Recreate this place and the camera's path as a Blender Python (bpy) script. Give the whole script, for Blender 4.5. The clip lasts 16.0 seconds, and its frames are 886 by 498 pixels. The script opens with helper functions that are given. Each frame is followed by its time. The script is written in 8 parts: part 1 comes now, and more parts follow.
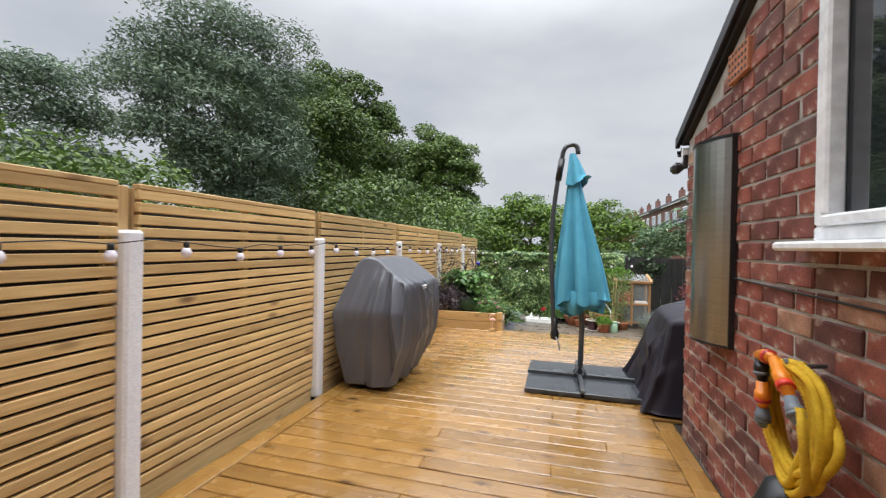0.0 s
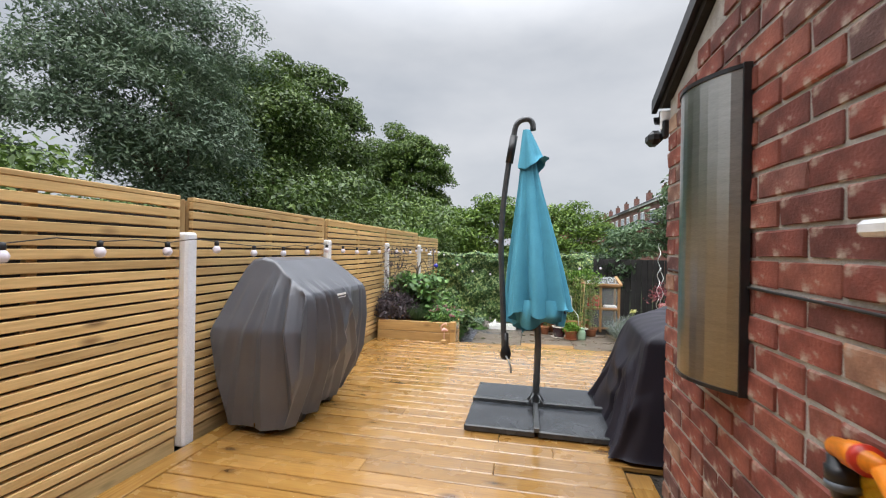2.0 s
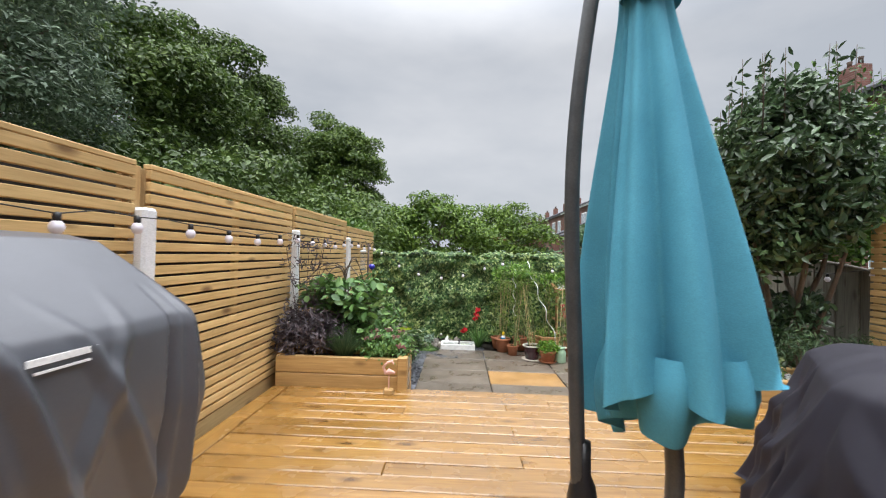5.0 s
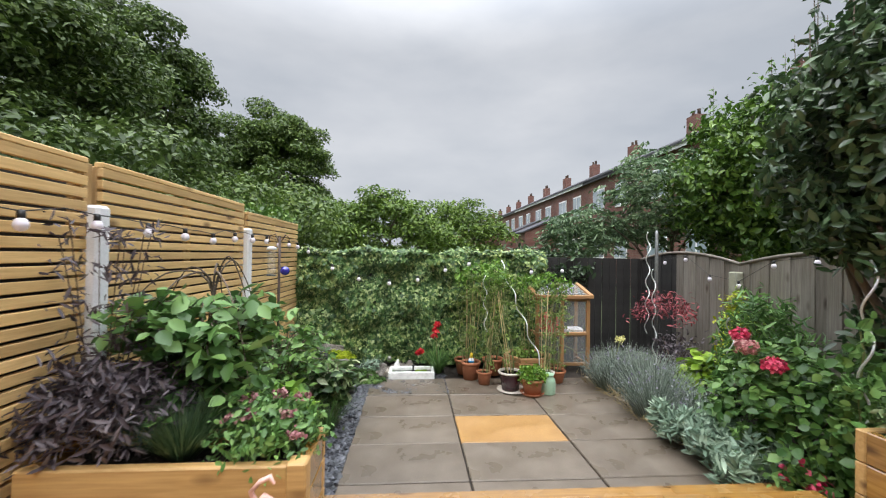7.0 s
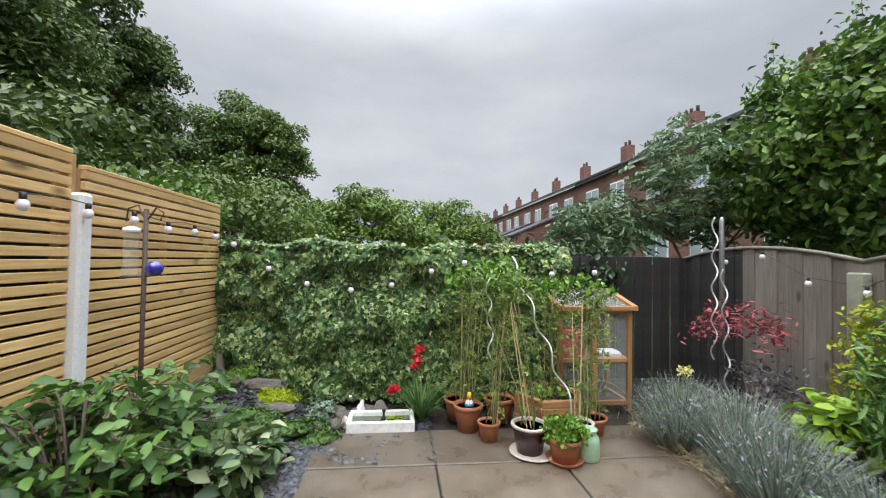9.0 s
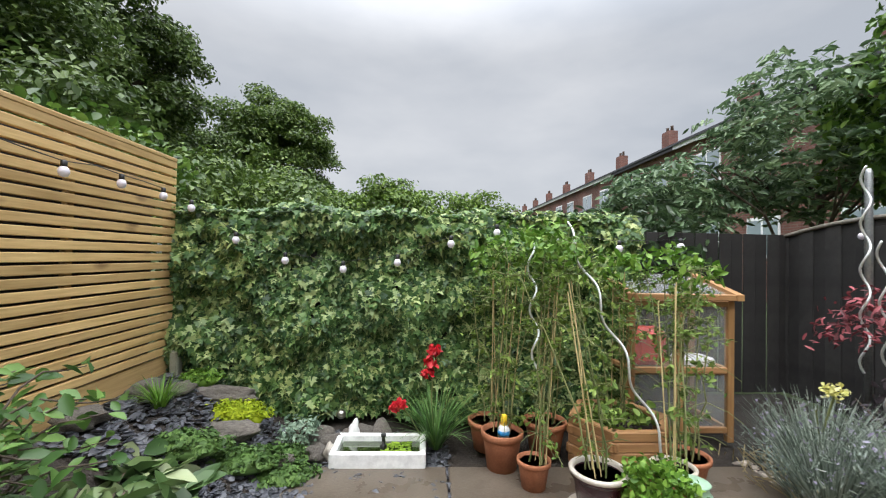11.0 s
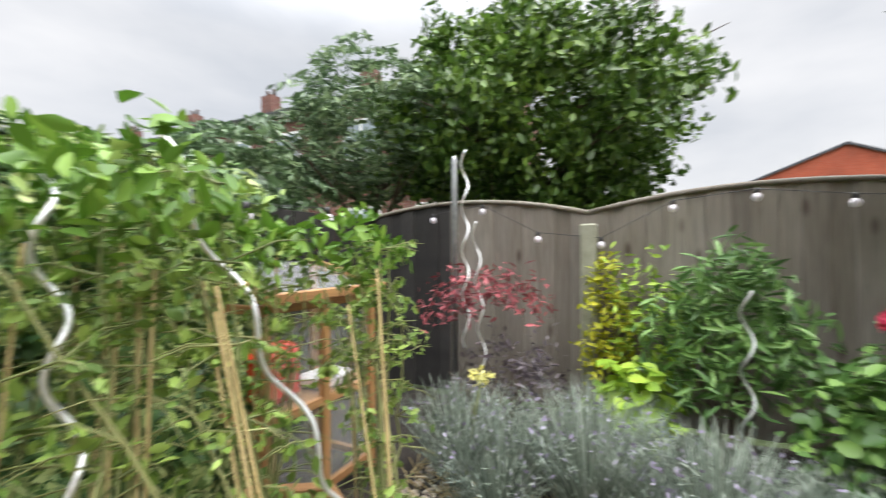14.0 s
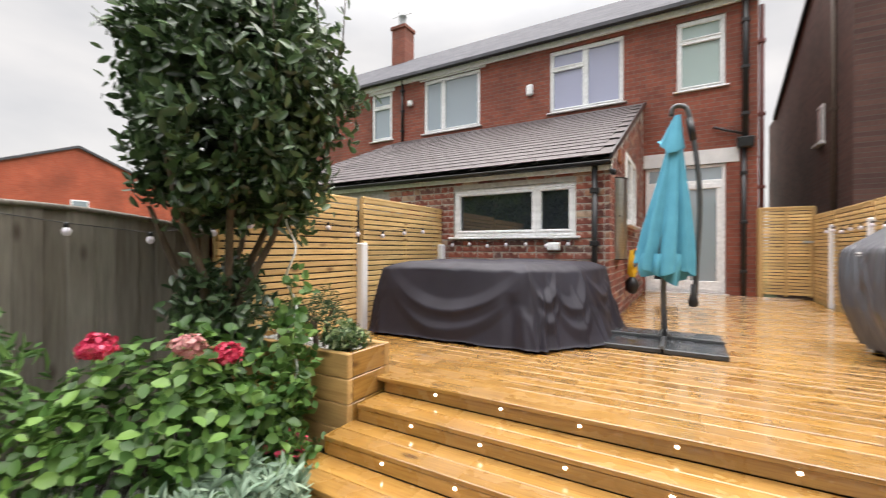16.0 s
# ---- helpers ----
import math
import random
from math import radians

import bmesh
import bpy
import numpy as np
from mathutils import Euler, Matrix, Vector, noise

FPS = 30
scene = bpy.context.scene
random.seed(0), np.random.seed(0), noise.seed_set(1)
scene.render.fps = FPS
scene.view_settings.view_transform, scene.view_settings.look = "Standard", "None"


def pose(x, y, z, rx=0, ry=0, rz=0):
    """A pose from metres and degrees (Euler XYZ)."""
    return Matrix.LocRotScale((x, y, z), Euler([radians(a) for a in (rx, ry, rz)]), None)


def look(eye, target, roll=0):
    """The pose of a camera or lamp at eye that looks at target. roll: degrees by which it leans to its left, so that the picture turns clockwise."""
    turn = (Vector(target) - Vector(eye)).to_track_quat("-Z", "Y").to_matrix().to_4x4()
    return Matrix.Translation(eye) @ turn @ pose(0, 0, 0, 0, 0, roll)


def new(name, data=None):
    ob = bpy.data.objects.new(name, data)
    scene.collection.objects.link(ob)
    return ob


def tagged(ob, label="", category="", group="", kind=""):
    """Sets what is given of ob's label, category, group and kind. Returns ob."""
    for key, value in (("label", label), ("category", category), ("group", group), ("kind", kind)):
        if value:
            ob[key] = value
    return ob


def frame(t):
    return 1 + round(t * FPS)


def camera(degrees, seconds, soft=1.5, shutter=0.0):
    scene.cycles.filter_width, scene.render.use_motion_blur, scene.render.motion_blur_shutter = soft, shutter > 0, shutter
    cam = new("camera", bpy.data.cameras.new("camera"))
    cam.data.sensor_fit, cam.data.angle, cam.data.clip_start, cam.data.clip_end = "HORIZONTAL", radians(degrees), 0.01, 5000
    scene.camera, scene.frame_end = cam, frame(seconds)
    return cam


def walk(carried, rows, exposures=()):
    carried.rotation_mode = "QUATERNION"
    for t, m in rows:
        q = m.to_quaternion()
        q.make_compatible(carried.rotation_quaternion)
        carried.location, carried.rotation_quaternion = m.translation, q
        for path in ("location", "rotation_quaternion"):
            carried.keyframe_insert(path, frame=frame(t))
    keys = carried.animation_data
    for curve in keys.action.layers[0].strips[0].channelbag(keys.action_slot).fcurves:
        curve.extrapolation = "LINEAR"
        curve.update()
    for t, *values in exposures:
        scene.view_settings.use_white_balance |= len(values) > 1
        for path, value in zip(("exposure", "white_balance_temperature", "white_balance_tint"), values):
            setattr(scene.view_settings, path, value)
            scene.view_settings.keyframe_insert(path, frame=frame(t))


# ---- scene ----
cam = camera(94.3, 16.0, soft=1.1, shutter=0.3)
ROWS = [
    (0.0, 0.282, 1.373, 1.203, 15.39, -0.37, -1.08),
    (0.5, 0.406, 1.600, 1.190, 11.98, -0.25, -1.00),
    (1.0, 0.452, 1.779, 1.182, 11.10, -0.14, -1.01),
    (1.5, 0.462, 1.975, 1.188, 11.15, -0.09, -1.01),
    (2.0, 0.445, 2.201, 1.176, 11.84, 0.04, -1.02),
    (2.5, 0.411, 2.462, 1.164, 12.45, 0.14, -1.06),
    (3.0, 0.314, 2.754, 1.139, 12.30, 0.20, -1.16),
    (3.5, 0.192, 3.044, 1.118, 10.67, 0.23, -1.33),
    (4.0, 0.090, 3.418, 1.076, 7.61, 0.40, -1.57),
    (4.5, -0.009, 3.787, 1.063, 4.44, 0.51, -1.61),
    (5.0, -0.072, 4.149, 1.070, 2.27, 0.66, -1.48),
    (5.5, -0.098, 4.528, 1.061, 0.57, 0.76, -1.41),
    (6.0, -0.103, 4.919, 1.049, -1.10, 0.80, -1.30),
    (6.5, -0.094, 5.324, 1.040, -2.73, 0.77, -1.12),
    (7.0, -0.072, 5.749, 1.046, -4.26, 0.71, -0.86),
    (7.5, -0.061, 6.166, 1.035, -5.34, 0.87, -0.87),
    (8.0, -0.028, 6.549, 0.992, -6.15, 0.98, -0.95),
    (8.5, 0.027, 6.920, 0.960, -6.59, 1.28, -0.98),
    (9.0, 0.050, 7.292, 0.943, -6.27, 1.52, -0.97),
    (9.5, 0.085, 7.591, 0.944, -5.49, 1.40, -1.04),
    (10.0, 0.122, 7.830, 0.898, -4.61, 1.24, -1.07),
    (10.5, 0.157, 8.053, 0.831, -3.59, 1.16, -1.09),
    (11.0, 0.186, 8.283, 0.756, -2.42, 1.08, -1.13),
    (11.5, 0.206, 8.543, 0.683, -1.05, 0.93, -1.28),
    (12.0, 0.213, 8.855, 0.623, -2.16, 0.97, -1.14),
    (12.5, 0.233, 9.160, 0.590, -5.08, 0.90, -1.27),
    (13.0, 0.293, 9.400, 0.599, -15.81, 1.11, -1.19),
    (13.5, 0.370, 9.559, 0.637, -37.25, 1.18, -0.57),
    (14.0, 0.442, 9.620, 0.691, -63.38, 0.78, 0.28),
    (14.5, 0.485, 9.568, 0.751, -88.93, 0.30, 0.80),
    (15.0, 0.463, 9.541, 0.806, -113.02, -0.27, 0.84),
    (15.5, 0.415, 9.526, 0.843, -133.78, -0.30, 0.47),
    (16.0, 0.344, 9.557, 0.869, -149.43, -0.05, -0.15),
]
walk(cam, [(t, pose(x, y, z, 90 + pitch, roll, yaw)) for t, x, y, z, yaw, pitch, roll in ROWS],
     [(0.0, 0.40, 6500, 10), (4.5, 0.36, 6500, 10), (9.0, 0.36, 6500, 10), (12.5, 0.42, 6500, 10), (13.5, 0.62, 6600, 10), (14.0, 0.80, 6750, 10.5), (14.5, 0.98, 6800, 11), (15.0, 1.05, 6750, 13), (15.5, 0.92, 7000, 12), (16.0, 0.74, 7100, 12)])

# ---------------------------------------------------------------- sky and light
world = bpy.data.worlds.new("overcast_sky")
scene.world = world
world.use_nodes = True
wn, wl = world.node_tree.nodes, world.node_tree.links
wn.clear()
w_out = wn.new("ShaderNodeOutputWorld")
w_bg = wn.new("ShaderNodeBackground")
w_sky = wn.new("ShaderNodeTexSky")
w_sky.sky_type = "NISHITA"
w_sky.sun_disc = False
w_sky.sun_elevation, w_sky.sun_rotation = radians(50), radians(200)
w_sky.air_density, w_sky.dust_density, w_sky.ozone_density = 1.0, 3.0, 1.0
w_tc = wn.new("ShaderNodeTexCoord")
w_map = wn.new("ShaderNodeMapping")
w_map.inputs["Scale"].default_value = (1.0, 1.0, 2.6)
w_noise = wn.new("ShaderNodeTexNoise")
w_noise.inputs["Scale"].default_value, w_noise.inputs["Detail"].default_value = 2.2, 5.0
w_ramp = wn.new("ShaderNodeValToRGB")
w_ramp.color_ramp.elements[0].position, w_ramp.color_ramp.elements[0].color = 0.32, (0.58, 0.62, 0.685, 1)
w_ramp.color_ramp.elements[1].position, w_ramp.color_ramp.elements[1].color = 0.70, (0.84, 0.86, 0.90, 1)
w_mul = wn.new("ShaderNodeVectorMath")
w_mul.operation = "SCALE"
w_mul.inputs["Scale"].default_value = 9.0
w_sep = wn.new("ShaderNodeSeparateXYZ")
wl.new(w_tc.outputs["Generated"], w_sep.inputs[0])
w_rise = wn.new("ShaderNodeMapRange")
w_rise.interpolation_type = "SMOOTHSTEP"
w_rise.inputs["From Min"].default_value, w_rise.inputs["From Max"].default_value = 0.42, 1.0
w_rise.inputs["To Min"].default_value, w_rise.inputs["To Max"].default_value = 6.9, 52.0
wl.new(w_sep.outputs["Z"], w_rise.inputs["Value"])
w_mix = wn.new("ShaderNodeMixRGB")
w_mix.inputs["Fac"].default_value = 0.93
wl.new(w_tc.outputs["Generated"], w_map.inputs["Vector"])
wl.new(w_map.outputs["Vector"], w_noise.inputs["Vector"])
wl.new(w_noise.outputs["Fac"], w_ramp.inputs["Fac"])
wl.new(w_ramp.outputs["Color"], w_mul.inputs[0])
wl.new(w_rise.outputs["Result"], w_mul.inputs["Scale"])
wl.new(w_sky.outputs["Color"], w_mix.inputs["Color1"])
wl.new(w_mul.outputs["Vector"], w_mix.inputs["Color2"])
wl.new(w_mix.outputs["Color"], w_bg.inputs["Color"])
w_bg.inputs["Strength"].default_value = 0.10
wl.new(w_bg.outputs["Background"], w_out.inputs["Surface"])

sun = new("sun", bpy.data.lights.new("sun", "SUN"))
sun.data.energy, sun.data.angle, sun.data.color = 1.5, radians(70), (1.0, 0.97, 0.93)
sun.matrix_world = look((-2, -3, 12), (0, 4, 0))


# ---------------------------------------------------------------- materials
def material(name, rough=0.6, metal=0.0, spec=0.5):
    m = bpy.data.materials.new(name)
    m.use_nodes = True
    b = m.node_tree.nodes["Principled BSDF"]
    b.inputs["Roughness"].default_value = rough
    b.inputs["Metallic"].default_value = metal
    b.inputs["Specular IOR Level"].default_value = spec
    return m, m.node_tree.nodes, m.node_tree.links, b


def ramp_node(n, stops):
    r = n.new("ShaderNodeValToRGB")
    while len(r.color_ramp.elements) < len(stops):
        r.color_ramp.elements.new(0.5)
    for e, (p, c) in zip(r.color_ramp.elements, stops):
        e.position, e.color = p, (*c, 1)
    return r


def noise_node(n, l, coord, scale, detail=4, stretch=(1, 1, 1), rough=0.55):
    mp = n.new("ShaderNodeMapping")
    mp.inputs["Scale"].default_value = stretch
    l.new(coord, mp.inputs["Vector"])
    t = n.new("ShaderNodeTexNoise")
    t.inputs["Scale"].default_value, t.inputs["Detail"].default_value = scale, detail
    t.inputs["Roughness"].default_value = rough
    l.new(mp.outputs["Vector"], t.inputs["Vector"])
    return t


def bump(n, l, b, height, strength, dist=0.005):
    bp = n.new("ShaderNodeBump")
    bp.inputs["Strength"].default_value, bp.inputs["Distance"].default_value = strength, dist
    l.new(height, bp.inputs["Height"])
    l.new(bp.outputs["Normal"], b.inputs["Normal"])


def mix(n, l, kind, fac, a, c):
    m = n.new("ShaderNodeMixRGB")
    m.blend_type = kind
    for slot, v in (("Fac", fac), ("Color1", a), ("Color2", c)):
        if isinstance(v, (int, float)):
            m.inputs[slot].default_value = v
        elif isinstance(v, tuple):
            m.inputs[slot].default_value = (*v, 1)
        else:
            l.new(v, m.inputs[slot])
    return m.outputs["Color"]


def rand_out(n, island):
    return n.new("ShaderNodeNewGeometry").outputs["Random Per Island"] if island else n.new("ShaderNodeObjectInfo").outputs["Random"]


def surface(name, dark, light, rough=0.6, scale=12, spread=0.5, fine=120, relief=0.3, island=False, metal=0.0, spec=0.5, vary=0.25, stretch=(1, 1, 1), dist=0.004, wet=0.0):
    """A general surface: two tones by coarse noise, fine grain, a shift from piece to piece, fine relief."""
    m, n, l, b = material(name, rough, metal, spec)
    co = n.new("ShaderNodeTexCoord").outputs["Object"]
    coarse = noise_node(n, l, co, scale, 5, stretch)
    grain = noise_node(n, l, co, fine, 3, stretch)
    r = ramp_node(n, [(0.5 - spread / 2, dark), (0.5 + spread / 2, light)])
    l.new(coarse.outputs["Fac"], r.inputs["Fac"])
    g = ramp_node(n, [(0.3, (0.72, 0.72, 0.72)), (0.7, (1.15, 1.15, 1.15))])
    l.new(grain.outputs["Fac"], g.inputs["Fac"])
    c = mix(n, l, "MULTIPLY", 0.6, r.outputs["Color"], g.outputs["Color"])
    v = ramp_node(n, [(0.0, (1 - vary,) * 3), (1.0, (1 + vary,) * 3)])
    l.new(rand_out(n, island), v.inputs["Fac"])
    c = mix(n, l, "MULTIPLY", 1.0, c, v.outputs["Color"])
    l.new(c, b.inputs["Base Color"])
    bump(n, l, b, grain.outputs["Fac"], relief, dist)
    if wet:
        w = noise_node(n, l, co, scale * 0.6, 4)
        rr = n.new("ShaderNodeMapRange")
        rr.inputs["From Min"].default_value, rr.inputs["From Max"].default_value = 0.35, 0.65
        rr.inputs["To Min"].default_value, rr.inputs["To Max"].default_value = rough - wet, rough + wet
        l.new(w.outputs["Fac"], rr.inputs["Value"])
        l.new(rr.outputs["Result"], b.inputs["Roughness"])
    return m


def timber(name, dark, light, axis, rough=0.5, wet=0.0, knots=True, island=False, vary=0.18, spec=0.5, relief=0.25):
    """Softwood: grain along one axis, knots, a shift from board to board."""
    m, n, l, b = material(name, rough, 0.0, spec)
    tc = n.new("ShaderNodeTexCoord").outputs["Object"]
    rnd = rand_out(n, island)
    shift = n.new("ShaderNodeVectorMath")
    shift.operation = "ADD"
    comb = n.new("ShaderNodeCombineXYZ")
    mul = n.new("ShaderNodeMath")
    mul.operation = "MULTIPLY"
    mul.inputs[1].default_value = 37.0
    l.new(rnd, mul.inputs[0])
    for s in "XYZ":
        l.new(mul.outputs[0], comb.inputs[s])
    l.new(tc, shift.inputs[0])
    l.new(comb.outputs[0], shift.inputs[1])
    co = shift.outputs[0]
    st = [9.0, 9.0, 9.0]
    st[axis] = 0.5
    grain = noise_node(n, l, co, 7, 6, st, 0.62)
    st2 = [1.0, 1.0, 1.0]
    st2[axis] = 0.25
    broad = noise_node(n, l, co, 4, 3, st2)
    r = ramp_node(n, [(0.25, dark), (0.5, tuple((a + c) / 2 for a, c in zip(dark, light))), (0.78, light)])
    l.new(grain.outputs["Fac"], r.inputs["Fac"])
    rb = ramp_node(n, [(0.3, (0.80, 0.77, 0.72)), (0.7, (1.12, 1.12, 1.14))])
    l.new(broad.outputs["Fac"], rb.inputs["Fac"])
    c = mix(n, l, "MULTIPLY", 0.8, r.outputs["Color"], rb.outputs["Color"])
    if knots:
        mp = n.new("ShaderNodeMapping")
        ks = [6.5, 6.5, 6.5]
        ks[axis] = 2.6
        mp.inputs["Scale"].default_value = ks
        l.new(co, mp.inputs["Vector"])
        vo = n.new("ShaderNodeTexVoronoi")
        vo.inputs["Scale"].default_value = 1.0
        l.new(mp.outputs["Vector"], vo.inputs["Vector"])
        kr = ramp_node(n, [(0.06, (0.16, 0.08, 0.04)), (0.19, (1, 1, 1))])
        l.new(vo.outputs["Distance"], kr.inputs["Fac"])
        c = mix(n, l, "MULTIPLY", 0.75, c, kr.outputs["Color"])
    v = ramp_node(n, [(0.0, (1 - vary, 1 - vary * 1.1, 1 - vary * 1.3)), (1.0, (1 + vary, 1 + vary, 1 + vary * 0.8))])
    l.new(rnd, v.inputs["Fac"])
    c = mix(n, l, "MULTIPLY", 1.0, c, v.outputs["Color"])
    l.new(c, b.inputs["Base Color"])
    bump(n, l, b, grain.outputs["Fac"], relief, 0.002)
    if wet:
        film = noise_node(n, l, tc, 2.2, 5)
        fr_ = n.new("ShaderNodeMapRange")
        fr_.inputs["From Min"].default_value, fr_.inputs["From Max"].default_value = 0.36, 0.62
        fr_.inputs["To Min"].default_value, fr_.inputs["To Max"].default_value = 0.25, 1.0
        l.new(film.outputs["Fac"], fr_.inputs["Value"])
        l.new(fr_.outputs["Result"], b.inputs["Coat Weight"])
        b.inputs["Coat Roughness"].default_value = 0.09
        b.inputs["Coat IOR"].default_value = 1.65
        w = noise_node(n, l, tc, 3.0, 4)
        rr = n.new("ShaderNodeMapRange")
        rr.inputs["From Min"].default_value, rr.inputs["From Max"].default_value = 0.38, 0.62
        rr.inputs["To Min"].default_value, rr.inputs["To Max"].default_value = rough - wet, rough + wet
        l.new(w.outputs["Fac"], rr.inputs["Value"])
        l.new(rr.outputs["Result"], b.inputs["Roughness"])
    return m


def leafy(name, dark, mid, light, rough=0.45, pale=None, spec=0.4):
    """Foliage: tone by leaf, with a little light let through."""
    m, n, l, b = material(name, rough, 0.0, spec)
    rnd = n.new("ShaderNodeNewGeometry").outputs["Random Per Island"]
    stops = [(0.0, dark), (0.5, mid), (0.93, light)]
    if pale:
        stops = [(0.0, dark), (0.4, mid), (0.7, light), (0.85, pale)]
    r = ramp_node(n, stops)
    l.new(rnd, r.inputs["Fac"])
    co = n.new("ShaderNodeTexCoord").outputs["Object"]
    big = noise_node(n, l, co, 1.3, 3)
    rb = ramp_node(n, [(0.3, (0.72, 0.78, 0.8)), (0.7, (1.2, 1.15, 1.0))])
    l.new(big.outputs["Fac"], rb.inputs["Fac"])
    c = mix(n, l, "MULTIPLY", 0.8, r.outputs["Color"], rb.outputs["Color"])
    l.new(c, b.inputs["Base Color"])
    tr = n.new("ShaderNodeBsdfTranslucent")
    l.new(c, tr.inputs["Color"])
    ms = n.new("ShaderNodeMixShader")
    ms.inputs["Fac"].default_value = 0.22
    l.new(b.outputs["BSDF"], ms.inputs[1])
    l.new(tr.outputs["BSDF"], ms.inputs[2])
    l.new(ms.outputs["Shader"], n["Material Output"].inputs["Surface"])
    return m


def brickwork(name, wall_axis, tones, mortar, scale=1.0, dim=1.0):
    """Brick courses for walls too far off to show single bricks in relief. wall_axis: the axis that the wall runs along."""
    m, n, l, b = material(name, 0.8)
    co = n.new("ShaderNodeTexCoord").outputs["Object"]
    sep = n.new("ShaderNodeSeparateXYZ")
    l.new(co, sep.inputs[0])
    cb = n.new("ShaderNodeCombineXYZ")
    l.new(sep.outputs[wall_axis], cb.inputs["X"])
    l.new(sep.outputs[2], cb.inputs["Y"])
    bt = n.new("ShaderNodeTexBrick")
    l.new(cb.outputs[0], bt.inputs["Vector"])
    bt.inputs["Scale"].default_value = 1.0
    bt.inputs["Brick Width"].default_value, bt.inputs["Row Height"].default_value = 0.235 * scale, 0.084 * scale
    bt.inputs["Mortar Size"].default_value, bt.inputs["Bias"].default_value = 0.006 * scale, -0.1
    bt.inputs["Color1"].default_value = (*tones[0], 1)
    bt.inputs["Color2"].default_value = (*tones[1], 1)
    bt.inputs["Mortar"].default_value = (*mortar, 1)
    big = noise_node(n, l, co, 0.9, 6)
    rb = ramp_node(n, [(0.3, (0.62 * dim,) * 3), (0.7, (1.2 * dim,) * 3)])
    l.new(big.outputs["Fac"], rb.inputs["Fac"])
    c = mix(n, l, "MULTIPLY", 0.9, bt.outputs["Color"], rb.outputs["Color"])
    fine = noise_node(n, l, co, 25, 4)
    rf = ramp_node(n, [(0.3, (0.7, 0.7, 0.72)), (0.75, (1.25, 1.2, 1.15))])
    l.new(fine.outputs["Fac"], rf.inputs["Fac"])
    c = mix(n, l, "MULTIPLY", 0.7, c, rf.outputs["Color"])
    l.new(c, b.inputs["Base Color"])
    bump(n, l, b, bt.outputs["Fac"], -0.5, 0.01)
    return m


def glass_pane(name, tint=(0.02, 0.025, 0.03), rough=0.03):
    m, n, l, b = material(name, rough, 0.0, 0.9)
    b.inputs["Base Color"].default_value = (*tint, 1)
    b.inputs["Coat Weight"].default_value = 0.6
    b.inputs["Coat Roughness"].default_value = 0.02
    return m


def glow(name, colour, power):
    m, n, l, b = material(name, 0.3)
    b.inputs["Base Color"].default_value = (*colour, 1)
    b.inputs["Emission Color"].default_value = (*colour, 1)
    b.inputs["Emission Strength"].default_value = power
    return m


DECK = timber("wet_deck_timber", (0.235, 0.108, 0.021), (0.44, 0.25, 0.072), 0, rough=0.26, wet=0.11, vary=0.17, spec=0.7)
DECK_Y = timber("wet_deck_timber_lengthwise", (0.235, 0.108, 0.021), (0.44, 0.25, 0.072), 1, rough=0.23, wet=0.11, vary=0.14, spec=0.65)
SLAT_Y = timber("fence_slat_timber_lengthwise", (0.50, 0.32, 0.125), (0.78, 0.56, 0.27), 1, rough=0.65, vary=0.16)
SLAT_X = timber("fence_slat_timber_crosswise", (0.50, 0.32, 0.125), (0.78, 0.56, 0.27), 0, rough=0.65, vary=0.16)
BATTEN = timber("fence_batten_timber", (0.36, 0.22, 0.09), (0.55, 0.37, 0.17), 2, rough=0.7, knots=False)
SLEEPER = timber("planter_sleeper_timber", (0.36, 0.21, 0.075), (0.58, 0.38, 0.16), 0, rough=0.5, vary=0.12)
CEDAR = timber("greenhouse_cedar", (0.26, 0.13, 0.05), (0.46, 0.26, 0.11), 2, rough=0.6, knots=False)
GREYWOOD = timber("weathered_grey_boards", (0.13, 0.115, 0.10), (0.27, 0.25, 0.225), 2, rough=0.85, vary=0.22)
# Dark boards; also the fill behind slats and hedge, where shade would fall.
DARKWOOD = surface("dark_boards_and_shade_fill", (0.015, 0.014, 0.014), (0.04, 0.038, 0.036), 0.85, 5)
WHITEPOST = surface("white_painted_concrete", (0.80, 0.81, 0.84), (0.88, 0.89, 0.92), 0.55, 8, fine=160, relief=0.08, vary=0.02)
CONCRETE = surface("lichened_concrete_post", (0.26, 0.27, 0.20), (0.42, 0.42, 0.33), 0.9, 9, relief=0.5)
UPVC = surface("white_plastic_frame", (0.82, 0.83, 0.84), (0.88, 0.89, 0.90), 0.3, 3, fine=20, relief=0.02, vary=0.02)
STONE_WHITE = surface("white_painted_lintel", (0.62, 0.62, 0.62), (0.78, 0.78, 0.78), 0.7, 5, vary=0.04)
GLASS = glass_pane("window_glass")
GLASS_PALE = glass_pane("curtained_window_glass", (0.30, 0.36, 0.40), 0.08)
GLASS_BLIND = glass_pane("window_glass_over_green_blind", (0.34, 0.44, 0.42), 0.15)
CURTAIN = glass_pane("window_glass_over_lilac_curtain", (0.36, 0.38, 0.52), 0.12)
CLEAR, cn, cl, cb_ = material("clear_plastic_sheet", 0.12)
cb_.inputs["Base Color"].default_value = (0.75, 0.78, 0.76, 1)
cb_.inputs["Alpha"].default_value = 0.13
BLACK = surface("black_plastic", (0.008, 0.008, 0.009), (0.02, 0.02, 0.022), 0.35, 10, relief=0.05, vary=0.05)
CABLE = surface("black_cable", (0.012, 0.012, 0.013), (0.022, 0.022, 0.024), 0.5, 10, relief=0.02)
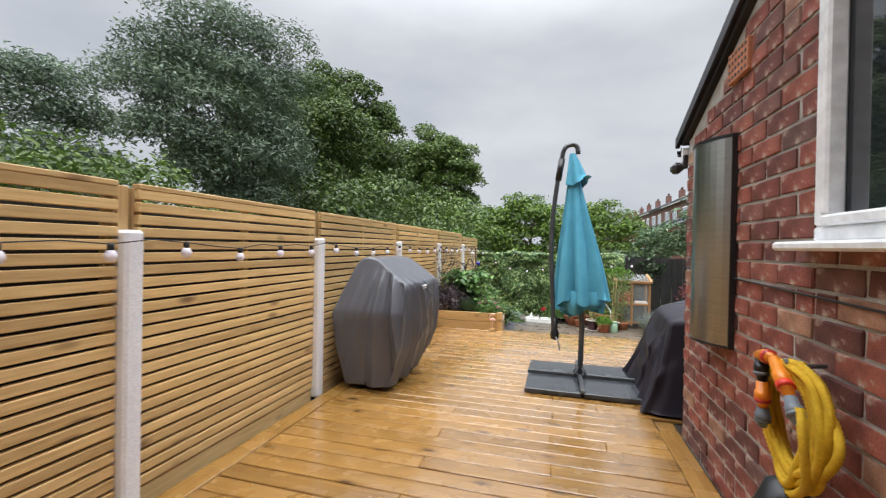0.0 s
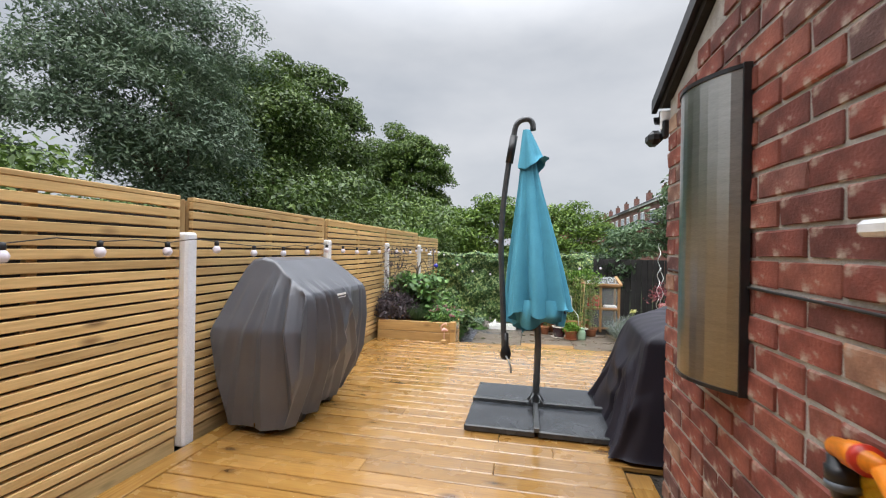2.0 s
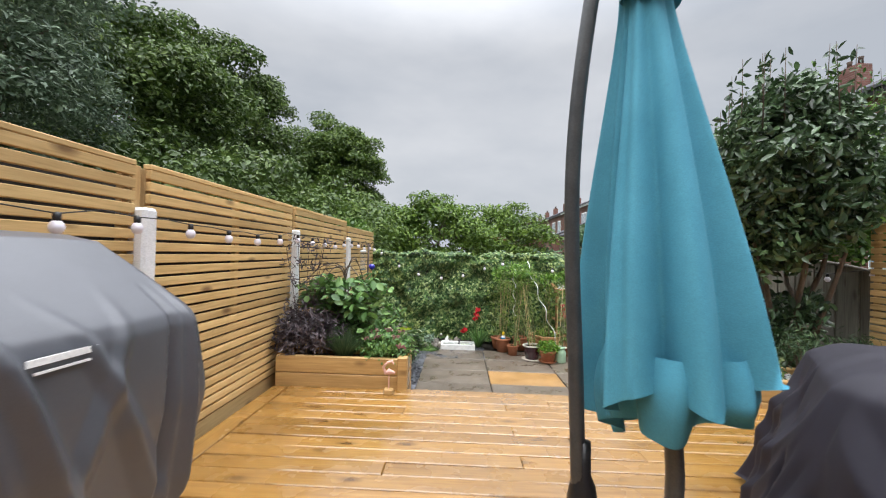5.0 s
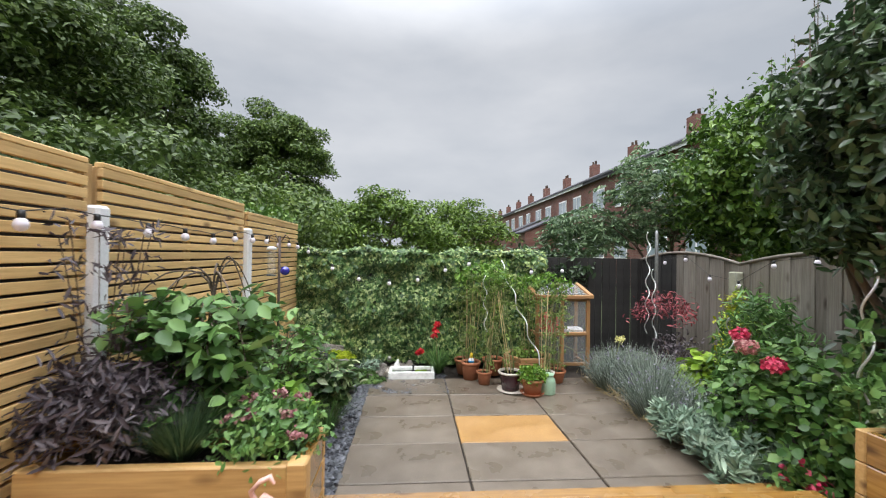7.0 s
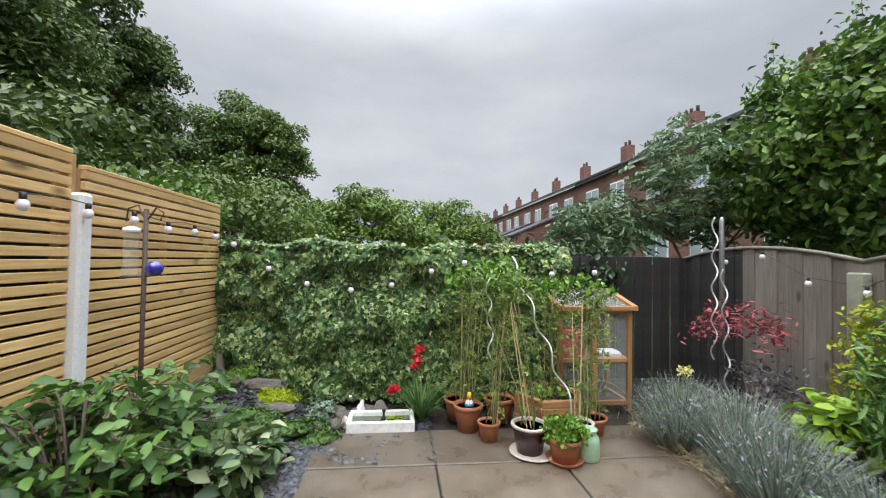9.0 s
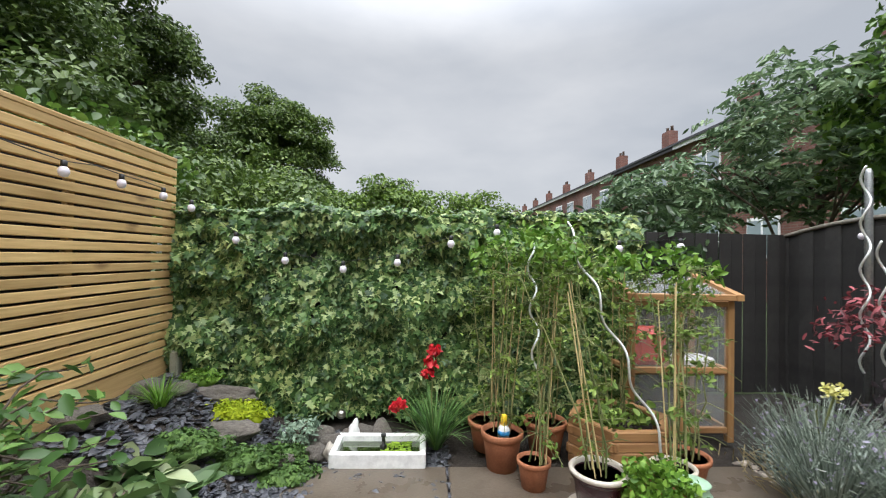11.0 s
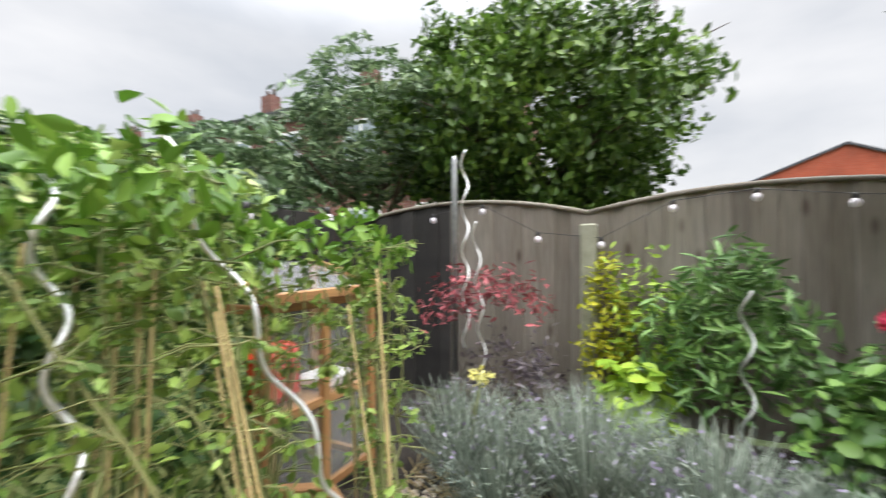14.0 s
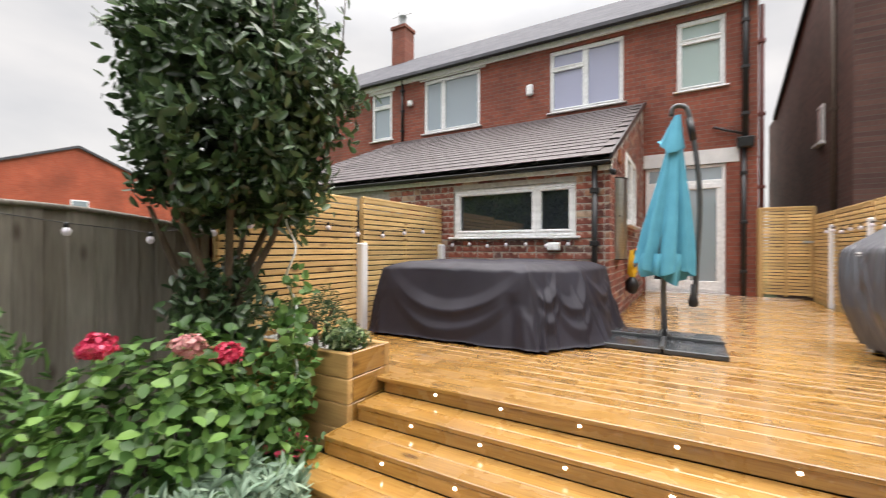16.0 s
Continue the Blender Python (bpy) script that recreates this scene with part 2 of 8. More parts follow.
GREYMETAL = surface("grey_painted_steel", (0.075, 0.08, 0.085), (0.12, 0.125, 0.13), 0.35, 20, fine=200, relief=0.05, metal=0.3)
STEEL = surface("brushed_stainless_steel", (0.46, 0.44, 0.40), (0.56, 0.54, 0.50), 0.30, 4, fine=60, relief=0.03, metal=1.0, stretch=(1, 1, 14))
GALV = surface("galvanised_steel", (0.32, 0.34, 0.35), (0.5, 0.52, 0.53), 0.45, 30, relief=0.1, metal=0.8)
RUST = surface("dark_bronze_rod", (0.05, 0.03, 0.02), (0.11, 0.07, 0.05), 0.6, 30)
TEAL = surface("teal_canopy_cloth", (0.075, 0.31, 0.43), (0.105, 0.39, 0.53), 0.75, 5, fine=350, relief=0.12, vary=0.0, spec=0.25, dist=0.001)
COVERGREY = surface("grey_cover_cloth", (0.078, 0.081, 0.094), (0.112, 0.116, 0.132), 0.34, 4, fine=500, relief=0.10, vary=0.0, spec=0.65, dist=0.001)
COVERBLACK = surface("black_cover_cloth", (0.012, 0.010, 0.017), (0.021, 0.018, 0.030), 0.60, 4, fine=500, relief=0.12, vary=0.0, spec=0.4, dist=0.001)
WHITEMARK = surface("white_print", (0.7, 0.7, 0.7), (0.8, 0.8, 0.8), 0.6, 5)
WEIGHT = surface("wet_black_base_slab", (0.024, 0.027, 0.031), (0.058, 0.063, 0.070), 0.20, 5, fine=220, relief=0.12, vary=0.08, wet=0.1)
HOSE = surface("yellow_woven_hose", (0.62, 0.36, 0.008), (0.80, 0.52, 0.02), 0.75, 60, fine=400, relief=0.8, vary=0.05)
ORANGE = surface("orange_plastic", (0.75, 0.20, 0.01), (0.85, 0.28, 0.02), 0.35, 8, relief=0.05)
REDPL = surface("red_plastic", (0.60, 0.03, 0.015), (0.7, 0.05, 0.025), 0.35, 8, relief=0.05)
GREYPL = surface("blue_grey_plastic", (0.10, 0.12, 0.14), (0.16, 0.18, 0.20), 0.4, 8, relief=0.05)
MORTAR = surface("mortar", (0.30, 0.28, 0.245), (0.48, 0.455, 0.41), 0.92, 14, fine=150, relief=0.7, vary=0.0)
SLATE = surface("wet_roof_slate", (0.072, 0.060, 0.062), (0.120, 0.102, 0.104), 0.58, 6, fine=60, relief=0.3, vary=0.3, spec=0.25, wet=0.12, island=True)
FARSLATE = surface("far_roof_slate", (0.075, 0.075, 0.085), (0.13, 0.13, 0.145), 0.9, 3, vary=0.1, spec=0.12)
FLAG = surface("wet_paving_flag", (0.10, 0.078, 0.057), (0.175, 0.143, 0.11), 0.36, 5, fine=90, relief=0.4, vary=0.12, wet=0.16)
FLAGGOLD = surface("buff_paving_flag", (0.31, 0.165, 0.055), (0.41, 0.235, 0.085), 0.42, 5, fine=90, relief=0.4, vary=0.03, wet=0.14)
SOIL = surface("dark_garden_soil", (0.018, 0.014, 0.011), (0.05, 0.04, 0.032), 0.95, 14, fine=70, relief=1.0, dist=0.02)
GROUND = surface("lawn_and_soil", (0.035, 0.055, 0.018), (0.07, 0.10, 0.03), 0.95, 1.5, fine=40, relief=0.8, dist=0.03)
CHIPS = surface("slate_chippings", (0.040, 0.042, 0.050), (0.105, 0.110, 0.128), 0.35, 20, fine=90, relief=0.3, island=True, vary=0.45)
ROCK = surface("weathered_rock", (0.12, 0.105, 0.09), (0.30, 0.27, 0.235), 0.8, 7, fine=60, relief=0.9, vary=0.2, dist=0.01)
TERRACOTTA = surface("terracotta", (0.34, 0.12, 0.055), (0.47, 0.19, 0.095), 0.75, 10, fine=90, relief=0.3, vary=0.18)
PLUM = surface("dark_plum_glaze", (0.03, 0.008, 0.014), (0.06, 0.016, 0.025), 0.25, 8, relief=0.08)
CREAM = surface("cream_glaze_rim", (0.5, 0.45, 0.38), (0.62, 0.57, 0.5), 0.4, 8, relief=0.1)
MINT = surface("mint_green_enamel", (0.30, 0.47, 0.32), (0.38, 0.55, 0.40), 0.4, 6, relief=0.1)
PORCELAIN = surface("white_glazed_trough", (0.70, 0.71, 0.70), (0.82, 0.83, 0.82), 0.3, 6, fine=30, relief=0.08)
WATER = glass_pane("pond_water", (0.03, 0.05, 0.012), 0.05)
BULB = glow("frosted_bulb", (0.74, 0.70, 0.78), 0.06)
LAMP = glow("deck_light", (1.0, 0.97, 0.9), 4.0)
SPIRAL = surface("spiral_plant_stake", (0.62, 0.64, 0.64), (0.8, 0.82, 0.82), 0.3, 10, relief=0.02, metal=0.5)
CANE = surface("bamboo_cane", (0.40, 0.31, 0.14), (0.58, 0.47, 0.24), 0.6, 8, relief=0.1)
BARK = surface("bark", (0.07, 0.05, 0.036), (0.17, 0.13, 0.10), 0.9, 14, fine=60, relief=1.0, dist=0.01, stretch=(1, 1, 0.3))
BLUEGLASS = glass_pane("blue_glass_ball", (0.02, 0.02, 0.35), 0.05)
PINK = surface("flamingo_pink_paint", (0.55, 0.32, 0.28), (0.65, 0.42, 0.36), 0.5, 8, relief=0.05)
WHITEGRAVEL = surface("white_gravel", (0.55, 0.55, 0.53), (0.78, 0.78, 0.76), 0.7, 40, fine=90, relief=0.8, dist=0.01, island=True)
MIXGRAVEL = surface("mixed_shells_and_gravel", (0.22, 0.18, 0.15), (0.62, 0.55, 0.46), 0.75, 40, fine=90, relief=0.8, dist=0.01, island=True, vary=0.5)

BRICK, bn, bl, bb = material("hand_made_red_brick", 0.78)
b_co = bn.new("ShaderNodeTexCoord").outputs["Object"]
b_rnd = bn.new("ShaderNodeObjectInfo").outputs["Random"]
b_tone = ramp_node(bn, [(0.0, (0.12, 0.04, 0.033)), (0.22, (0.20, 0.058, 0.042)), (0.45, (0.28, 0.075, 0.05)), (0.65, (0.33, 0.10, 0.062)), (0.80, (0.22, 0.085, 0.065)), (0.90, (0.15, 0.075, 0.065)), (0.96, (0.40, 0.21, 0.13)), (1.0, (0.48, 0.36, 0.26))])
bl.new(b_rnd, b_tone.inputs["Fac"])
b_n1 = noise_node(bn, bl, b_co, 9, 6)
b_r1 = ramp_node(bn, [(0.32, (0.45, 0.42, 0.44)), (0.55, (1, 1, 1)), (0.75, (1.25, 1.2, 1.15))])
bl.new(b_n1.outputs["Fac"], b_r1.inputs["Fac"])
b_c = mix(bn, bl, "MULTIPLY", 0.9, b_tone.outputs["Color"], b_r1.outputs["Color"])
b_n2 = noise_node(bn, bl, b_co, 14, 5)
b_r2 = ramp_node(bn, [(0.56, (0, 0, 0)), (0.66, (0.85, 0.85, 0.85))])
bl.new(b_n2.outputs["Fac"], b_r2.inputs["Fac"])
b_c = mix(bn, bl, "MIX", b_r2.outputs["Color"], b_c, (0.46, 0.37, 0.30))
bl.new(b_c, bb.inputs["Base Color"])
b_n3 = noise_node(bn, bl, b_co, 110, 4)
bump(bn, bl, bb, b_n3.outputs["Fac"], 0.6, 0.004)
BRICKFAR_X = brickwork("red_brick_wall_crosswise", 0, ((0.22, 0.055, 0.035), (0.30, 0.085, 0.05)), (0.20, 0.14, 0.11))
BRICKFAR_Y = brickwork("red_brick_wall_lengthwise", 1, ((0.22, 0.055, 0.035), (0.30, 0.085, 0.05)), (0.20, 0.14, 0.11))
BRICKDARK = brickwork("sooty_brick_wall", 1, ((0.085, 0.038, 0.032), (0.13, 0.058, 0.046)), (0.10, 0.075, 0.065))
BRICKBRIGHT_Y = brickwork("bright_red_brick_wall", 1, ((0.42, 0.085, 0.04), (0.48, 0.11, 0.055)), (0.36, 0.12, 0.08))

L_TREE = leafy("ash_leaves", (0.038, 0.070, 0.018), (0.078, 0.130, 0.032), (0.15, 0.22, 0.056))
L_BLUE = leafy("willow_leaves", (0.070, 0.108, 0.072), (0.125, 0.18, 0.118), (0.20, 0.27, 0.18))
L_MID = leafy("lime_tree_leaves", (0.048, 0.090, 0.020), (0.092, 0.155, 0.032), (0.17, 0.25, 0.055))
L_LIGHT = leafy("maple_leaves", (0.055, 0.105, 0.018), (0.115, 0.20, 0.032), (0.22, 0.33, 0.06))
L_IVY = leafy("variegated_ivy_leaves", (0.034, 0.082, 0.030), (0.080, 0.165, 0.052), (0.19, 0.31, 0.10), 0.36, (0.43, 0.52, 0.22))
L_LAUREL = leafy("laurel_leaves", (0.026, 0.050, 0.024), (0.055, 0.100, 0.044), (0.115, 0.19, 0.088), 0.28, spec=0.6)
L_PRIVET = leafy("privet_leaves", (0.036, 0.078, 0.016), (0.080, 0.165, 0.029), (0.18, 0.30, 0.058), 0.35)
L_HYD = leafy("hydrangea_leaves", (0.036, 0.092, 0.022), (0.078, 0.172, 0.040), (0.18, 0.32, 0.08), 0.4)
L_SHRUB = leafy("dogwood_leaves", (0.03, 0.06, 0.02), (0.06, 0.12, 0.04), (0.17, 0.26, 0.09), 0.4, (0.36, 0.42, 0.24))
L_LAV = leafy("lavender_stems", (0.10, 0.125, 0.098), (0.21, 0.26, 0.215), (0.38, 0.43, 0.385), 0.7)
L_EUPH = leafy("euphorbia_leaves", (0.15, 0.23, 0.165), (0.27, 0.38, 0.29), (0.42, 0.54, 0.42), 0.6)
L_LIME = leafy("lime_green_leaves", (0.14, 0.26, 0.02), (0.26, 0.42, 0.04), (0.42, 0.58, 0.08), 0.5)
L_YELLOW = leafy("golden_leaves", (0.25, 0.28, 0.01), (0.42, 0.44, 0.02), (0.60, 0.58, 0.05), 0.5)
L_TOM = leafy("tomato_leaves", (0.075, 0.14, 0.025), (0.165, 0.27, 0.05), (0.32, 0.45, 0.11), 0.5)
L_STEM = leafy("tomato_stems", (0.13, 0.16, 0.06), (0.22, 0.25, 0.10), (0.33, 0.35, 0.16), 0.6)
L_PURPLE = leafy("dark_purple_leaves", (0.045, 0.034, 0.044), (0.105, 0.082, 0.10), (0.20, 0.17, 0.195), 0.45)
L_ACER = leafy("red_acer_leaves", (0.10, 0.02, 0.025), (0.26, 0.05, 0.065), (0.46, 0.12, 0.14), 0.5)
L_GRASS = leafy("strappy_green_leaves", (0.03, 0.08, 0.02), (0.07, 0.16, 0.04), (0.16, 0.28, 0.08), 0.45)
L_ROSEMARY = leafy("rosemary_leaves", (0.03, 0.065, 0.03), (0.06, 0.11, 0.05), (0.12, 0.19, 0.09), 0.6)
P_RED = leafy("red_petals", (0.50, 0.006, 0.02), (0.65, 0.015, 0.035), (0.78, 0.05, 0.06), 0.5)
P_PINK = leafy("pink_petals", (0.50, 0.02, 0.08), (0.70, 0.05, 0.14), (0.82, 0.16, 0.26), 0.5)
P_PALE = leafy("pale_pink_petals", (0.45, 0.16, 0.18), (0.62, 0.26, 0.28), (0.72, 0.42, 0.4), 0.5)
P_LILAC = leafy("lilac_florets", (0.22, 0.18, 0.30), (0.33, 0.28, 0.42), (0.45, 0.42, 0.55), 0.6)
P_YELLOW = leafy("pale_yellow_florets", (0.55, 0.52, 0.14), (0.68, 0.64, 0.22), (0.75, 0.72, 0.4), 0.6)
L_SHRUBDARK = leafy("long_drooping_leaves", (0.06, 0.105, 0.055), (0.12, 0.20, 0.10), (0.23, 0.33, 0.18), 0.4)
L_LIMEGREEN = leafy("fresh_green_leaves", (0.06, 0.15, 0.015), (0.13, 0.27, 0.03), (0.25, 0.42, 0.07), 0.5)
L_LIMEYELLOW = leafy("lime_moss", (0.24, 0.32, 0.01), (0.36, 0.46, 0.015), (0.5, 0.58, 0.03), 0.7)
L_ROSEGREEN = leafy("creeping_green_leaves", (0.04, 0.09, 0.02), (0.08, 0.16, 0.035), (0.15, 0.26, 0.07), 0.6)
L_HYDL = leafy("mid_green_leaves", (0.054, 0.121, 0.034), (0.108, 0.230, 0.061), (0.230, 0.392, 0.121), 0.4)
P_DUSTY = leafy("dusty_pink_florets", (0.30, 0.12, 0.15), (0.42, 0.18, 0.21), (0.5, 0.28, 0.28), 0.6)
CEDARX = timber("cedar_crosswise", (0.28, 0.14, 0.06), (0.48, 0.27, 0.12), 0, rough=0.6, knots=False)
BLUEBAND = surface("blue_label", (0.02, 0.20, 0.45), (0.03, 0.26, 0.55), 0.5, 8)
YELLOWCAP = surface("yellow_cap", (0.75, 0.52, 0.02), (0.8, 0.58, 0.04), 0.4, 8)
DARKRED = surface("dark_red_painted_iron", (0.11, 0.022, 0.018), (0.16, 0.035, 0.028), 0.5, 6)
BRICKROW_Y = brickwork("brown_brick_terrace_lengthwise", 1, ((0.16, 0.065, 0.05), (0.21, 0.09, 0.068)), (0.20, 0.17, 0.15))
BRICKROW_X = brickwork("brown_brick_terrace_crosswise", 0, ((0.16, 0.065, 0.05), (0.21, 0.09, 0.068)), (0.20, 0.17, 0.15))


# ---------------------------------------------------------------- building helpers
def mesh_of(name, verts, faces, smooth=False):
    me = bpy.data.meshes.new(name)
    me.from_pydata([tuple(v) for v in verts], [], [tuple(f) for f in faces])
    me.update()
    if smooth:
        me.polygons.foreach_set("use_smooth", [True] * len(me.polygons))
    return me


def holder(name, label="", category="", at=(0, 0, 0), group="", kind="", rz=0):
    ob = new(name)
    ob.matrix_world = pose(*at, 0, 0, rz)
    return tagged(ob, label, category, group, kind)


def part(name, me, mat, parent=None, label="", at=None):
    ob = new(name, me)
    if mat and not me.materials:
        me.materials.append(mat)
    if parent:
        ob.parent = parent
    if at is not None:
        ob.matrix_local = at if isinstance(at, Matrix) else Matrix.Translation(at)
    if label:
        ob["label"] = label
    return ob


def box_mesh(name, sx, sy, sz, bevel=0.003, centre=(0, 0, 0), top_scale=None):
    """A box about a centre, its edges chamfered."""
    bm = bmesh.new()
    bmesh.ops.create_cube(bm, size=1.0, matrix=Matrix.Translation(centre) @ Matrix.Diagonal((sx, sy, sz, 1)))
    if top_scale:
        for v in bm.verts:
            if v.co.z > centre[2]:
                v.co.x, v.co.y = centre[0] + (v.co.x - centre[0]) * top_scale, centre[1] + (v.co.y - centre[1]) * top_scale
    if bevel:
        bmesh.ops.bevel(bm, geom=bm.edges[:], offset=min(bevel, sx / 3, sy / 3, sz / 3), segments=1, affect="EDGES")
    me = bpy.data.meshes.new(name)
    bm.to_mesh(me)
    bm.free()
    return me


def span(name, x0, x1, y0, y1, z0, z1, mat, parent=None, label="", bevel=0.004):
    me = box_mesh(name, x1 - x0, y1 - y0, z1 - z0, bevel)
    return part(name, me, mat, parent, label, ((x0 + x1) / 2, (y0 + y1) / 2, (z0 + z1) / 2))


def prism(name, outline, axis, a, b):
    """A plane outline pushed along an axis from a to b. The outline gives the two other coordinates in order."""
    n = len(outline)
    verts = []
    for d in (a, b):
        for p, q in outline:
            verts.append({0: (d, p, q), 1: (p, d, q), 2: (p, q, d)}[axis])
    faces = [tuple(range(n))[::-1], tuple(range(n, 2 * n))]
    faces += [(i, (i + 1) % n, n + (i + 1) % n, n + i) for i in range(n)]
    me = mesh_of(name, verts, faces)
    bm = bmesh.new()
    bm.from_mesh(me)
    bmesh.ops.recalc_face_normals(bm, faces=bm.faces[:])
    bm.to_mesh(me)
    bm.free()
    return me


def tube(name, points, radii, sides=8, caps=True):
    """A round bar along points, with a radius at each."""
    pts = [Vector(p) for p in points]
    if isinstance(radii, (int, float)):
        radii = [radii] * len(pts)
    verts, faces = [], []
    up = Vector((0.31, 0.17, 0.93)).normalized()
    for i, p in enumerate(pts):
        d = (pts[min(i + 1, len(pts) - 1)] - pts[max(i - 1, 0)]).normalized()
        u = d.cross(up)
        u = u.normalized() if u.length > 1e-3 else d.orthogonal().normalized()
        w = d.cross(u)
        up = w.cross(d) if False else up
        for k in range(sides):
            a = 2 * math.pi * k / sides
            verts.append(p + radii[i] * (math.cos(a) * u + math.sin(a) * w))
    for i in range(len(pts) - 1):
        for k in range(sides):
            k2 = (k + 1) % sides
            faces.append((i * sides + k, i * sides + k2, (i + 1) * sides + k2, (i + 1) * sides + k))
    if caps:
        faces.append(tuple(range(sides))[::-1])
        faces.append(tuple(range((len(pts) - 1) * sides, len(pts) * sides)))
    return mesh_of(name, verts, faces, True)


def smooth_line(pts, k=5):
    """More points along a smooth curve through pts."""
    p = [Vector(q) for q in pts]
    p = [p[0] * 2 - p[1]] + p + [p[-1] * 2 - p[-2]]
    out = []
    for i in range(1, len(p) - 2):
        for j in range(k):
            u = j / k
            a, b, c, d = p[i - 1], p[i], p[i + 1], p[i + 2]
            out.append(0.5 * (2 * b + (c - a) * u + (2 * a - 5 * b + 4 * c - d) * u * u + (3 * b - a - 3 * c + d) * u ** 3))
    return out + [p[-2]]


def tubes(name, lines, sides=5):
    """Several bars as one mesh: (points, radii) each."""
    verts, faces = [], []
    for pts, rad in lines:
        m = tube("bar", pts, rad, sides, False)
        o = len(verts)
        verts += [v.co.copy() for v in m.vertices]
        faces += [tuple(i + o for i in f.vertices) for f in m.polygons]
        bpy.data.meshes.remove(m)
    return mesh_of(name, verts, faces, True)


def lathe(name, profile, sides=24, cap=True):
    """A turned shape: (radius, height) from the foot upwards."""
    verts, faces = [], []
    for r, z in profile:
        for k in range(sides):
            a = 2 * math.pi * k / sides
            verts.append((r * math.cos(a), r * math.sin(a), z))
    for i in range(len(profile) - 1):
        for k in range(sides):
            k2 = (k + 1) % sides
            faces.append((i * sides + k, i * sides + k2, (i + 1) * sides + k2, (i + 1) * sides + k))
    if cap:
        faces.append(tuple(range(sides))[::-1])
        faces.append(tuple(range((len(profile) - 1) * sides, len(profile) * sides)))
    return mesh_of(name, verts, faces, True)


def ball(name, r, squash=1.0, rough=0.0, seed=0, sub=2):
    bm = bmesh.new()
    bmesh.ops.create_icosphere(bm, subdivisions=sub, radius=r)
    for v in bm.verts:
        k = 1 + rough * noise.noise(v.co / r * 1.4 + Vector((seed * 7.3, seed * 1.7, 0))) + rough * 0.4 * noise.noise(v.co / r * 4 + Vector((seed, 0, 0)))
        v.co *= k
        v.co.z *= squash
    for f in bm.faces:
        f.smooth = True
    me = bpy.data.meshes.new(name)
    bm.to_mesh(me)
    bm.free()
    return me


rng = np.random.default_rng(7)


def unit(n):
    v = rng.normal(size=(n, 3))
    return v / np.linalg.norm(v, axis=1, keepdims=True)


def leaf_mesh(name, centres, size, aspect=0.5, up=0.3, out=None, hang=0.0, fold=0.25, long_dir=None, jitter=0.35, fine=True):
    """Many small leaves as one mesh: each is a folded blade of two four-sided halves, about its own mid-rib."""
    c = np.asarray(centres, float)
    n = len(c)
    size = np.broadcast_to(size, n) * rng.uniform(1 - jitter, 1 + jitter, n)
    nor = unit(n) + np.array((0, 0, up))
    if out is not None:
        nor = nor + out
    nor /= np.linalg.norm(nor, axis=1, keepdims=True)
    d = unit(n) if long_dir is None else long_dir + 0.35 * unit(n)
    d[:, 2] -= hang
    d -= nor * np.sum(d * nor, axis=1, keepdims=True)
    d /= np.linalg.norm(d, axis=1, keepdims=True) + 1e-9
    s = np.cross(nor, d)
    L = size[:, None] * d
    W = (size * aspect)[:, None] * s * 0.5
    F = (size * aspect * fold)[:, None] * nor * 0.5
    droop = (size * 0.14)[:, None] * nor
    if fine:
        pts = [c - L * 0.5, c - L * 0.28 + W * 0.72 + F * 0.7, c + L * 0.08 + W + F - droop * 0.2, c + L * 0.34 + W * 0.5 + F * 0.4 - droop * 0.6, c + L * 0.5 - droop,
               c + L * 0.34 - W * 0.5 + F * 0.4 - droop * 0.6, c + L * 0.08 - W + F - droop * 0.2, c - L * 0.28 - W * 0.72 + F * 0.7]
        tris = [(0, 1, 2), (0, 2, 4), (2, 3, 4), (0, 4, 6), (4, 5, 6), (0, 6, 7)]
    else:
        pts = [c - L * 0.5, c + L * 0.02 + W + F, c + L * 0.5 - droop, c + L * 0.02 - W + F]
        tris = [(0, 1, 2), (0, 2, 3)]
    k, q = len(pts), len(tris)
    v = np.stack(pts, 1).reshape(-1, 3)
    me = bpy.data.meshes.new(name)
    me.vertices.add(k * n)
    me.vertices.foreach_set("co", v.ravel().astype(np.float32))
    tri = (np.arange(n)[:, None, None] * k + np.array(tris)[None]).reshape(-1)
    me.loops.add(3 * q * n)
    me.loops.foreach_set("vertex_index", tri.astype(np.int32))
    me.polygons.add(q * n)
    me.polygons.foreach_set("loop_start", np.arange(0, 3 * q * n, 3, dtype=np.int32))
    me.polygons.foreach_set("loop_total", np.full(q * n, 3, np.int32))
    me.update(calc_edges=True)
    return me


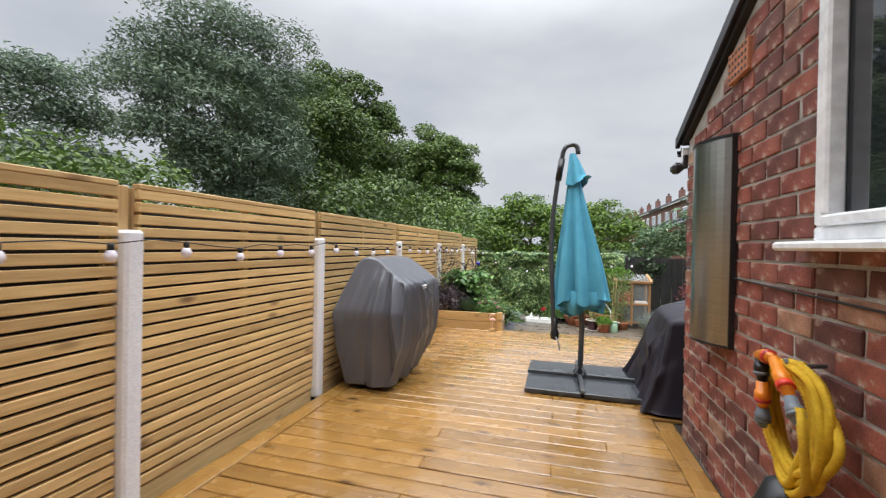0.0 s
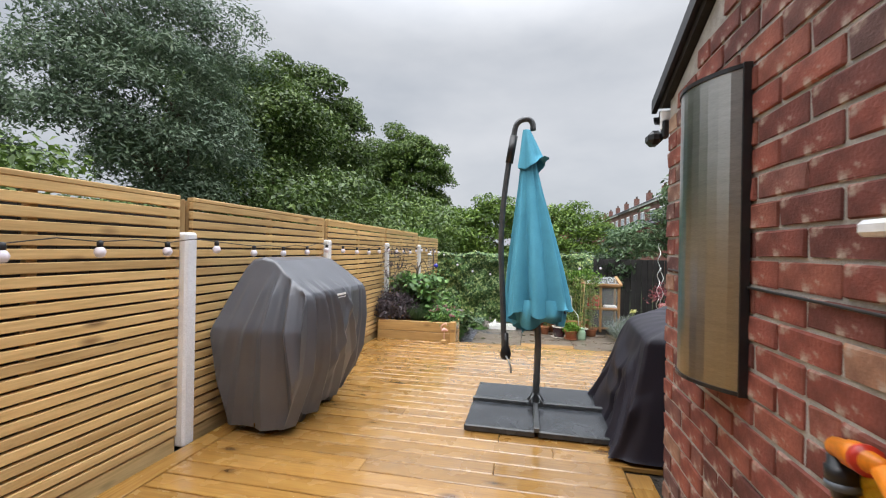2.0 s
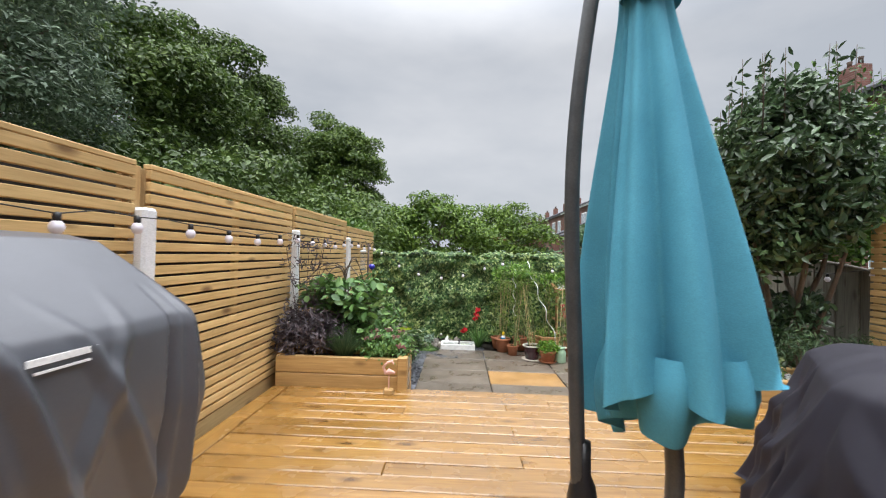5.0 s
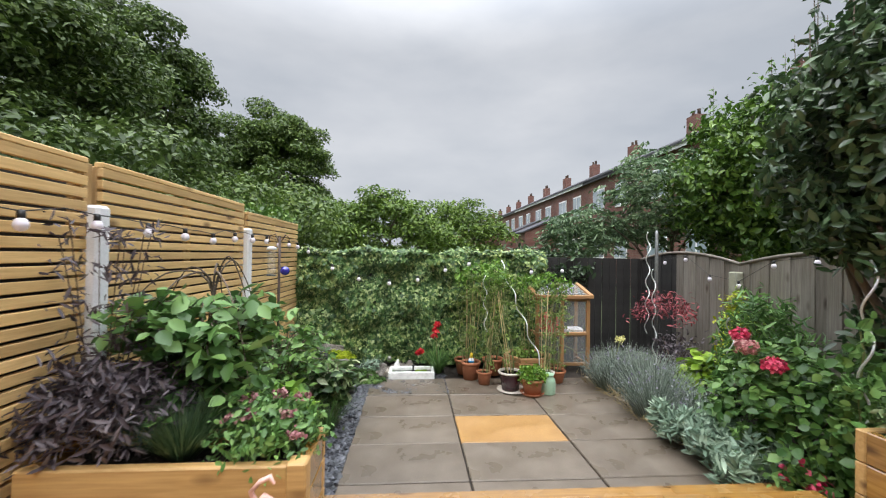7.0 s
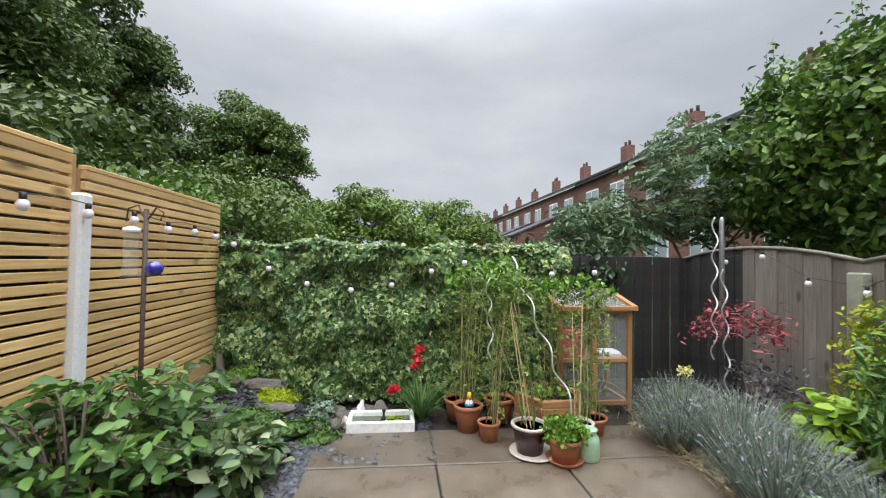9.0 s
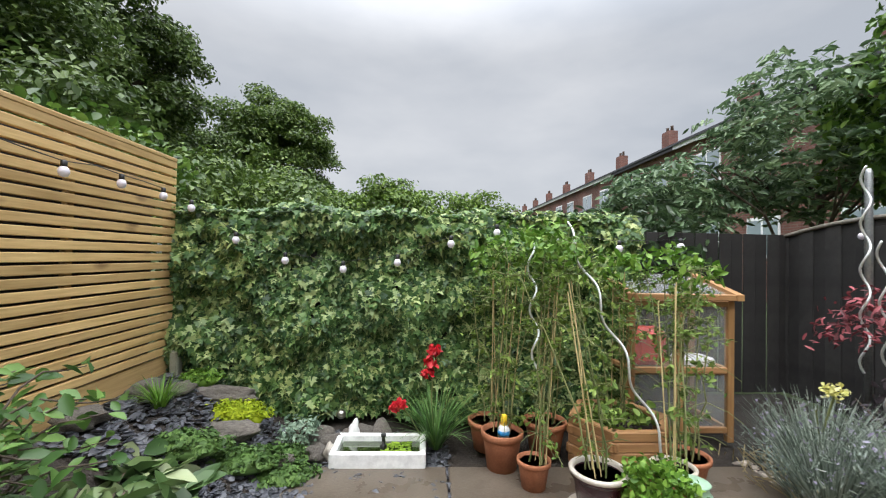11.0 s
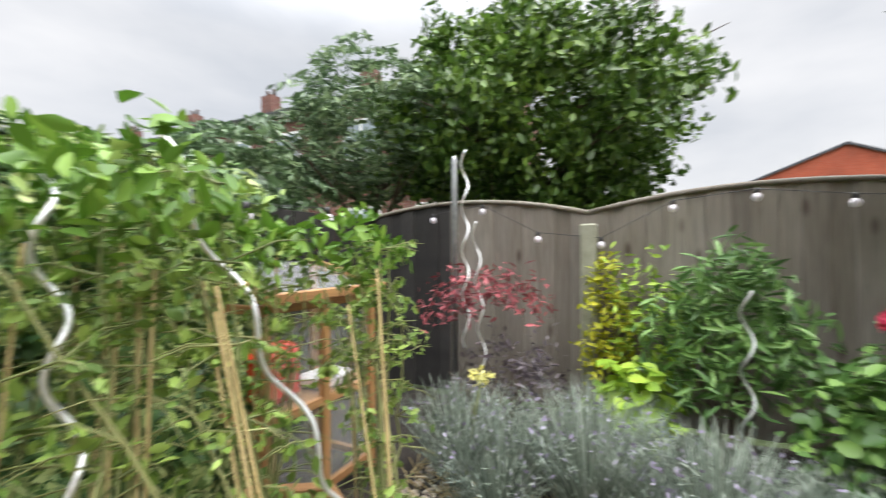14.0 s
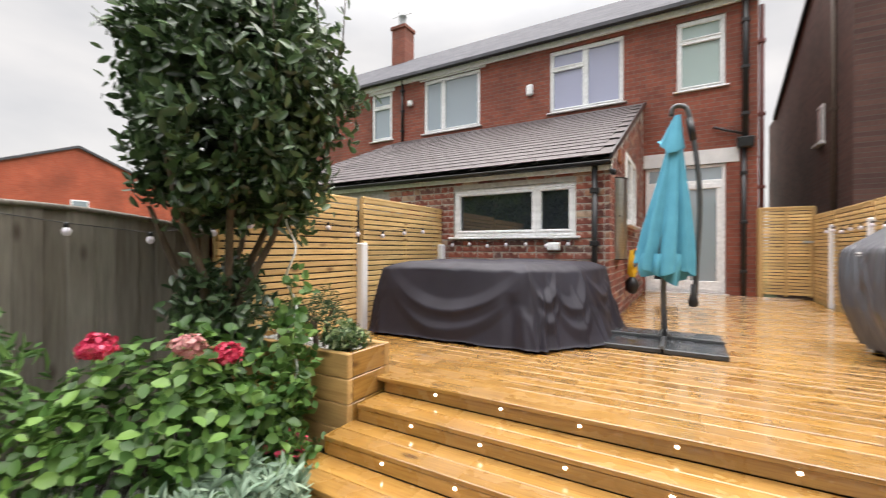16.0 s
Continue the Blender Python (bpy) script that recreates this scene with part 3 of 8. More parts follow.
def blade_mesh(name, roots, dirs, length, width, bend=0.4, steps=4):
    """Strappy leaves or stems: ribbons that rise along dirs and arch over."""
    roots, dirs = np.asarray(roots, float), np.asarray(dirs, float)
    n = len(roots)
    length = np.broadcast_to(length, n) * rng.uniform(0.7, 1.2, n)
    side = np.cross(dirs, np.array((0, 0, 1.0)) + 0.01 * unit(n)) + 1e-6
    side /= np.linalg.norm(side, axis=1, keepdims=True)
    verts, faces = np.zeros((n, (steps + 1) * 2, 3)), []
    for k in range(steps + 1):
        u = k / steps
        p = roots + dirs * (length * u)[:, None]
        p[:, :2] += dirs[:, :2] * (length * bend * u * u)[:, None]
        p[:, 2] -= length * bend * u ** 2.2 * np.linalg.norm(dirs[:, :2], axis=1)
        w = width * (1 - u ** 1.5 * 0.9)
        verts[:, 2 * k], verts[:, 2 * k + 1] = p - side * w / 2, p + side * w / 2
    for k in range(steps):
        faces.append((2 * k, 2 * k + 1, 2 * k + 3, 2 * k + 2))
    f = (np.arange(n)[:, None, None] * (steps + 1) * 2 + np.array(faces)[None]).reshape(-1)
    me = bpy.data.meshes.new(name)
    me.vertices.add(n * (steps + 1) * 2)
    me.vertices.foreach_set("co", verts.reshape(-1).astype(np.float32))
    me.loops.add(len(f))
    me.loops.foreach_set("vertex_index", f.astype(np.int32))
    me.polygons.add(len(f) // 4)
    me.polygons.foreach_set("loop_start", np.arange(0, len(f), 4, dtype=np.int32))
    me.polygons.foreach_set("loop_total", np.full(len(f) // 4, 4, np.int32))
    me.update(calc_edges=True)
    return me


def clumps(centre, radii, count, per, spread, shell=0.55, low=-1.0, lumps=0.28):
    """Leaf places gathered in clumps within a lumpy oval; more of them near its skin. Also the outward direction at each."""
    d = unit(count)
    d = d[d[:, 2] > low]
    r = shell + (1 - shell) * rng.random(len(d)) ** 0.6
    lump = np.array([1 + lumps * noise.noise(Vector(q) * (2.1 if lumps < 0.3 else 2.9) + Vector(centre)) for q in d])
    cc = d * (r * lump)[:, None] * np.array(radii)
    p = np.repeat(cc, per, axis=0) + rng.normal(size=(len(cc) * per, 3)) * spread
    out = np.repeat(d, per, axis=0)
    return p + np.array(centre), out


def limbs(base, top, r0, crown, radii, count=9, twist=0.25):
    """A tapered trunk and limbs that fork into the crown."""
    b, t = Vector(base), Vector(top)
    lines = []
    pts = [b.lerp(t, i / 6) + Vector((noise.noise(b + Vector((i, 0, 0))), noise.noise(b + Vector((0, i, 3))), 0)) * twist * i / 6 for i in range(7)]
    lines.append((pts, [r0 * (1 - 0.55 * i / 6) for i in range(7)]))
    rr = random.Random(int(abs(base[0] * 31 + base[1] * 17)))
    for k in range(count):
        s = pts[rr.randint(3, 6)]
        a = 2 * math.pi * (k + rr.random() * 0.6) / count
        e = Vector(crown) + Vector((math.cos(a) * radii[0], math.sin(a) * radii[1], rr.uniform(-0.4, 0.75) * radii[2])) * rr.uniform(0.55, 0.9)
        q = [s.lerp(e, i / 5) + Vector((rr.uniform(-1, 1), rr.uniform(-1, 1), rr.uniform(0, 1))) * (e - s).length * 0.07 * (i % 5 > 0) for i in range(6)]
        lines.append((q, [r0 * 0.42 * (1 - 0.8 * i / 5) for i in range(6)]))
        for _ in range(2):
            s2 = q[rr.randint(2, 4)]
            e2 = e + Vector((rr.uniform(-1, 1) * radii[0], rr.uniform(-1, 1) * radii[1], rr.uniform(-0.6, 0.9) * radii[2])) * 0.4
            lines.append(([s2, s2.lerp(e2, 0.5) + Vector((0, 0, 0.04)), e2], [r0 * 0.2, r0 * 0.13, r0 * 0.05]))
    return tubes("trunk", lines, 7)


def boughs(centre, radii, lumps, total, size, low=-1.0):
    """Leaf places of a big crown: flattened sprays of leaves, thick on their upper sides, over a lumpy oval, with some leaves deep inside. Also the outward direction at each."""
    d = unit(lumps)
    d = d[d[:, 2] > low]
    m = len(d)
    lump = np.array([1 + 0.34 * noise.noise(Vector(q) * 2.4 + Vector(centre)) for q in d])
    r = (0.40 + 0.60 * rng.random(m) ** 0.45) * lump
    cc = d * r[:, None] * (np.array(radii) - 0.15 * size)
    rad = size * rng.uniform(0.6, 1.45, m)
    share = rad ** 2 / np.sum(rad ** 2)
    i = rng.choice(m, total, p=share)
    q = unit(total)
    q[:, 2] = np.where(q[:, 2] < -0.25, -q[:, 2], q[:, 2])
    k = 0.72 + 0.34 * rng.random(total) ** 0.7 + 0.10 * rng.normal(size=total)
    p = cc[i] + q * (rad[i] * k)[:, None] * np.array((1.12, 1.12, 0.70))
    p += 0.10 * size * rng.normal(size=(total, 3))
    return p + np.array(centre), q


def tree(name, label, base, height, radii, leaf, mat, count, per, trunk_r=0.2, category="tree", crown_z=None, spray=0.24, aspect=0.5, hang=0.2, low=-1.0):
    th = holder(name, label, category, base)
    cz = crown_z if crown_z is not None else height - radii[2]
    part("trunk", limbs((0, 0, -0.1), (0.1, 0.1, cz), trunk_r, (0, 0, cz), [0.72 * r for r in radii]), BARK, th, "brown bark trunk and limbs")
    size = spray * (radii[0] * radii[1] * radii[2]) ** (1 / 3)
    p, o = boughs((0, 0, cz), radii, int(5.0 / spray ** 2.2), int(count * per * 1.15), size, low)
    part("crown", leaf_mesh("crown", p, leaf * 1.0, aspect, 0.7, o * 0.9, hang, fine=False), mat, th)
    return th


def shrub(name, label, base, radii, leaf, mat, count, per, spread=0.06, category="shrub", aspect=0.55, up=0.5, hang=0.1, low=-0.35, shell=0.5, stems=5):
    th = holder(name, label, category, base)
    rr = random.Random(int(abs(base[0] * 71 + base[1] * 13 + 5)))
    lines = []
    for k in range(stems):
        a = 6.28 * k / stems + rr.random()
        e = Vector((math.cos(a) * radii[0] * 0.6, math.sin(a) * radii[1] * 0.6, radii[2] * rr.uniform(1.0, 1.5)))
        lines.append(([(0.03 * math.cos(a), 0.03 * math.sin(a), -0.03), e * 0.5 + Vector((0, 0, 0.05)), e], [0.012, 0.009, 0.004]))
    part("stem", tubes("stems", lines, 5), BARK, th)
    p, o = clumps((0, 0, radii[2] * 0.8), radii, count, per, spread, shell, low)
    p[:, 2] = np.maximum(p[:, 2], 0.01)
    part("foliage", leaf_mesh("leaves", p, leaf, aspect, up, o * 0.7, hang), mat, th)
    return th


PAV = -0.43
FENCE_X = -1.55
WALL_X = 1.11
KITCHEN_Y = 4.42
HOUSE_Y = 0.1
DECK_Y0, DECK_Y1 = HOUSE_Y, 7.33
RFENCE_X = 3.4

# ---------------------------------------------------------------- ground
ground = part("ground", mesh_of("ground", [(-300, -300, PAV - 0.12), (300, -300, PAV - 0.12), (300, 300, PAV - 0.12), (-300, 300, PAV - 0.12)], [(0, 1, 2, 3)]), GROUND)
tagged(ground, "dark green grass and soil ground reaching the horizon", "ground", kind="structure")


def bed_z(x, y):
    """The height of the soil: the bed by the slatted fence climbs towards the fence and the hedge."""
    u = min(1.0, max(0.0, (-0.52 - x) / 0.95))
    v = 0.55 + 0.45 * min(1.0, max(0.0, (y - 8.6) / 1.8))
    return PAV + 0.38 * u * u * (3 - 2 * u) * v


def bed(name, x0, x1, y0, y1, mat, label, lift=0.0):
    """A bed of soil with an uneven surface."""
    nx, ny = max(4, int((x1 - x0) / 0.08)), max(4, int((y1 - y0) / 0.08))
    verts = [(x0 + (x1 - x0) * i / nx, y0 + (y1 - y0) * j / ny, bed_z(x0 + (x1 - x0) * i / nx, y0 + (y1 - y0) * j / ny) - 0.03 + lift + 0.035 * noise.noise(Vector((x0 + (x1 - x0) * i / nx, y0 + (y1 - y0) * j / ny, 0)) * 4)) for j in range(ny + 1) for i in range(nx + 1)]
    faces = [(j * (nx + 1) + i, j * (nx + 1) + i + 1, (j + 1) * (nx + 1) + i + 1, (j + 1) * (nx + 1) + i) for j in range(ny) for i in range(nx)]
    return tagged(part(name, mesh_of(name, verts, faces, True), mat), label, "flower bed", kind="structure")


bed("flower_bed", -1.6, -0.5, 7.9, 11.9, SOIL, "dark damp soil bed beside the slatted fence", 0.0)
bed("flower_bed", 2.05, 3.5, 7.5, 12.0, SOIL, "dark damp soil bed beside the grey fence", 0.0)
bed("flower_bed", -0.52, 2.1, 10.62, 12.0, SOIL, "dark damp soil strip below the ivy hedge", 0.0)

# ---------------------------------------------------------------- deck
deck = holder("deck", "wet golden softwood deck of boards laid crosswise", "deck", kind="structure")
span("deck_frame", FENCE_X + 0.06, RFENCE_X - 0.05, DECK_Y0 + 0.02, DECK_Y1 - 0.03, PAV - 0.1, -0.035, SOIL, deck, "dark joists below the boards")
PITCH = 0.1255
dr = random.Random(4)
board_meshes = {}


def board(x0, x1, y0, w, z, mat, parent, tilt):
    key = (round(x1 - x0, 2), round(w, 3), mat.name)
    if key not in board_meshes:
        board_meshes[key] = box_mesh("deck_board", x1 - x0, w, 0.028, 0.004)
    ob = part("deck_board", board_meshes[key], mat, parent)
    ob.matrix_local = pose((x0 + x1) / 2, y0 + w / 2, z - 0.014, tilt[0], tilt[1], 0)
    return ob


y = DECK_Y0 + 0.13
row = 0
while y < DECK_Y1 - 0.06:
    right = RFENCE_X - 0.03 if y > KITCHEN_Y + 0.14 else WALL_X - 0.145
    cuts = [FENCE_X + 0.17]
    joint = (0.28, 0.95, -0.42)[row % 3] if row % 5 else 0.6
    if y > KITCHEN_Y + 0.14:
        cuts += [joint, 2.2 + 0.4 * (row % 2)]
    elif joint < right - 0.3:
        cuts += [joint]
    cuts.append(right)
    for a, c in zip(cuts[:-1], cuts[1:]):
        board(a + 0.001, c - 0.001, y, PITCH - 0.008, dr.uniform(-0.0012, 0.0012), DECK, deck, (dr.gauss(0, 0.35), dr.gauss(0, 0.08)))
    y += PITCH
    row += 1
for x0, y0, y1 in ((FENCE_X + 0.045, DECK_Y0, 3.6), (FENCE_X + 0.045, 3.604, DECK_Y1), (WALL_X - 0.142, DECK_Y0 + 0.13, KITCHEN_Y + 0.13)):
    me = box_mesh("border_board", 0.12, y1 - y0, 0.028, 0.004)
    part("border_board", me, DECK_Y, deck, "", (x0 + 0.06, (y0 + y1) / 2, -0.012))
span("border_board", FENCE_X + 0.17, WALL_X, DECK_Y0 + 0.005, DECK_Y0 + 0.127, -0.028, 0.001, DECK, deck)

# steps: risers with lights, treads of two boards, and a return on the side of the bed
steps = holder("steps", "wet golden timber garden steps with small round lights", "steps", kind="structure")
RISE = 0.1075
STEP_X0 = -0.44
levels = [(DECK_Y1 + 0.02, 0.0, 2.11, STEP_X0), (DECK_Y1 + 0.27, -RISE, 2.12, STEP_X0), (DECK_Y1 + 0.52, -2 * RISE, 2.15, STEP_X0), (DECK_Y1 + 0.79, -3 * RISE, 2.19, -0.55)]
for i, (yr, zt, xe, xs) in enumerate(levels):
    span("riser", xs, xe, yr - 0.022, yr, zt - RISE + 0.002 - (0.0 if i < 3 else 0.02), zt - 0.03, DECK, steps)
    if i:
        prev = levels[i - 1][0]
        w = (yr - prev + 0.012) / 2
        for k in range(2):
            board(xs, xe, prev + k * w, w - 0.005, zt, DECK, steps, (dr.gauss(0, 0.4), 0))
        span("step_side", xe - 0.024, xe, prev + 0.002, yr - 0.022, PAV - 0.02, zt - 0.03, DECK_Y, steps)
        span("step_side", xs - 0.02, xs, prev + 0.002, yr - 0.022, PAV - 0.02, zt - 0.03, DECK_Y, steps)
board(STEP_X0, 2.11, DECK_Y1 - 0.106, 0.13, 0.0, DECK, deck, (0, 0))
lamp_mesh = lathe("step_light", [(0.0085, 0), (0.0085, 0.004), (0.0065, 0.006), (0.002, 0.0065)], 12)
for i, (yr, zt, xe, xs) in enumerate(levels[:3]):
    for k in range(5):
        lb = tagged(part("step_light", lamp_mesh, LAMP), "small round white light set in the step riser", "light", "lights in the step risers")
        lb.matrix_world = pose(1.70 + 0.012 * i - 0.441 * k, yr, zt - RISE / 2, -90, 0, 0)

# ---------------------------------------------------------------- paving
paving = holder("paving", "wet brown concrete flags with one buff flag", "paving", kind="structure")
span("paving_bed", -0.53, 2.09, 7.6, 10.62, PAV - 0.1, PAV - 0.018, SOIL, paving, "dark sand bed in the joints")
fx, fy = [-0.53, 0.33, 1.21, 2.09], [7.86, 8.42, 8.97, 9.51, 10.07, 10.63]
fr = random.Random(3)
for i in range(3):
    for j in range(5):
        gap = 0.006
        me = box_mesh("flag", fx[i + 1] - fx[i] - 2 * gap, fy[j + 1] - fy[j] - 2 * gap, 0.04, 0.006)
        gold = i == 1 and j == 2
        ob = part("flag", me, FLAGGOLD if gold else FLAG, paving, "buff yellow flag" if gold else "")
        ob.matrix_local = pose((fx[i] + fx[i + 1]) / 2, (fy[j] + fy[j + 1]) / 2, PAV - 0.02 + fr.uniform(-0.003, 0.003), fr.uniform(-0.25, 0.25), fr.uniform(-0.25, 0.25), 0)

# ---------------------------------------------------------------- slatted fences
SLAT_P = 0.0575


def slat_fence(name, label, length, height, axis, mat, z0=0.05, posts=True, slat=0.0445):
    """One bay of slatted fence along an axis, from its origin: slats on three battens."""
    th = holder(name, label, "fence", kind="structure")
    n = round(height / SLAT_P)
    step = height / n
    sz = (0.028, length, slat) if axis == 1 else (length, 0.028, slat)
    me = box_mesh("slat", *sz, 0.003)
    for k in range(n):
        ob = part("slat", me, mat, th)
        z = z0 + (k + 0.5) * step
        ob.matrix_local = pose(0, length / 2, z, 0, random.uniform(-1.5, 1.5), 0) if axis == 1 else pose(length / 2, 0, z, random.uniform(-1.5, 1.5), 0, 0)
    for f in (0.012, 0.5, 0.988):
        if axis == 1:
            span("batten", -0.05, -0.015, f * length - 0.02, f * length + 0.02, z0 - 0.02, z0 + height, BATTEN, th)
        else:
            span("batten", f * length - 0.02, f * length + 0.02, -0.05, -0.015, z0 - 0.02, z0 + height, BATTEN, th)
    if axis == 1:
        span("capping", -0.03, 0.016, 0.0, length, z0 + height - 0.006, z0 + height + 0.02, mat, th)
        span("gravel_board", -0.02, 0.004, 0.0, length, -0.48, z0 - 0.006, mat, th)
    else:
        span("capping", 0.0, length, -0.03, 0.016, z0 + height - 0.006, z0 + height + 0.02, mat, th)
    return th


def slat_gap_backing(x0, y0, y1, top):
    """Dark boards added close behind the slats, standing in for shade in the gaps."""
    th = holder("wooden_fence", "added dark board backing that shades the gaps of the slatted panels", "fence", kind="structure")
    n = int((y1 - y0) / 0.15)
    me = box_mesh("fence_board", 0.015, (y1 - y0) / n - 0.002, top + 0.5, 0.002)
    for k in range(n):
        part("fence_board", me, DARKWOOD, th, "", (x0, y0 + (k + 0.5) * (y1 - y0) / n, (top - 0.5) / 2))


# Added backing: its dark colour supplies the shade seen between the slats.
slat_gap_backing(FENCE_X - 0.16, HOUSE_Y, 11.2, 1.36)
slat_gap_backing(RFENCE_X + 0.13, KITCHEN_Y + 0.05, 7.7, 1.30)
POSTS_Y = [1.24, 2.775, 4.295, 6.025, 7.80, 9.56]
ends = [HOUSE_Y] + POSTS_Y + [11.23]
for k in range(len(ends) - 1):
    a, c = ends[k] + (0.045 if k else 0.0), ends[k + 1] - (0.045 if k < len(ends) - 2 else 0.0)
    top = 1.395 - (0.06 if k == len(ends) - 2 else 0.0)
    f = slat_fence("fence_panel", "golden slatted softwood fence panel between white posts", c - a, top, 1, SLAT_Y, 0.05 if k < 5 else 0.05)
    f.matrix_world = pose(FENCE_X - 0.03, a, 0)
post_mesh = box_mesh("fence_post", 0.10, 0.10, 1.0, 0.014)
for k, yy in enumerate(POSTS_Y):
    low = -0.02 if k < 4 else PAV - 0.05
    p = tagged(part("fence_post", box_mesh("fence_post", 0.095, 0.088, 1.25 - low, 0.014), WHITEPOST), "white painted concrete fence post with a rounded top", "fence post", "white fence posts", "structure")
    p.matrix_world = pose(FENCE_X - 0.018, yy, (1.25 + low) / 2)
    s = part("post_extension", box_mesh("post_extension", 0.03, 0.05, 0.26, 0.003), BATTEN, p)
    s.matrix_local = pose(-0.047, 0.0, (1.25 - low) / 2 + 0.07)

# fence on the house side of the far boundary
for a, c, top in ((KITCHEN_Y + 0.02, 6.12, 1.37), (6.22, 7.75, 1.34)):
    f = slat_fence("fence_panel", "golden slatted softwood fence panel by the covered seating", c - a, top, 1, SLAT_Y)
    f.matrix_world = pose(RFENCE_X, c, 0, 0, 0, 180)
for yy in (KITCHEN_Y + 0.08, 6.17):
    p = tagged(part("fence_post", box_mesh("fence_post", 0.095, 0.10, 0.95, 0.016), WHITEPOST), "white painted concrete fence post behind the black cover", "fence post", "white fence posts", "structure")
    p.matrix_world = pose(RFENCE_X - 0.04, yy, 0.455)

# gate across the side passage
gate = slat_fence("gate", "golden slatted timber gate, shut", 0.78, 1.56, 0, SLAT_X)
gate.matrix_world = pose(-0.80, HOUSE_Y + 0.04, 0, 0, 0, 180)
tagged(gate, category="gate")
span("gate_stile", -0.02, 0.05, 0.012, 0.05, 0.03, 1.62, BATTEN, gate)
span("gate_stile", 0.71, 0.78, 0.012, 0.05, 0.03, 1.62, BATTEN, gate)
span("latch", 0.62, 0.76, -0.055, -0.03, 0.98, 1.02, GALV, gate, "galvanised latch")
gp = tagged(span("gate_post", -0.86, -0.80, HOUSE_Y - 0.02, HOUSE_Y + 0.10, -0.03, 1.62, BATTEN), "golden timber gate post against the house", "gate post", kind="structure")

# grey close-boarded fence on the far side
GX = 3.52
bay_y = [7.75, 10.0, 12.05]
gw = random.Random(8)
for a, c in zip(bay_y[:-1], bay_y[1:]):
    th = holder("wooden_fence", "weathered grey vertical board fence with an arched top", "fence", kind="structure")
    n = int((c - a) / 0.115)
    for k in range(n):
        y0 = a + (c - a) * k / n
        u = (k + 0.5) / n * 2 - 1
        top = 1.11 - 0.13 * u * u
        ob = part("fence_board", box_mesh("fence_board", 0.014, (c - a) / n + 0.012, top - PAV, 0.003), DARKWOOD if y0 > 11.0 else GREYWOOD, th)
        ob.matrix_local = pose(GX + (k % 2) * 0.012, y0 + (c - a) / n / 2, (top + PAV) / 2, 0, 0, gw.uniform(-1, 1))
    pts = [(GX - 0.005, a + (c - a) * i / 14, 1.115 - 0.13 * (i / 7 - 1) ** 2) for i in range(15)]
    part("top_rail", tube("top_rail", pts, 0.018, 6), GREYWOOD, th)
cp = tagged(span("fence_post", GX - 0.11, GX - 0.01, 9.94, 10.05, PAV - 0.05, 0.90, CONCRETE, bevel=0.012), "lichened buff concrete fence post", "fence post", kind="structure")
cp = tagged(span("fence_post", GX - 0.11, GX - 0.01, 7.68, 7.79, PAV - 0.05, 0.60, CONCRETE, bevel=0.012), "lichened buff concrete fence post", "fence post", kind="structure")
bf = holder("wooden_fence", "dark stained board fence behind the greenhouse", "fence", kind="structure")
for k in range(18):
    x0 = 1.5 + k * 0.115
    ob = part("fence_board", box_mesh("fence_board", 0.11, 0.016, 1.45, 0.003), DARKWOOD, bf)
    ob.matrix_local = pose(x0 + 0.055, 11.95 + (k % 2) * 0.01, PAV + 0.725)

# ---------------------------------------------------------------- the house
EAVE = 5.62


def wall_with_holes(name, axis, u0, u1, z0, z1, at, thick, holes, mat, label):
    """A wall along axis 0 or 1 with oblong openings (u0, u1, z0, z1) cut right through; its outer face lies at 'at'."""
    us = sorted({u0, u1, *[h[0] for h in holes], *[h[1] for h in holes]})
    zs = sorted({z0, z1, *[h[2] for h in holes], *[h[3] for h in holes]})
    solid = {}
    for i in range(len(us) - 1):
        for j in range(len(zs) - 1):
            cu, cz = (us[i] + us[i + 1]) / 2, (zs[j] + zs[j + 1]) / 2
            solid[i, j] = not any(h[0] < cu < h[1] and h[2] < cz < h[3] for h in holes)
    verts, faces, ids = [], [], {}

    def vid(i, j, d):
        if (i, j, d) not in ids:
            ids[i, j, d] = len(verts)
            w = at + (thick if d else 0.0)
            verts.append((us[i], w, zs[j]) if axis == 0 else (w, us[i], zs[j]))
        return ids[i, j, d]
    for (i, j), s in solid.items():
        if not s:
            continue
        faces.append((vid(i, j, 0), vid(i + 1, j, 0), vid(i + 1, j + 1, 0), vid(i, j + 1, 0)))
        faces.append((vid(i, j, 1), vid(i, j + 1, 1), vid(i + 1, j + 1, 1), vid(i + 1, j, 1)))
        for di, dj, e in ((-1, 0, ((i, j), (i, j + 1))), (1, 0, ((i + 1, j), (i + 1, j + 1))), (0, -1, ((i, j), (i + 1, j))), (0, 1, ((i, j + 1), (i + 1, j + 1)))):
            if not solid.get((i + di, j + dj), False):
                (a, b), (c, d) = e
                faces.append((vid(a, b, 0), vid(c, d, 0), vid(c, d, 1), vid(a, b, 1)))
    me = mesh_of(name, verts, faces)
    bm = bmesh.new()
    bm.from_mesh(me)
    bmesh.ops.recalc_face_normals(bm, faces=bm.faces[:])
    bm.to_mesh(me)
    bm.free()
    return tagged(part(name, me, mat), label, "wall", kind="structure")


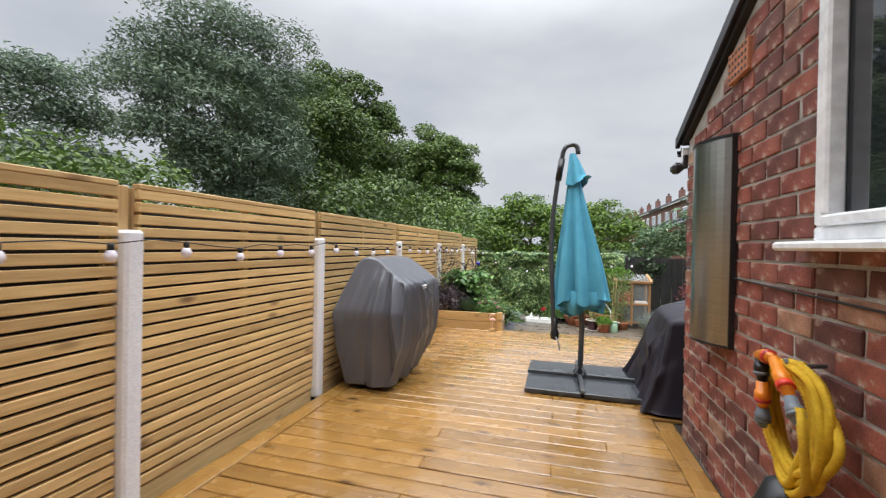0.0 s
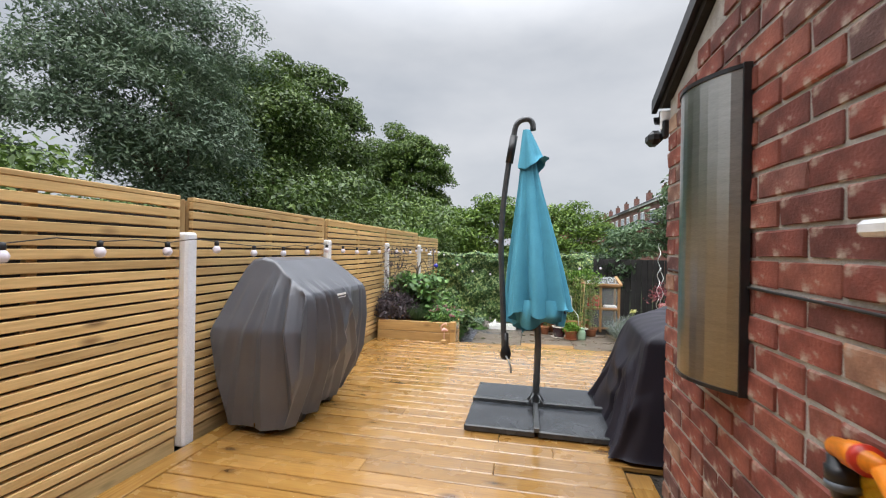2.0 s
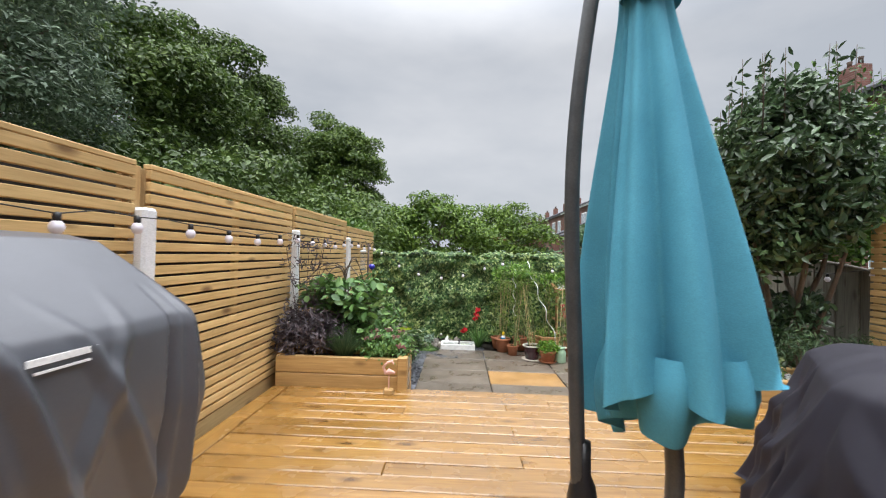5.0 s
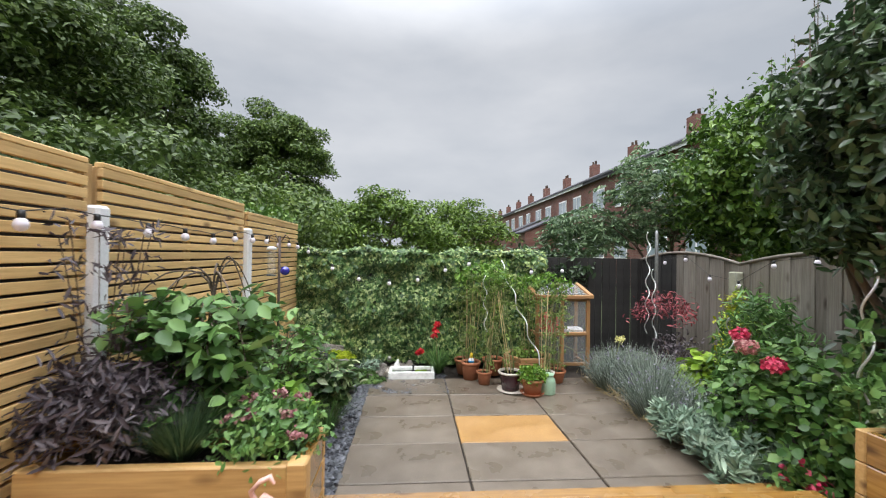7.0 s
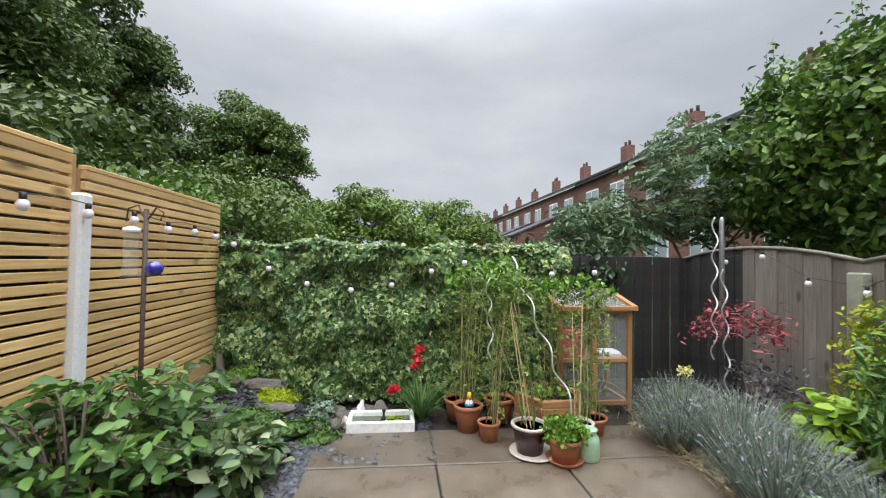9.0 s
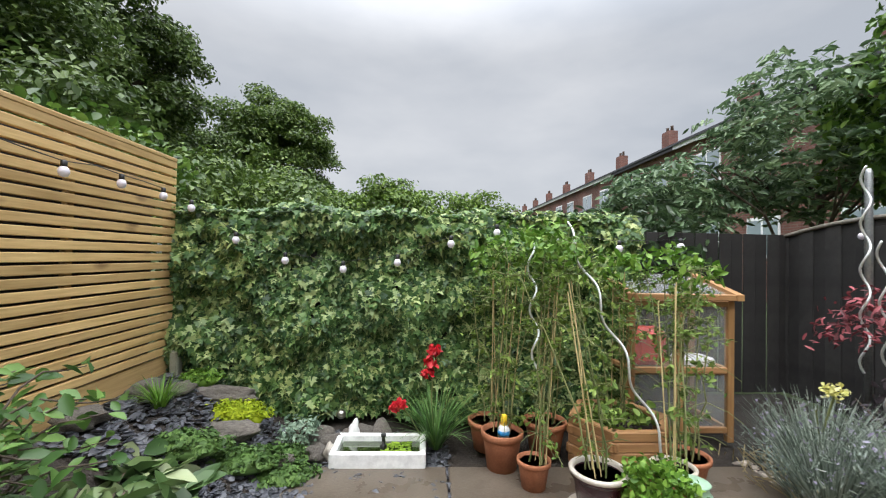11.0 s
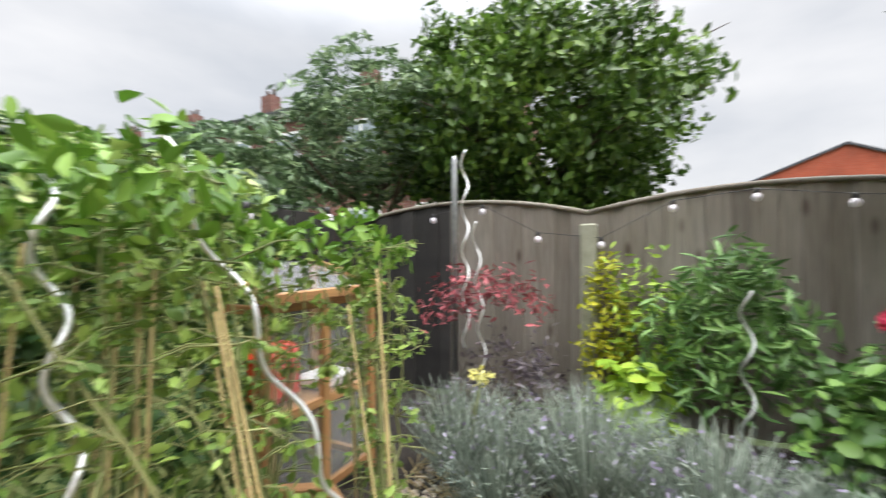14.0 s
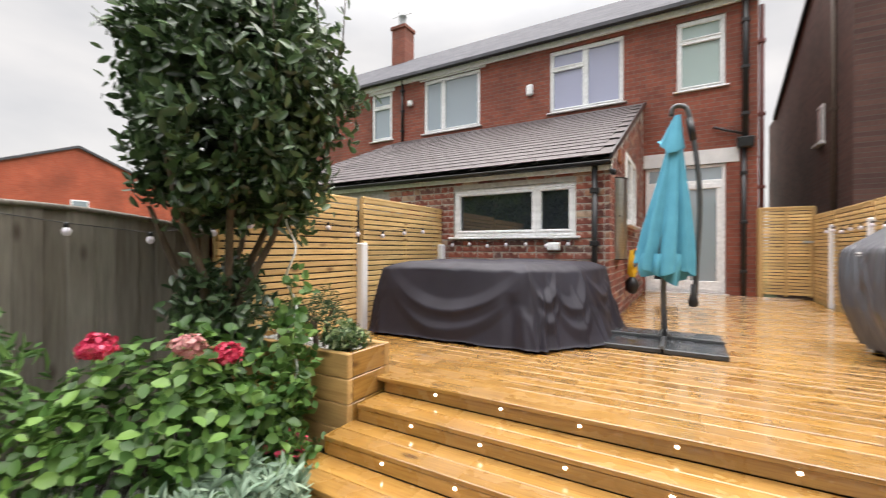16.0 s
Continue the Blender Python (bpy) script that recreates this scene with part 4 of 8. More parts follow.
def window(name, label, axis, u0, u1, z0, z1, at, splits, panes, into, sill=True, transom=None, fw=0.055):
    """A plastic window in an opening along an axis: outer frame, mullions, a glass pane in each light, a sill. into: the sign of the way into the house."""
    th = holder(name, label, "window", kind="structure")
    d0, d1 = sorted((at + into * 0.03, at + into * 0.10))
    g = at + into * 0.075

    def bar(nm, a, b, z_a, z_b, e0=d0, e1=d1, mat=UPVC):
        if axis == 0:
            return span(nm, a, b, e0, e1, z_a, z_b, mat, th, bevel=0.008)
        return span(nm, e0, e1, a, b, z_a, z_b, mat, th, bevel=0.008)
    bar("window_frame", u0, u1, z0, z0 + fw)
    bar("window_frame", u0, u1, z1 - fw, z1)
    bar("window_frame", u0, u0 + fw, z0 + fw, z1 - fw)
    bar("window_frame", u1 - fw, u1, z0 + fw, z1 - fw)
    edges = [u0 + fw] + splits + [u1 - fw]
    for s in splits:
        bar("mullion", s - fw / 2, s + fw / 2, z0 + fw, z1 - fw)
    for k in range(len(edges) - 1):
        a = edges[k] + (fw / 2 if k else 0)
        b = edges[k + 1] - (fw / 2 if k < len(edges) - 2 else 0)
        tr = transom.get(k) if transom else None
        zz = [(z0 + fw, z1 - fw)] if not tr else [(z0 + fw, tr - 0.02), (tr + 0.02, z1 - fw)]
        if tr:
            bar("transom", a, b, tr - 0.02, tr + 0.02)
        for za, zb in zz:
            bar("pane", a, b, za, zb, min(g, g + into * 0.01), max(g, g + into * 0.01), panes[k])
            if k in (0, len(edges) - 2) and len(edges) > 2 or tr:
                s0, s1 = sorted((at + into * 0.018, at + into * 0.074))
                w = 0.035
                bar("sash", a, b, za, za + w, s0, s1)
                bar("sash", a, b, zb - w, zb, s0, s1)
                bar("sash", a, a + w, za + w, zb - w, s0, s1)
                bar("sash", b - w, b, za + w, zb - w, s0, s1)
    if sill:
        s0, s1 = sorted((at - into * 0.06, at + into * 0.06))
        bar("window_sill", u0 - 0.06, u1 + 0.06, z0 - 0.03, z0, s0, s1)
    return th


# rear wall of the house
W3 = (1.49, 3.07, 4.0, 5.42)
W2 = (4.85, 6.55, 4.0, 5.45)
W1 = (7.65, 8.40, 4.02, 5.40)
WB = (-0.30, 0.51, 4.0, 5.38)
FD = (-0.31, 1.06, 0.02, 2.52)
wall_with_holes("wall_house_rear", 0, -0.80, 12.0, -0.5, EAVE + 0.05, HOUSE_Y, -0.28, [W3, W2, W1, WB, FD], BRICKFAR_X, "weathered red brick rear wall of the house")
wall_with_holes("wall_house_side", 1, -7.0, HOUSE_Y - 0.28, -0.5, EAVE + 0.05, -0.80, 0.28, [], BRICKFAR_Y, "weathered red brick side wall of the house")
tagged(span("wall_house_front", -0.8, 12.0, -7.3, -7.0, -0.5, EAVE, BRICKFAR_X), "plain red brick front wall of the house", "wall", kind="structure")
tagged(span("floor_inside", -0.5, 12.0, -7.0, HOUSE_Y - 0.29, -0.06, -0.01, BATTEN), "plain indoor floor", "floor", kind="structure")
tagged(span("ceiling_inside", -0.5, 12.0, -7.0, HOUSE_Y - 0.29, 2.75, 2.85, STONE_WHITE), "plain white ceiling", "ceiling", kind="structure")
window("window_1", "white plastic window with a lilac curtain", 0, *W3, HOUSE_Y, [2.28], [CURTAIN, CURTAIN], -1, transom={1: 5.0})
window("window_2", "white plastic window with pale blinds", 0, *W2, HOUSE_Y, [5.95], [GLASS_PALE, GLASS_PALE], -1)
window("window_3", "narrow white plastic window of the neighbouring house", 0, *W1, HOUSE_Y, [], [GLASS_PALE], -1, transom={0: 5.0})
window("window_4", "white bathroom window with a green blind", 0, *WB, HOUSE_Y, [], [GLASS_BLIND], -1, transom={0: 4.98})
for u0, u1, z in ((W3[0] - 0.1, W3[1] + 0.1, W3[3]), (W1[0] - 0.1, W1[1] + 0.1, W1[3])):
    tagged(span("lintel", u0, u1, HOUSE_Y - 0.05, HOUSE_Y + 0.012, z, z + 0.14, STONE_WHITE if u0 > 4 else BRICKFAR_X), "flat lintel over an upstairs window", "lintel", kind="structure")
tagged(span("lintel", W2[0] - 0.15, W2[1] + 0.12, HOUSE_Y - 0.05, HOUSE_Y + 0.012, W2[3], W2[3] + 0.13, STONE_WHITE), "white painted lintel over an upstairs window", "lintel", kind="structure")
tagged(span("lintel", -0.52, WALL_X - 0.01, HOUSE_Y - 0.05, HOUSE_Y + 0.015, 2.52, 2.80, STONE_WHITE), "white painted lintel over the french doors", "lintel", kind="structure")

# french doors
fdoor = holder("door_1", "white plastic french doors with glass and fanlights, shut", "door", kind="structure")
fy0, fy1 = HOUSE_Y - 0.10, HOUSE_Y - 0.03
for a, b, za, zb in ((FD[0], FD[1], FD[2], FD[2] + 0.05), (FD[0], FD[1], FD[3] - 0.06, FD[3]), (FD[0], FD[0] + 0.06, FD[2] + 0.05, FD[3] - 0.06), (FD[1] - 0.06, FD[1], FD[2] + 0.05, FD[3] - 0.06), (FD[0] + 0.06, FD[1] - 0.06, 2.15, 2.22)):
    span("door_frame", a, b, fy0, fy1, za, zb, UPVC, fdoor, bevel=0.008)
mid = (FD[0] + FD[1]) / 2
for a, b in ((FD[0] + 0.06, mid), (mid, FD[1] - 0.06)):
    for p, q, za, zb in ((a, b, 0.07, 0.25), (a, b, 2.05, 2.15), (a, a + 0.09, 0.25, 2.05), (b - 0.09, b, 0.25, 2.05)):
        span("door_leaf", p + 0.002, q - 0.002, fy0 + 0.01, fy1 + 0.015, za, zb, UPVC, fdoor, bevel=0.008)
    span("pane", a + 0.085, b - 0.085, fy0 + 0.03, fy0 + 0.045, 0.24, 2.06, GLASS_PALE if a < mid - 0.1 else GLASS, fdoor)
    span("fanlight", a, b, fy0 + 0.03, fy0 + 0.045, 2.22, 2.46, GLASS_PALE, fdoor)
part("door_handle", tube("door_handle", [(mid + 0.06, fy1 + 0.015, 1.02), (mid + 0.06, fy1 + 0.06, 1.02), (mid + 0.17, fy1 + 0.065, 1.02)], 0.009, 8), STEEL, fdoor, "silver lever handle")
tagged(span("door_sill", FD[0] - 0.05, FD[1], HOUSE_Y - 0.03, HOUSE_Y + 0.05, -0.0, 0.02, UPVC), "white door sill", "sill", kind="structure")

# main roof, fascia, gutter, downpipes
RIDGE_Y, RIDGE_Z = -3.5, EAVE + 2.45
tagged(part("roof", prism("roof", [(HOUSE_Y + 0.25, EAVE - 0.02), (HOUSE_Y + 0.25, EAVE + 0.06), (RIDGE_Y, RIDGE_Z + 0.1), (-7.4, EAVE + 0.06), (-7.4, EAVE - 0.02), (RIDGE_Y, RIDGE_Z)], 0, -0.95, 12.2), FARSLATE), "grey slate main roof", "roof", kind="structure")
tagged(part("wall_gable", prism("wall_gable", [(HOUSE_Y - 0.1, EAVE), (RIDGE_Y, RIDGE_Z - 0.05), (-7.0, EAVE)], 0, -0.78, -0.6), BRICKFAR_Y), "brick gable under the roof", "wall", kind="structure")
tagged(span("fascia", -0.85, 12.0, HOUSE_Y + 0.012, HOUSE_Y + 0.07, EAVE - 0.12, EAVE + 0.02, UPVC), "white fascia board below the eaves", "fascia", kind="structure")


def half_pipe(name, x0, x1, y, z, r):
    sides, verts, faces = 8, [], []
    for x in (x0, x1):
        for rr_, rev in ((r, False), (r - 0.006, True)):
            for k in range(sides + 1):
                a = math.pi + math.pi * k / sides
                verts.append((x, y + rr_ * math.cos(a), z + rr_ * math.sin(a)))
    m = sides + 1
    for k in range(sides):
        faces += [(k, k + 1, 2 * m + k + 1, 2 * m + k), (m + k + 1, m + k, 3 * m + k, 3 * m + k + 1)]
    faces += [(0, 2 * m, 3 * m, m), (sides, m + sides, 3 * m + sides, 2 * m + sides)]
    return mesh_of(name, verts, faces, True)


tagged(part("gutter", half_pipe("gutter", -0.95, 12.0, HOUSE_Y + 0.14, EAVE + 0.03, 0.06), BLACK), "black gutter along the main eaves", "gutter", kind="structure")


def downpipe(label, x, y, z0, z1, r, mat, brackets=3):
    th = holder("downpipe", label, "downpipe", kind="structure")
    part("pipe", tube("pipe", [(x, y, z0), (x, y, z1)], r, 12), mat, th)
    for k in range(brackets):
        z = z0 + (z1 - z0) * (k + 0.5) / brackets
        span("bracket", x - r - 0.015, x + r + 0.015, y - r - 0.01, y + r + 0.01, z - 0.03, z + 0.03, mat, th)
    return th


downpipe("black soil pipe down the house wall", -0.58, HOUSE_Y + 0.07, 0.0, 2.75, 0.042, BLACK)
downpipe("black soil pipe above the hopper", -0.60, HOUSE_Y + 0.07, 2.95, 6.4, 0.05, BLACK, 4)
tagged(part("hopper", box_mesh("hopper", 0.24, 0.16, 0.2, 0.02, top_scale=1.15), BLACK, None, "", (-0.60, HOUSE_Y + 0.085, 2.85)), "black rainwater hopper on the house wall", "hopper")
downpipe("red painted downpipe at the house corner", -0.86, HOUSE_Y - 0.1, 0.0, 5.4, 0.04, DARKRED, 4)
downpipe("dark downpipe between the two houses", 7.25, HOUSE_Y + 0.05, 3.9, 5.6, 0.035, BLACK)
wt = tagged(part("waste_pipe", tube("waste_pipe", [(-0.58, HOUSE_Y + 0.06, 3.02), (-0.3, HOUSE_Y + 0.06, 3.12), (-0.12, HOUSE_Y + 0.06, 3.2), (-0.12, HOUSE_Y - 0.05, 3.22)], 0.024, 8), BLACK), "thin grey waste pipe from the bathroom", "pipe")
for x, z, label in ((3.53, 4.62, "white wall vent cowl below the eaves"), (6.98, 4.92, "white alarm box on the brick wall")):
    a = tagged(part("wall_box", box_mesh("wall_box", 0.16, 0.10, 0.26 if x < 5 else 0.16, 0.03), UPVC), label, "wall box")
    a.matrix_world = pose(x, HOUSE_Y + 0.05, z)

# chimney on the ridge
ch = holder("chimney", "tall red brick chimney stack with a pot and aerial", "chimney", (9.9, RIDGE_Y, RIDGE_Z - 0.4))
part("shaft", box_mesh("shaft", 0.62, 0.62, 1.7, 0.01, (0, 0, 0.85)), BRICKFAR_X, ch)
part("cap", box_mesh("cap", 0.72, 0.72, 0.14, 0.02, (0, 0, 1.72)), BRICKFAR_X, ch)
part("chimney_pot", lathe("chimney_pot", [(0.15, 1.78), (0.13, 2.0), (0.12, 2.2), (0.15, 2.24), (0.15, 2.3)], 14), GALV, ch)
part("aerial", tubes("aerial", [([(0.2, 0, 1.7), (0.2, 0, 2.5)], 0.015), ([(-0.4, 0, 2.3), (0.5, 0, 2.35)], 0.01), ([(-0.2, -0.15, 2.31), (-0.2, 0.15, 2.31)], 0.008)]), GALV, ch)

# ---------------------------------------------------------------- outrigger: kitchen
KW = (1.50, 3.20, 1.03, 1.70)
SW = (1.70, 3.0, 1.24, 2.3)
KT = 1.93
wall_with_holes("wall_kitchen_rear", 0, WALL_X + 0.006, 7.2, -0.5, KT, KITCHEN_Y - 0.006, -0.25, [KW], MORTAR, "red brick rear wall of the kitchen extension")
ROOF_TOP = 3.90
side = [(HOUSE_Y, -0.5), (KITCHEN_Y - 0.05, -0.5), (KITCHEN_Y - 0.05, KT), (HOUSE_Y, ROOF_TOP - 0.16)]
wall_with_holes("wall_kitchen_side", 1, HOUSE_Y, KITCHEN_Y - 0.26, -0.5, KT, WALL_X + 0.006, 0.25, [(SW[0], SW[1], SW[2], KT)], MORTAR, "red brick side wall of the kitchen extension")
tagged(part("wall_kitchen_gable", prism("wall_kitchen_gable", [(HOUSE_Y, KT + 0.001), (SW[0], KT + 0.001), (SW[0], SW[3]), (SW[1], SW[3]), (SW[1], KT + 0.001), (KITCHEN_Y - 0.05, KT + 0.001), (HOUSE_Y, ROOF_TOP - 0.12)], 0, WALL_X + 0.006, WALL_X + 0.256), MORTAR), "upper brickwork of the kitchen side wall", "wall", kind="structure")
tagged(span("kitchen_floor", WALL_X + 0.3, 7.2, HOUSE_Y, KITCHEN_Y - 0.3, -0.05, 0.0, BATTEN), "plain kitchen floor", "floor", kind="structure")
tagged(span("kitchen_ceiling", WALL_X + 0.3, 7.2, HOUSE_Y, KITCHEN_Y - 0.3, 2.0, 2.04, STONE_WHITE), "plain kitchen ceiling", "ceiling", kind="structure")
window("window_5", "white plastic kitchen window with herbs on the sill", 0, *KW, KITCHEN_Y, [2.0], [GLASS, GLASS], -1)
window("window_6", "white plastic side window of the kitchen", 1, *SW, WALL_X - 0.045, [2.35], [GLASS, GLASS], 1, fw=0.05)

# slate roof of the outrigger: single slates in courses
slope_dy, slope_dz = KITCHEN_Y + 0.13 - HOUSE_Y, ROOF_TOP - (KT + 0.02)
slope = math.hypot(slope_dy, slope_dz)
ang = math.degrees(math.atan2(slope_dz, slope_dy))
kroof = holder("roof_kitchen", "wet grey slate lean-to roof over the kitchen", "roof", kind="structure")
part("roof_deck", prism("roof_deck", [(KITCHEN_Y + 0.11, KT + 0.0), (HOUSE_Y, ROOF_TOP - 0.03), (HOUSE_Y, ROOF_TOP - 0.11), (KITCHEN_Y + 0.05, KT - 0.02)], 0, WALL_X - 0.02, 7.25), DARKWOOD, kroof)
sl_me = [box_mesh("slate", w, 0.46, 0.010, 0.002) for w in (0.296, 0.288)]
nrow = int(slope / 0.245)
sr = random.Random(11)
sverts, sfaces = [], []
for r in range(nrow):
    for c in range(21):
        x = WALL_X - 0.03 + 0.15 + c * 0.30 + (0.15 if r % 2 else 0)
        d = r * 0.245 + 0.20
        yy, zz = KITCHEN_Y + 0.13 - d * math.cos(radians(ang)), KT + 0.03 + d * math.sin(radians(ang))
        m = pose(x, yy, zz, -ang + 2.3 + sr.uniform(-0.35, 0.35), sr.uniform(-0.35, 0.35), sr.uniform(-0.5, 0.5))
        if x < 5.2 and r < 19:
            ob = part("slate", sl_me[c % 2], SLATE, kroof)
            ob.matrix_local = m
        else:
            o = len(sverts)
            sverts += [m @ v.co for v in sl_me[0].vertices]
            sfaces += [tuple(i + o for i in f.vertices) for f in sl_me[0].polygons]
far = part("slates", mesh_of("slates", sverts, sfaces), SLATE, kroof)
tagged(far, kind="stuff")
part("verge", prism("verge", [(KITCHEN_Y + 0.13, KT - 0.02), (KITCHEN_Y + 0.13, KT + 0.045), (HOUSE_Y, ROOF_TOP + 0.02), (HOUSE_Y, ROOF_TOP - 0.06)], 0, WALL_X - 0.045, WALL_X - 0.02), BLACK, kroof, "dark verge strip")
tagged(span("fascia", WALL_X - 0.03, 7.2, KITCHEN_Y + 0.012, KITCHEN_Y + 0.04, KT - 0.135, KT - 0.04, UPVC), "white fascia board of the kitchen roof", "fascia", kind="structure")
tagged(part("gutter", half_pipe("gutter", WALL_X - 0.03, 7.2, KITCHEN_Y + 0.095, KT - 0.035, 0.052), BLACK), "black plastic gutter along the kitchen roof", "gutter", kind="structure")
downpipe("black downpipe at the kitchen corner", 1.27, KITCHEN_Y + 0.06, 0.0, KT - 0.06, 0.034, BLACK)
# flood lamp under the corner of the eaves
fl = holder("flood_lamp", "black outdoor lamp under the roof corner", "lamp", (WALL_X - 0.05, KITCHEN_Y + 0.06, KT - 0.17))
part("head", box_mesh("head", 0.07, 0.10, 0.07, 0.022), BLACK, fl)
part("bracket", box_mesh("bracket", 0.03, 0.04, 0.09, 0.006, (0.04, -0.04, 0.035)), BLACK, fl)

# single bricks of the two near walls
BW, BH, BJ = 0.223, 0.073, 0.012
bkr = random.Random(21)
brick_meshes = []
for k in range(6):
    for w in (BW, BW / 2 - BJ / 2):
        bm = bmesh.new()
        bmesh.ops.create_cube(bm, size=1.0, matrix=Matrix.Diagonal((0.055, w, BH, 1)))
        bmesh.ops.bevel(bm, geom=bm.edges[:], offset=0.0035, segments=1, affect="EDGES")
        for v in bm.verts:
            v.co += Vector((bkr.uniform(-1, 1), bkr.uniform(-1, 1), bkr.uniform(-1, 1))) * 0.003
        me = bpy.data.meshes.new("brick")
        bm.to_mesh(me)
        bm.free()
        brick_meshes.append(me)
bside = bpy.data.objects["wall_kitchen_side"]
brear = bpy.data.objects["wall_kitchen_rear"]


def top_of_side(yy):
    return KT + (ROOF_TOP - 0.14 - KT) * (KITCHEN_Y - yy) / (KITCHEN_Y - HOUSE_Y) - 0.05


joined = [[], []]
count = 0
for j in range(40):
    z = -0.02 + j * (BH + BJ) + BH / 2
    y = KITCHEN_Y - (0 if j % 2 else (BW + BJ) / 2)
    k = 0
    if j % 2 == 0:
        pieces = [(KITCHEN_Y - BW / 4, 1)]
    else:
        pieces = []
    while y > HOUSE_Y + 0.1:
        if bkr.random() < 0.14:
            pieces += [(y - BW / 4, 1), (y - BW * 0.75 - BJ / 2, 1)]
        else:
            pieces.append((y - BW / 2, 0))
        y -= BW + BJ
    for yc, half in pieces:
        w = BW / 2 if half else BW
        if z + BH / 2 > top_of_side(yc) or yc - w / 2 < HOUSE_Y:
            continue
        if SW[0] - w * 0.45 < yc < SW[1] + w * 0.45 and SW[2] - 0.03 < z < SW[3] + 0.02:
            if yc + w / 2 > SW[1] + 0.05 and yc > SW[1]:
                w2 = yc + w / 2 - SW[1]
                yc = SW[1] + w2 / 2
                if w2 < 0.05:
                    continue
                half = 1 if w2 < 0.14 else half
            else:
                continue
        m = pose(WALL_X + 0.0275 + bkr.uniform(-0.003, 0.003), yc, z, bkr.uniform(-0.5, 0.5), 0, bkr.uniform(-0.6, 0.6))
        me = brick_meshes[2 * bkr.randrange(6) + half]
        if yc > 2.55 and count < 330:
            ob = part("brick", me, BRICK, bside)
            ob.matrix_local = m
            count += 1
        else:
            o = len(joined[0])
            joined[0] += [m @ v.co for v in me.vertices]
            joined[1] += [tuple(i + o for i in f.vertices) for f in me.polygons]
BRICKJ = BRICK.copy()
BRICKJ.name = "hand_made_red_brick_joined"
for nd in BRICKJ.node_tree.nodes:
    if nd.type == "OBJECT_INFO":
        geo = BRICKJ.node_tree.nodes.new("ShaderNodeNewGeometry")
        for lk in list(nd.outputs["Random"].links):
            BRICKJ.node_tree.links.new(geo.outputs["Random Per Island"], lk.to_socket)
        break
tagged(part("brickwork", mesh_of("brickwork", *joined), BRICKJ, bside), kind="stuff")
for j in range(24):
    z = -0.02 + j * (BH + BJ) + BH / 2
    x = WALL_X + 0.062
    first = j % 2 == 1
    while x < 4.3:
        half = first or bkr.random() < 0.2
        first = False
        w = BW / 2 if half else BW
        xc = x + w / 2
        x += w + BJ
        if z > KT - 0.1:
            continue
        lo, hi = xc - w / 2, xc + w / 2
        if KW[2] - 0.03 < z < KW[3] + 0.03 and hi > KW[0] and lo < KW[1]:
            lo, hi = (lo, KW[0] - 0.004) if lo < KW[0] else (KW[1] + 0.004, hi)
            if hi - lo < 0.025:
                continue
        m = pose((lo + hi) / 2, KITCHEN_Y - 0.0275 + bkr.uniform(-0.003, 0.003), z, 0, bkr.uniform(-0.5, 0.5), 90 + bkr.uniform(-0.6, 0.6)) @ Matrix.Diagonal((1, (hi - lo) / w, 1, 1))
        me = brick_meshes[2 * bkr.randrange(6) + half]
        part("brick", me, BRICK, brear, "", m)

# air brick high on the side wall
ab = holder("air_brick", "terracotta air brick with rows of holes", "air brick", (WALL_X - 0.004, 3.62, 2.10), kind="structure")
part("plate", box_mesh("plate", 0.03, 0.22, 0.15, 0.004), TERRACOTTA, ab)
for i in range(6):
    for j in range(4):
        h = part("hole", box_mesh("hole", 0.006, 0.014, 0.014, 0.0), BLACK, ab)
        h.matrix_local = pose(-0.0145, -0.0875 + i * 0.035, -0.052 + j * 0.035)

# ---------------------------------------------------------------- neighbouring buildings
def simple_window(th, axis, u0, u1, z0, z1, at, side):
    """A small window on the face of a neighbouring house: a frame with a pane and a sill."""
    w = part("window", box_mesh("window", 0.08, u1 - u0, z1 - z0, 0.01, (at, (u0 + u1) / 2, (z0 + z1) / 2)), UPVC, th)
    part("pane", box_mesh("pane", 0.02, u1 - u0 - 0.12, z1 - z0 - 0.12, 0, (at + side * 0.04, (u0 + u1) / 2, (z0 + z1) / 2)), GLASS_PALE, w)
    part("sill", box_mesh("sill", 0.14, u1 - u0 + 0.1, 0.05, 0.005, (at + side * 0.04, (u0 + u1) / 2, z0 - 0.03)), UPVC, w)


nb = holder("house", "tall dark sooty brick neighbouring house with a sloping verge", "house")
part("wall", prism("wall", [(-7.5, -0.5), (0.4, -0.5), (0.4, 7.3), (-1.0, 6.9), (-6.0, 4.9), (-7.5, 4.9)], 0, -7.0, -2.0), BRICKDARK, nb)
part("roof", prism("roof", [(0.7, 7.45), (0.7, 7.55), (-6.3, 4.92), (-6.3, 4.8)], 0, -7.0, -1.92), BLACK, nb, "dark roof verge")
simple_window(nb, 1, -1.55, -1.2, 3.0, 3.75, -2.0, 1)
downpipe("brown downpipe on the sooty wall", -1.93, -0.35, 0, 6.8, 0.04, RUST, 3)

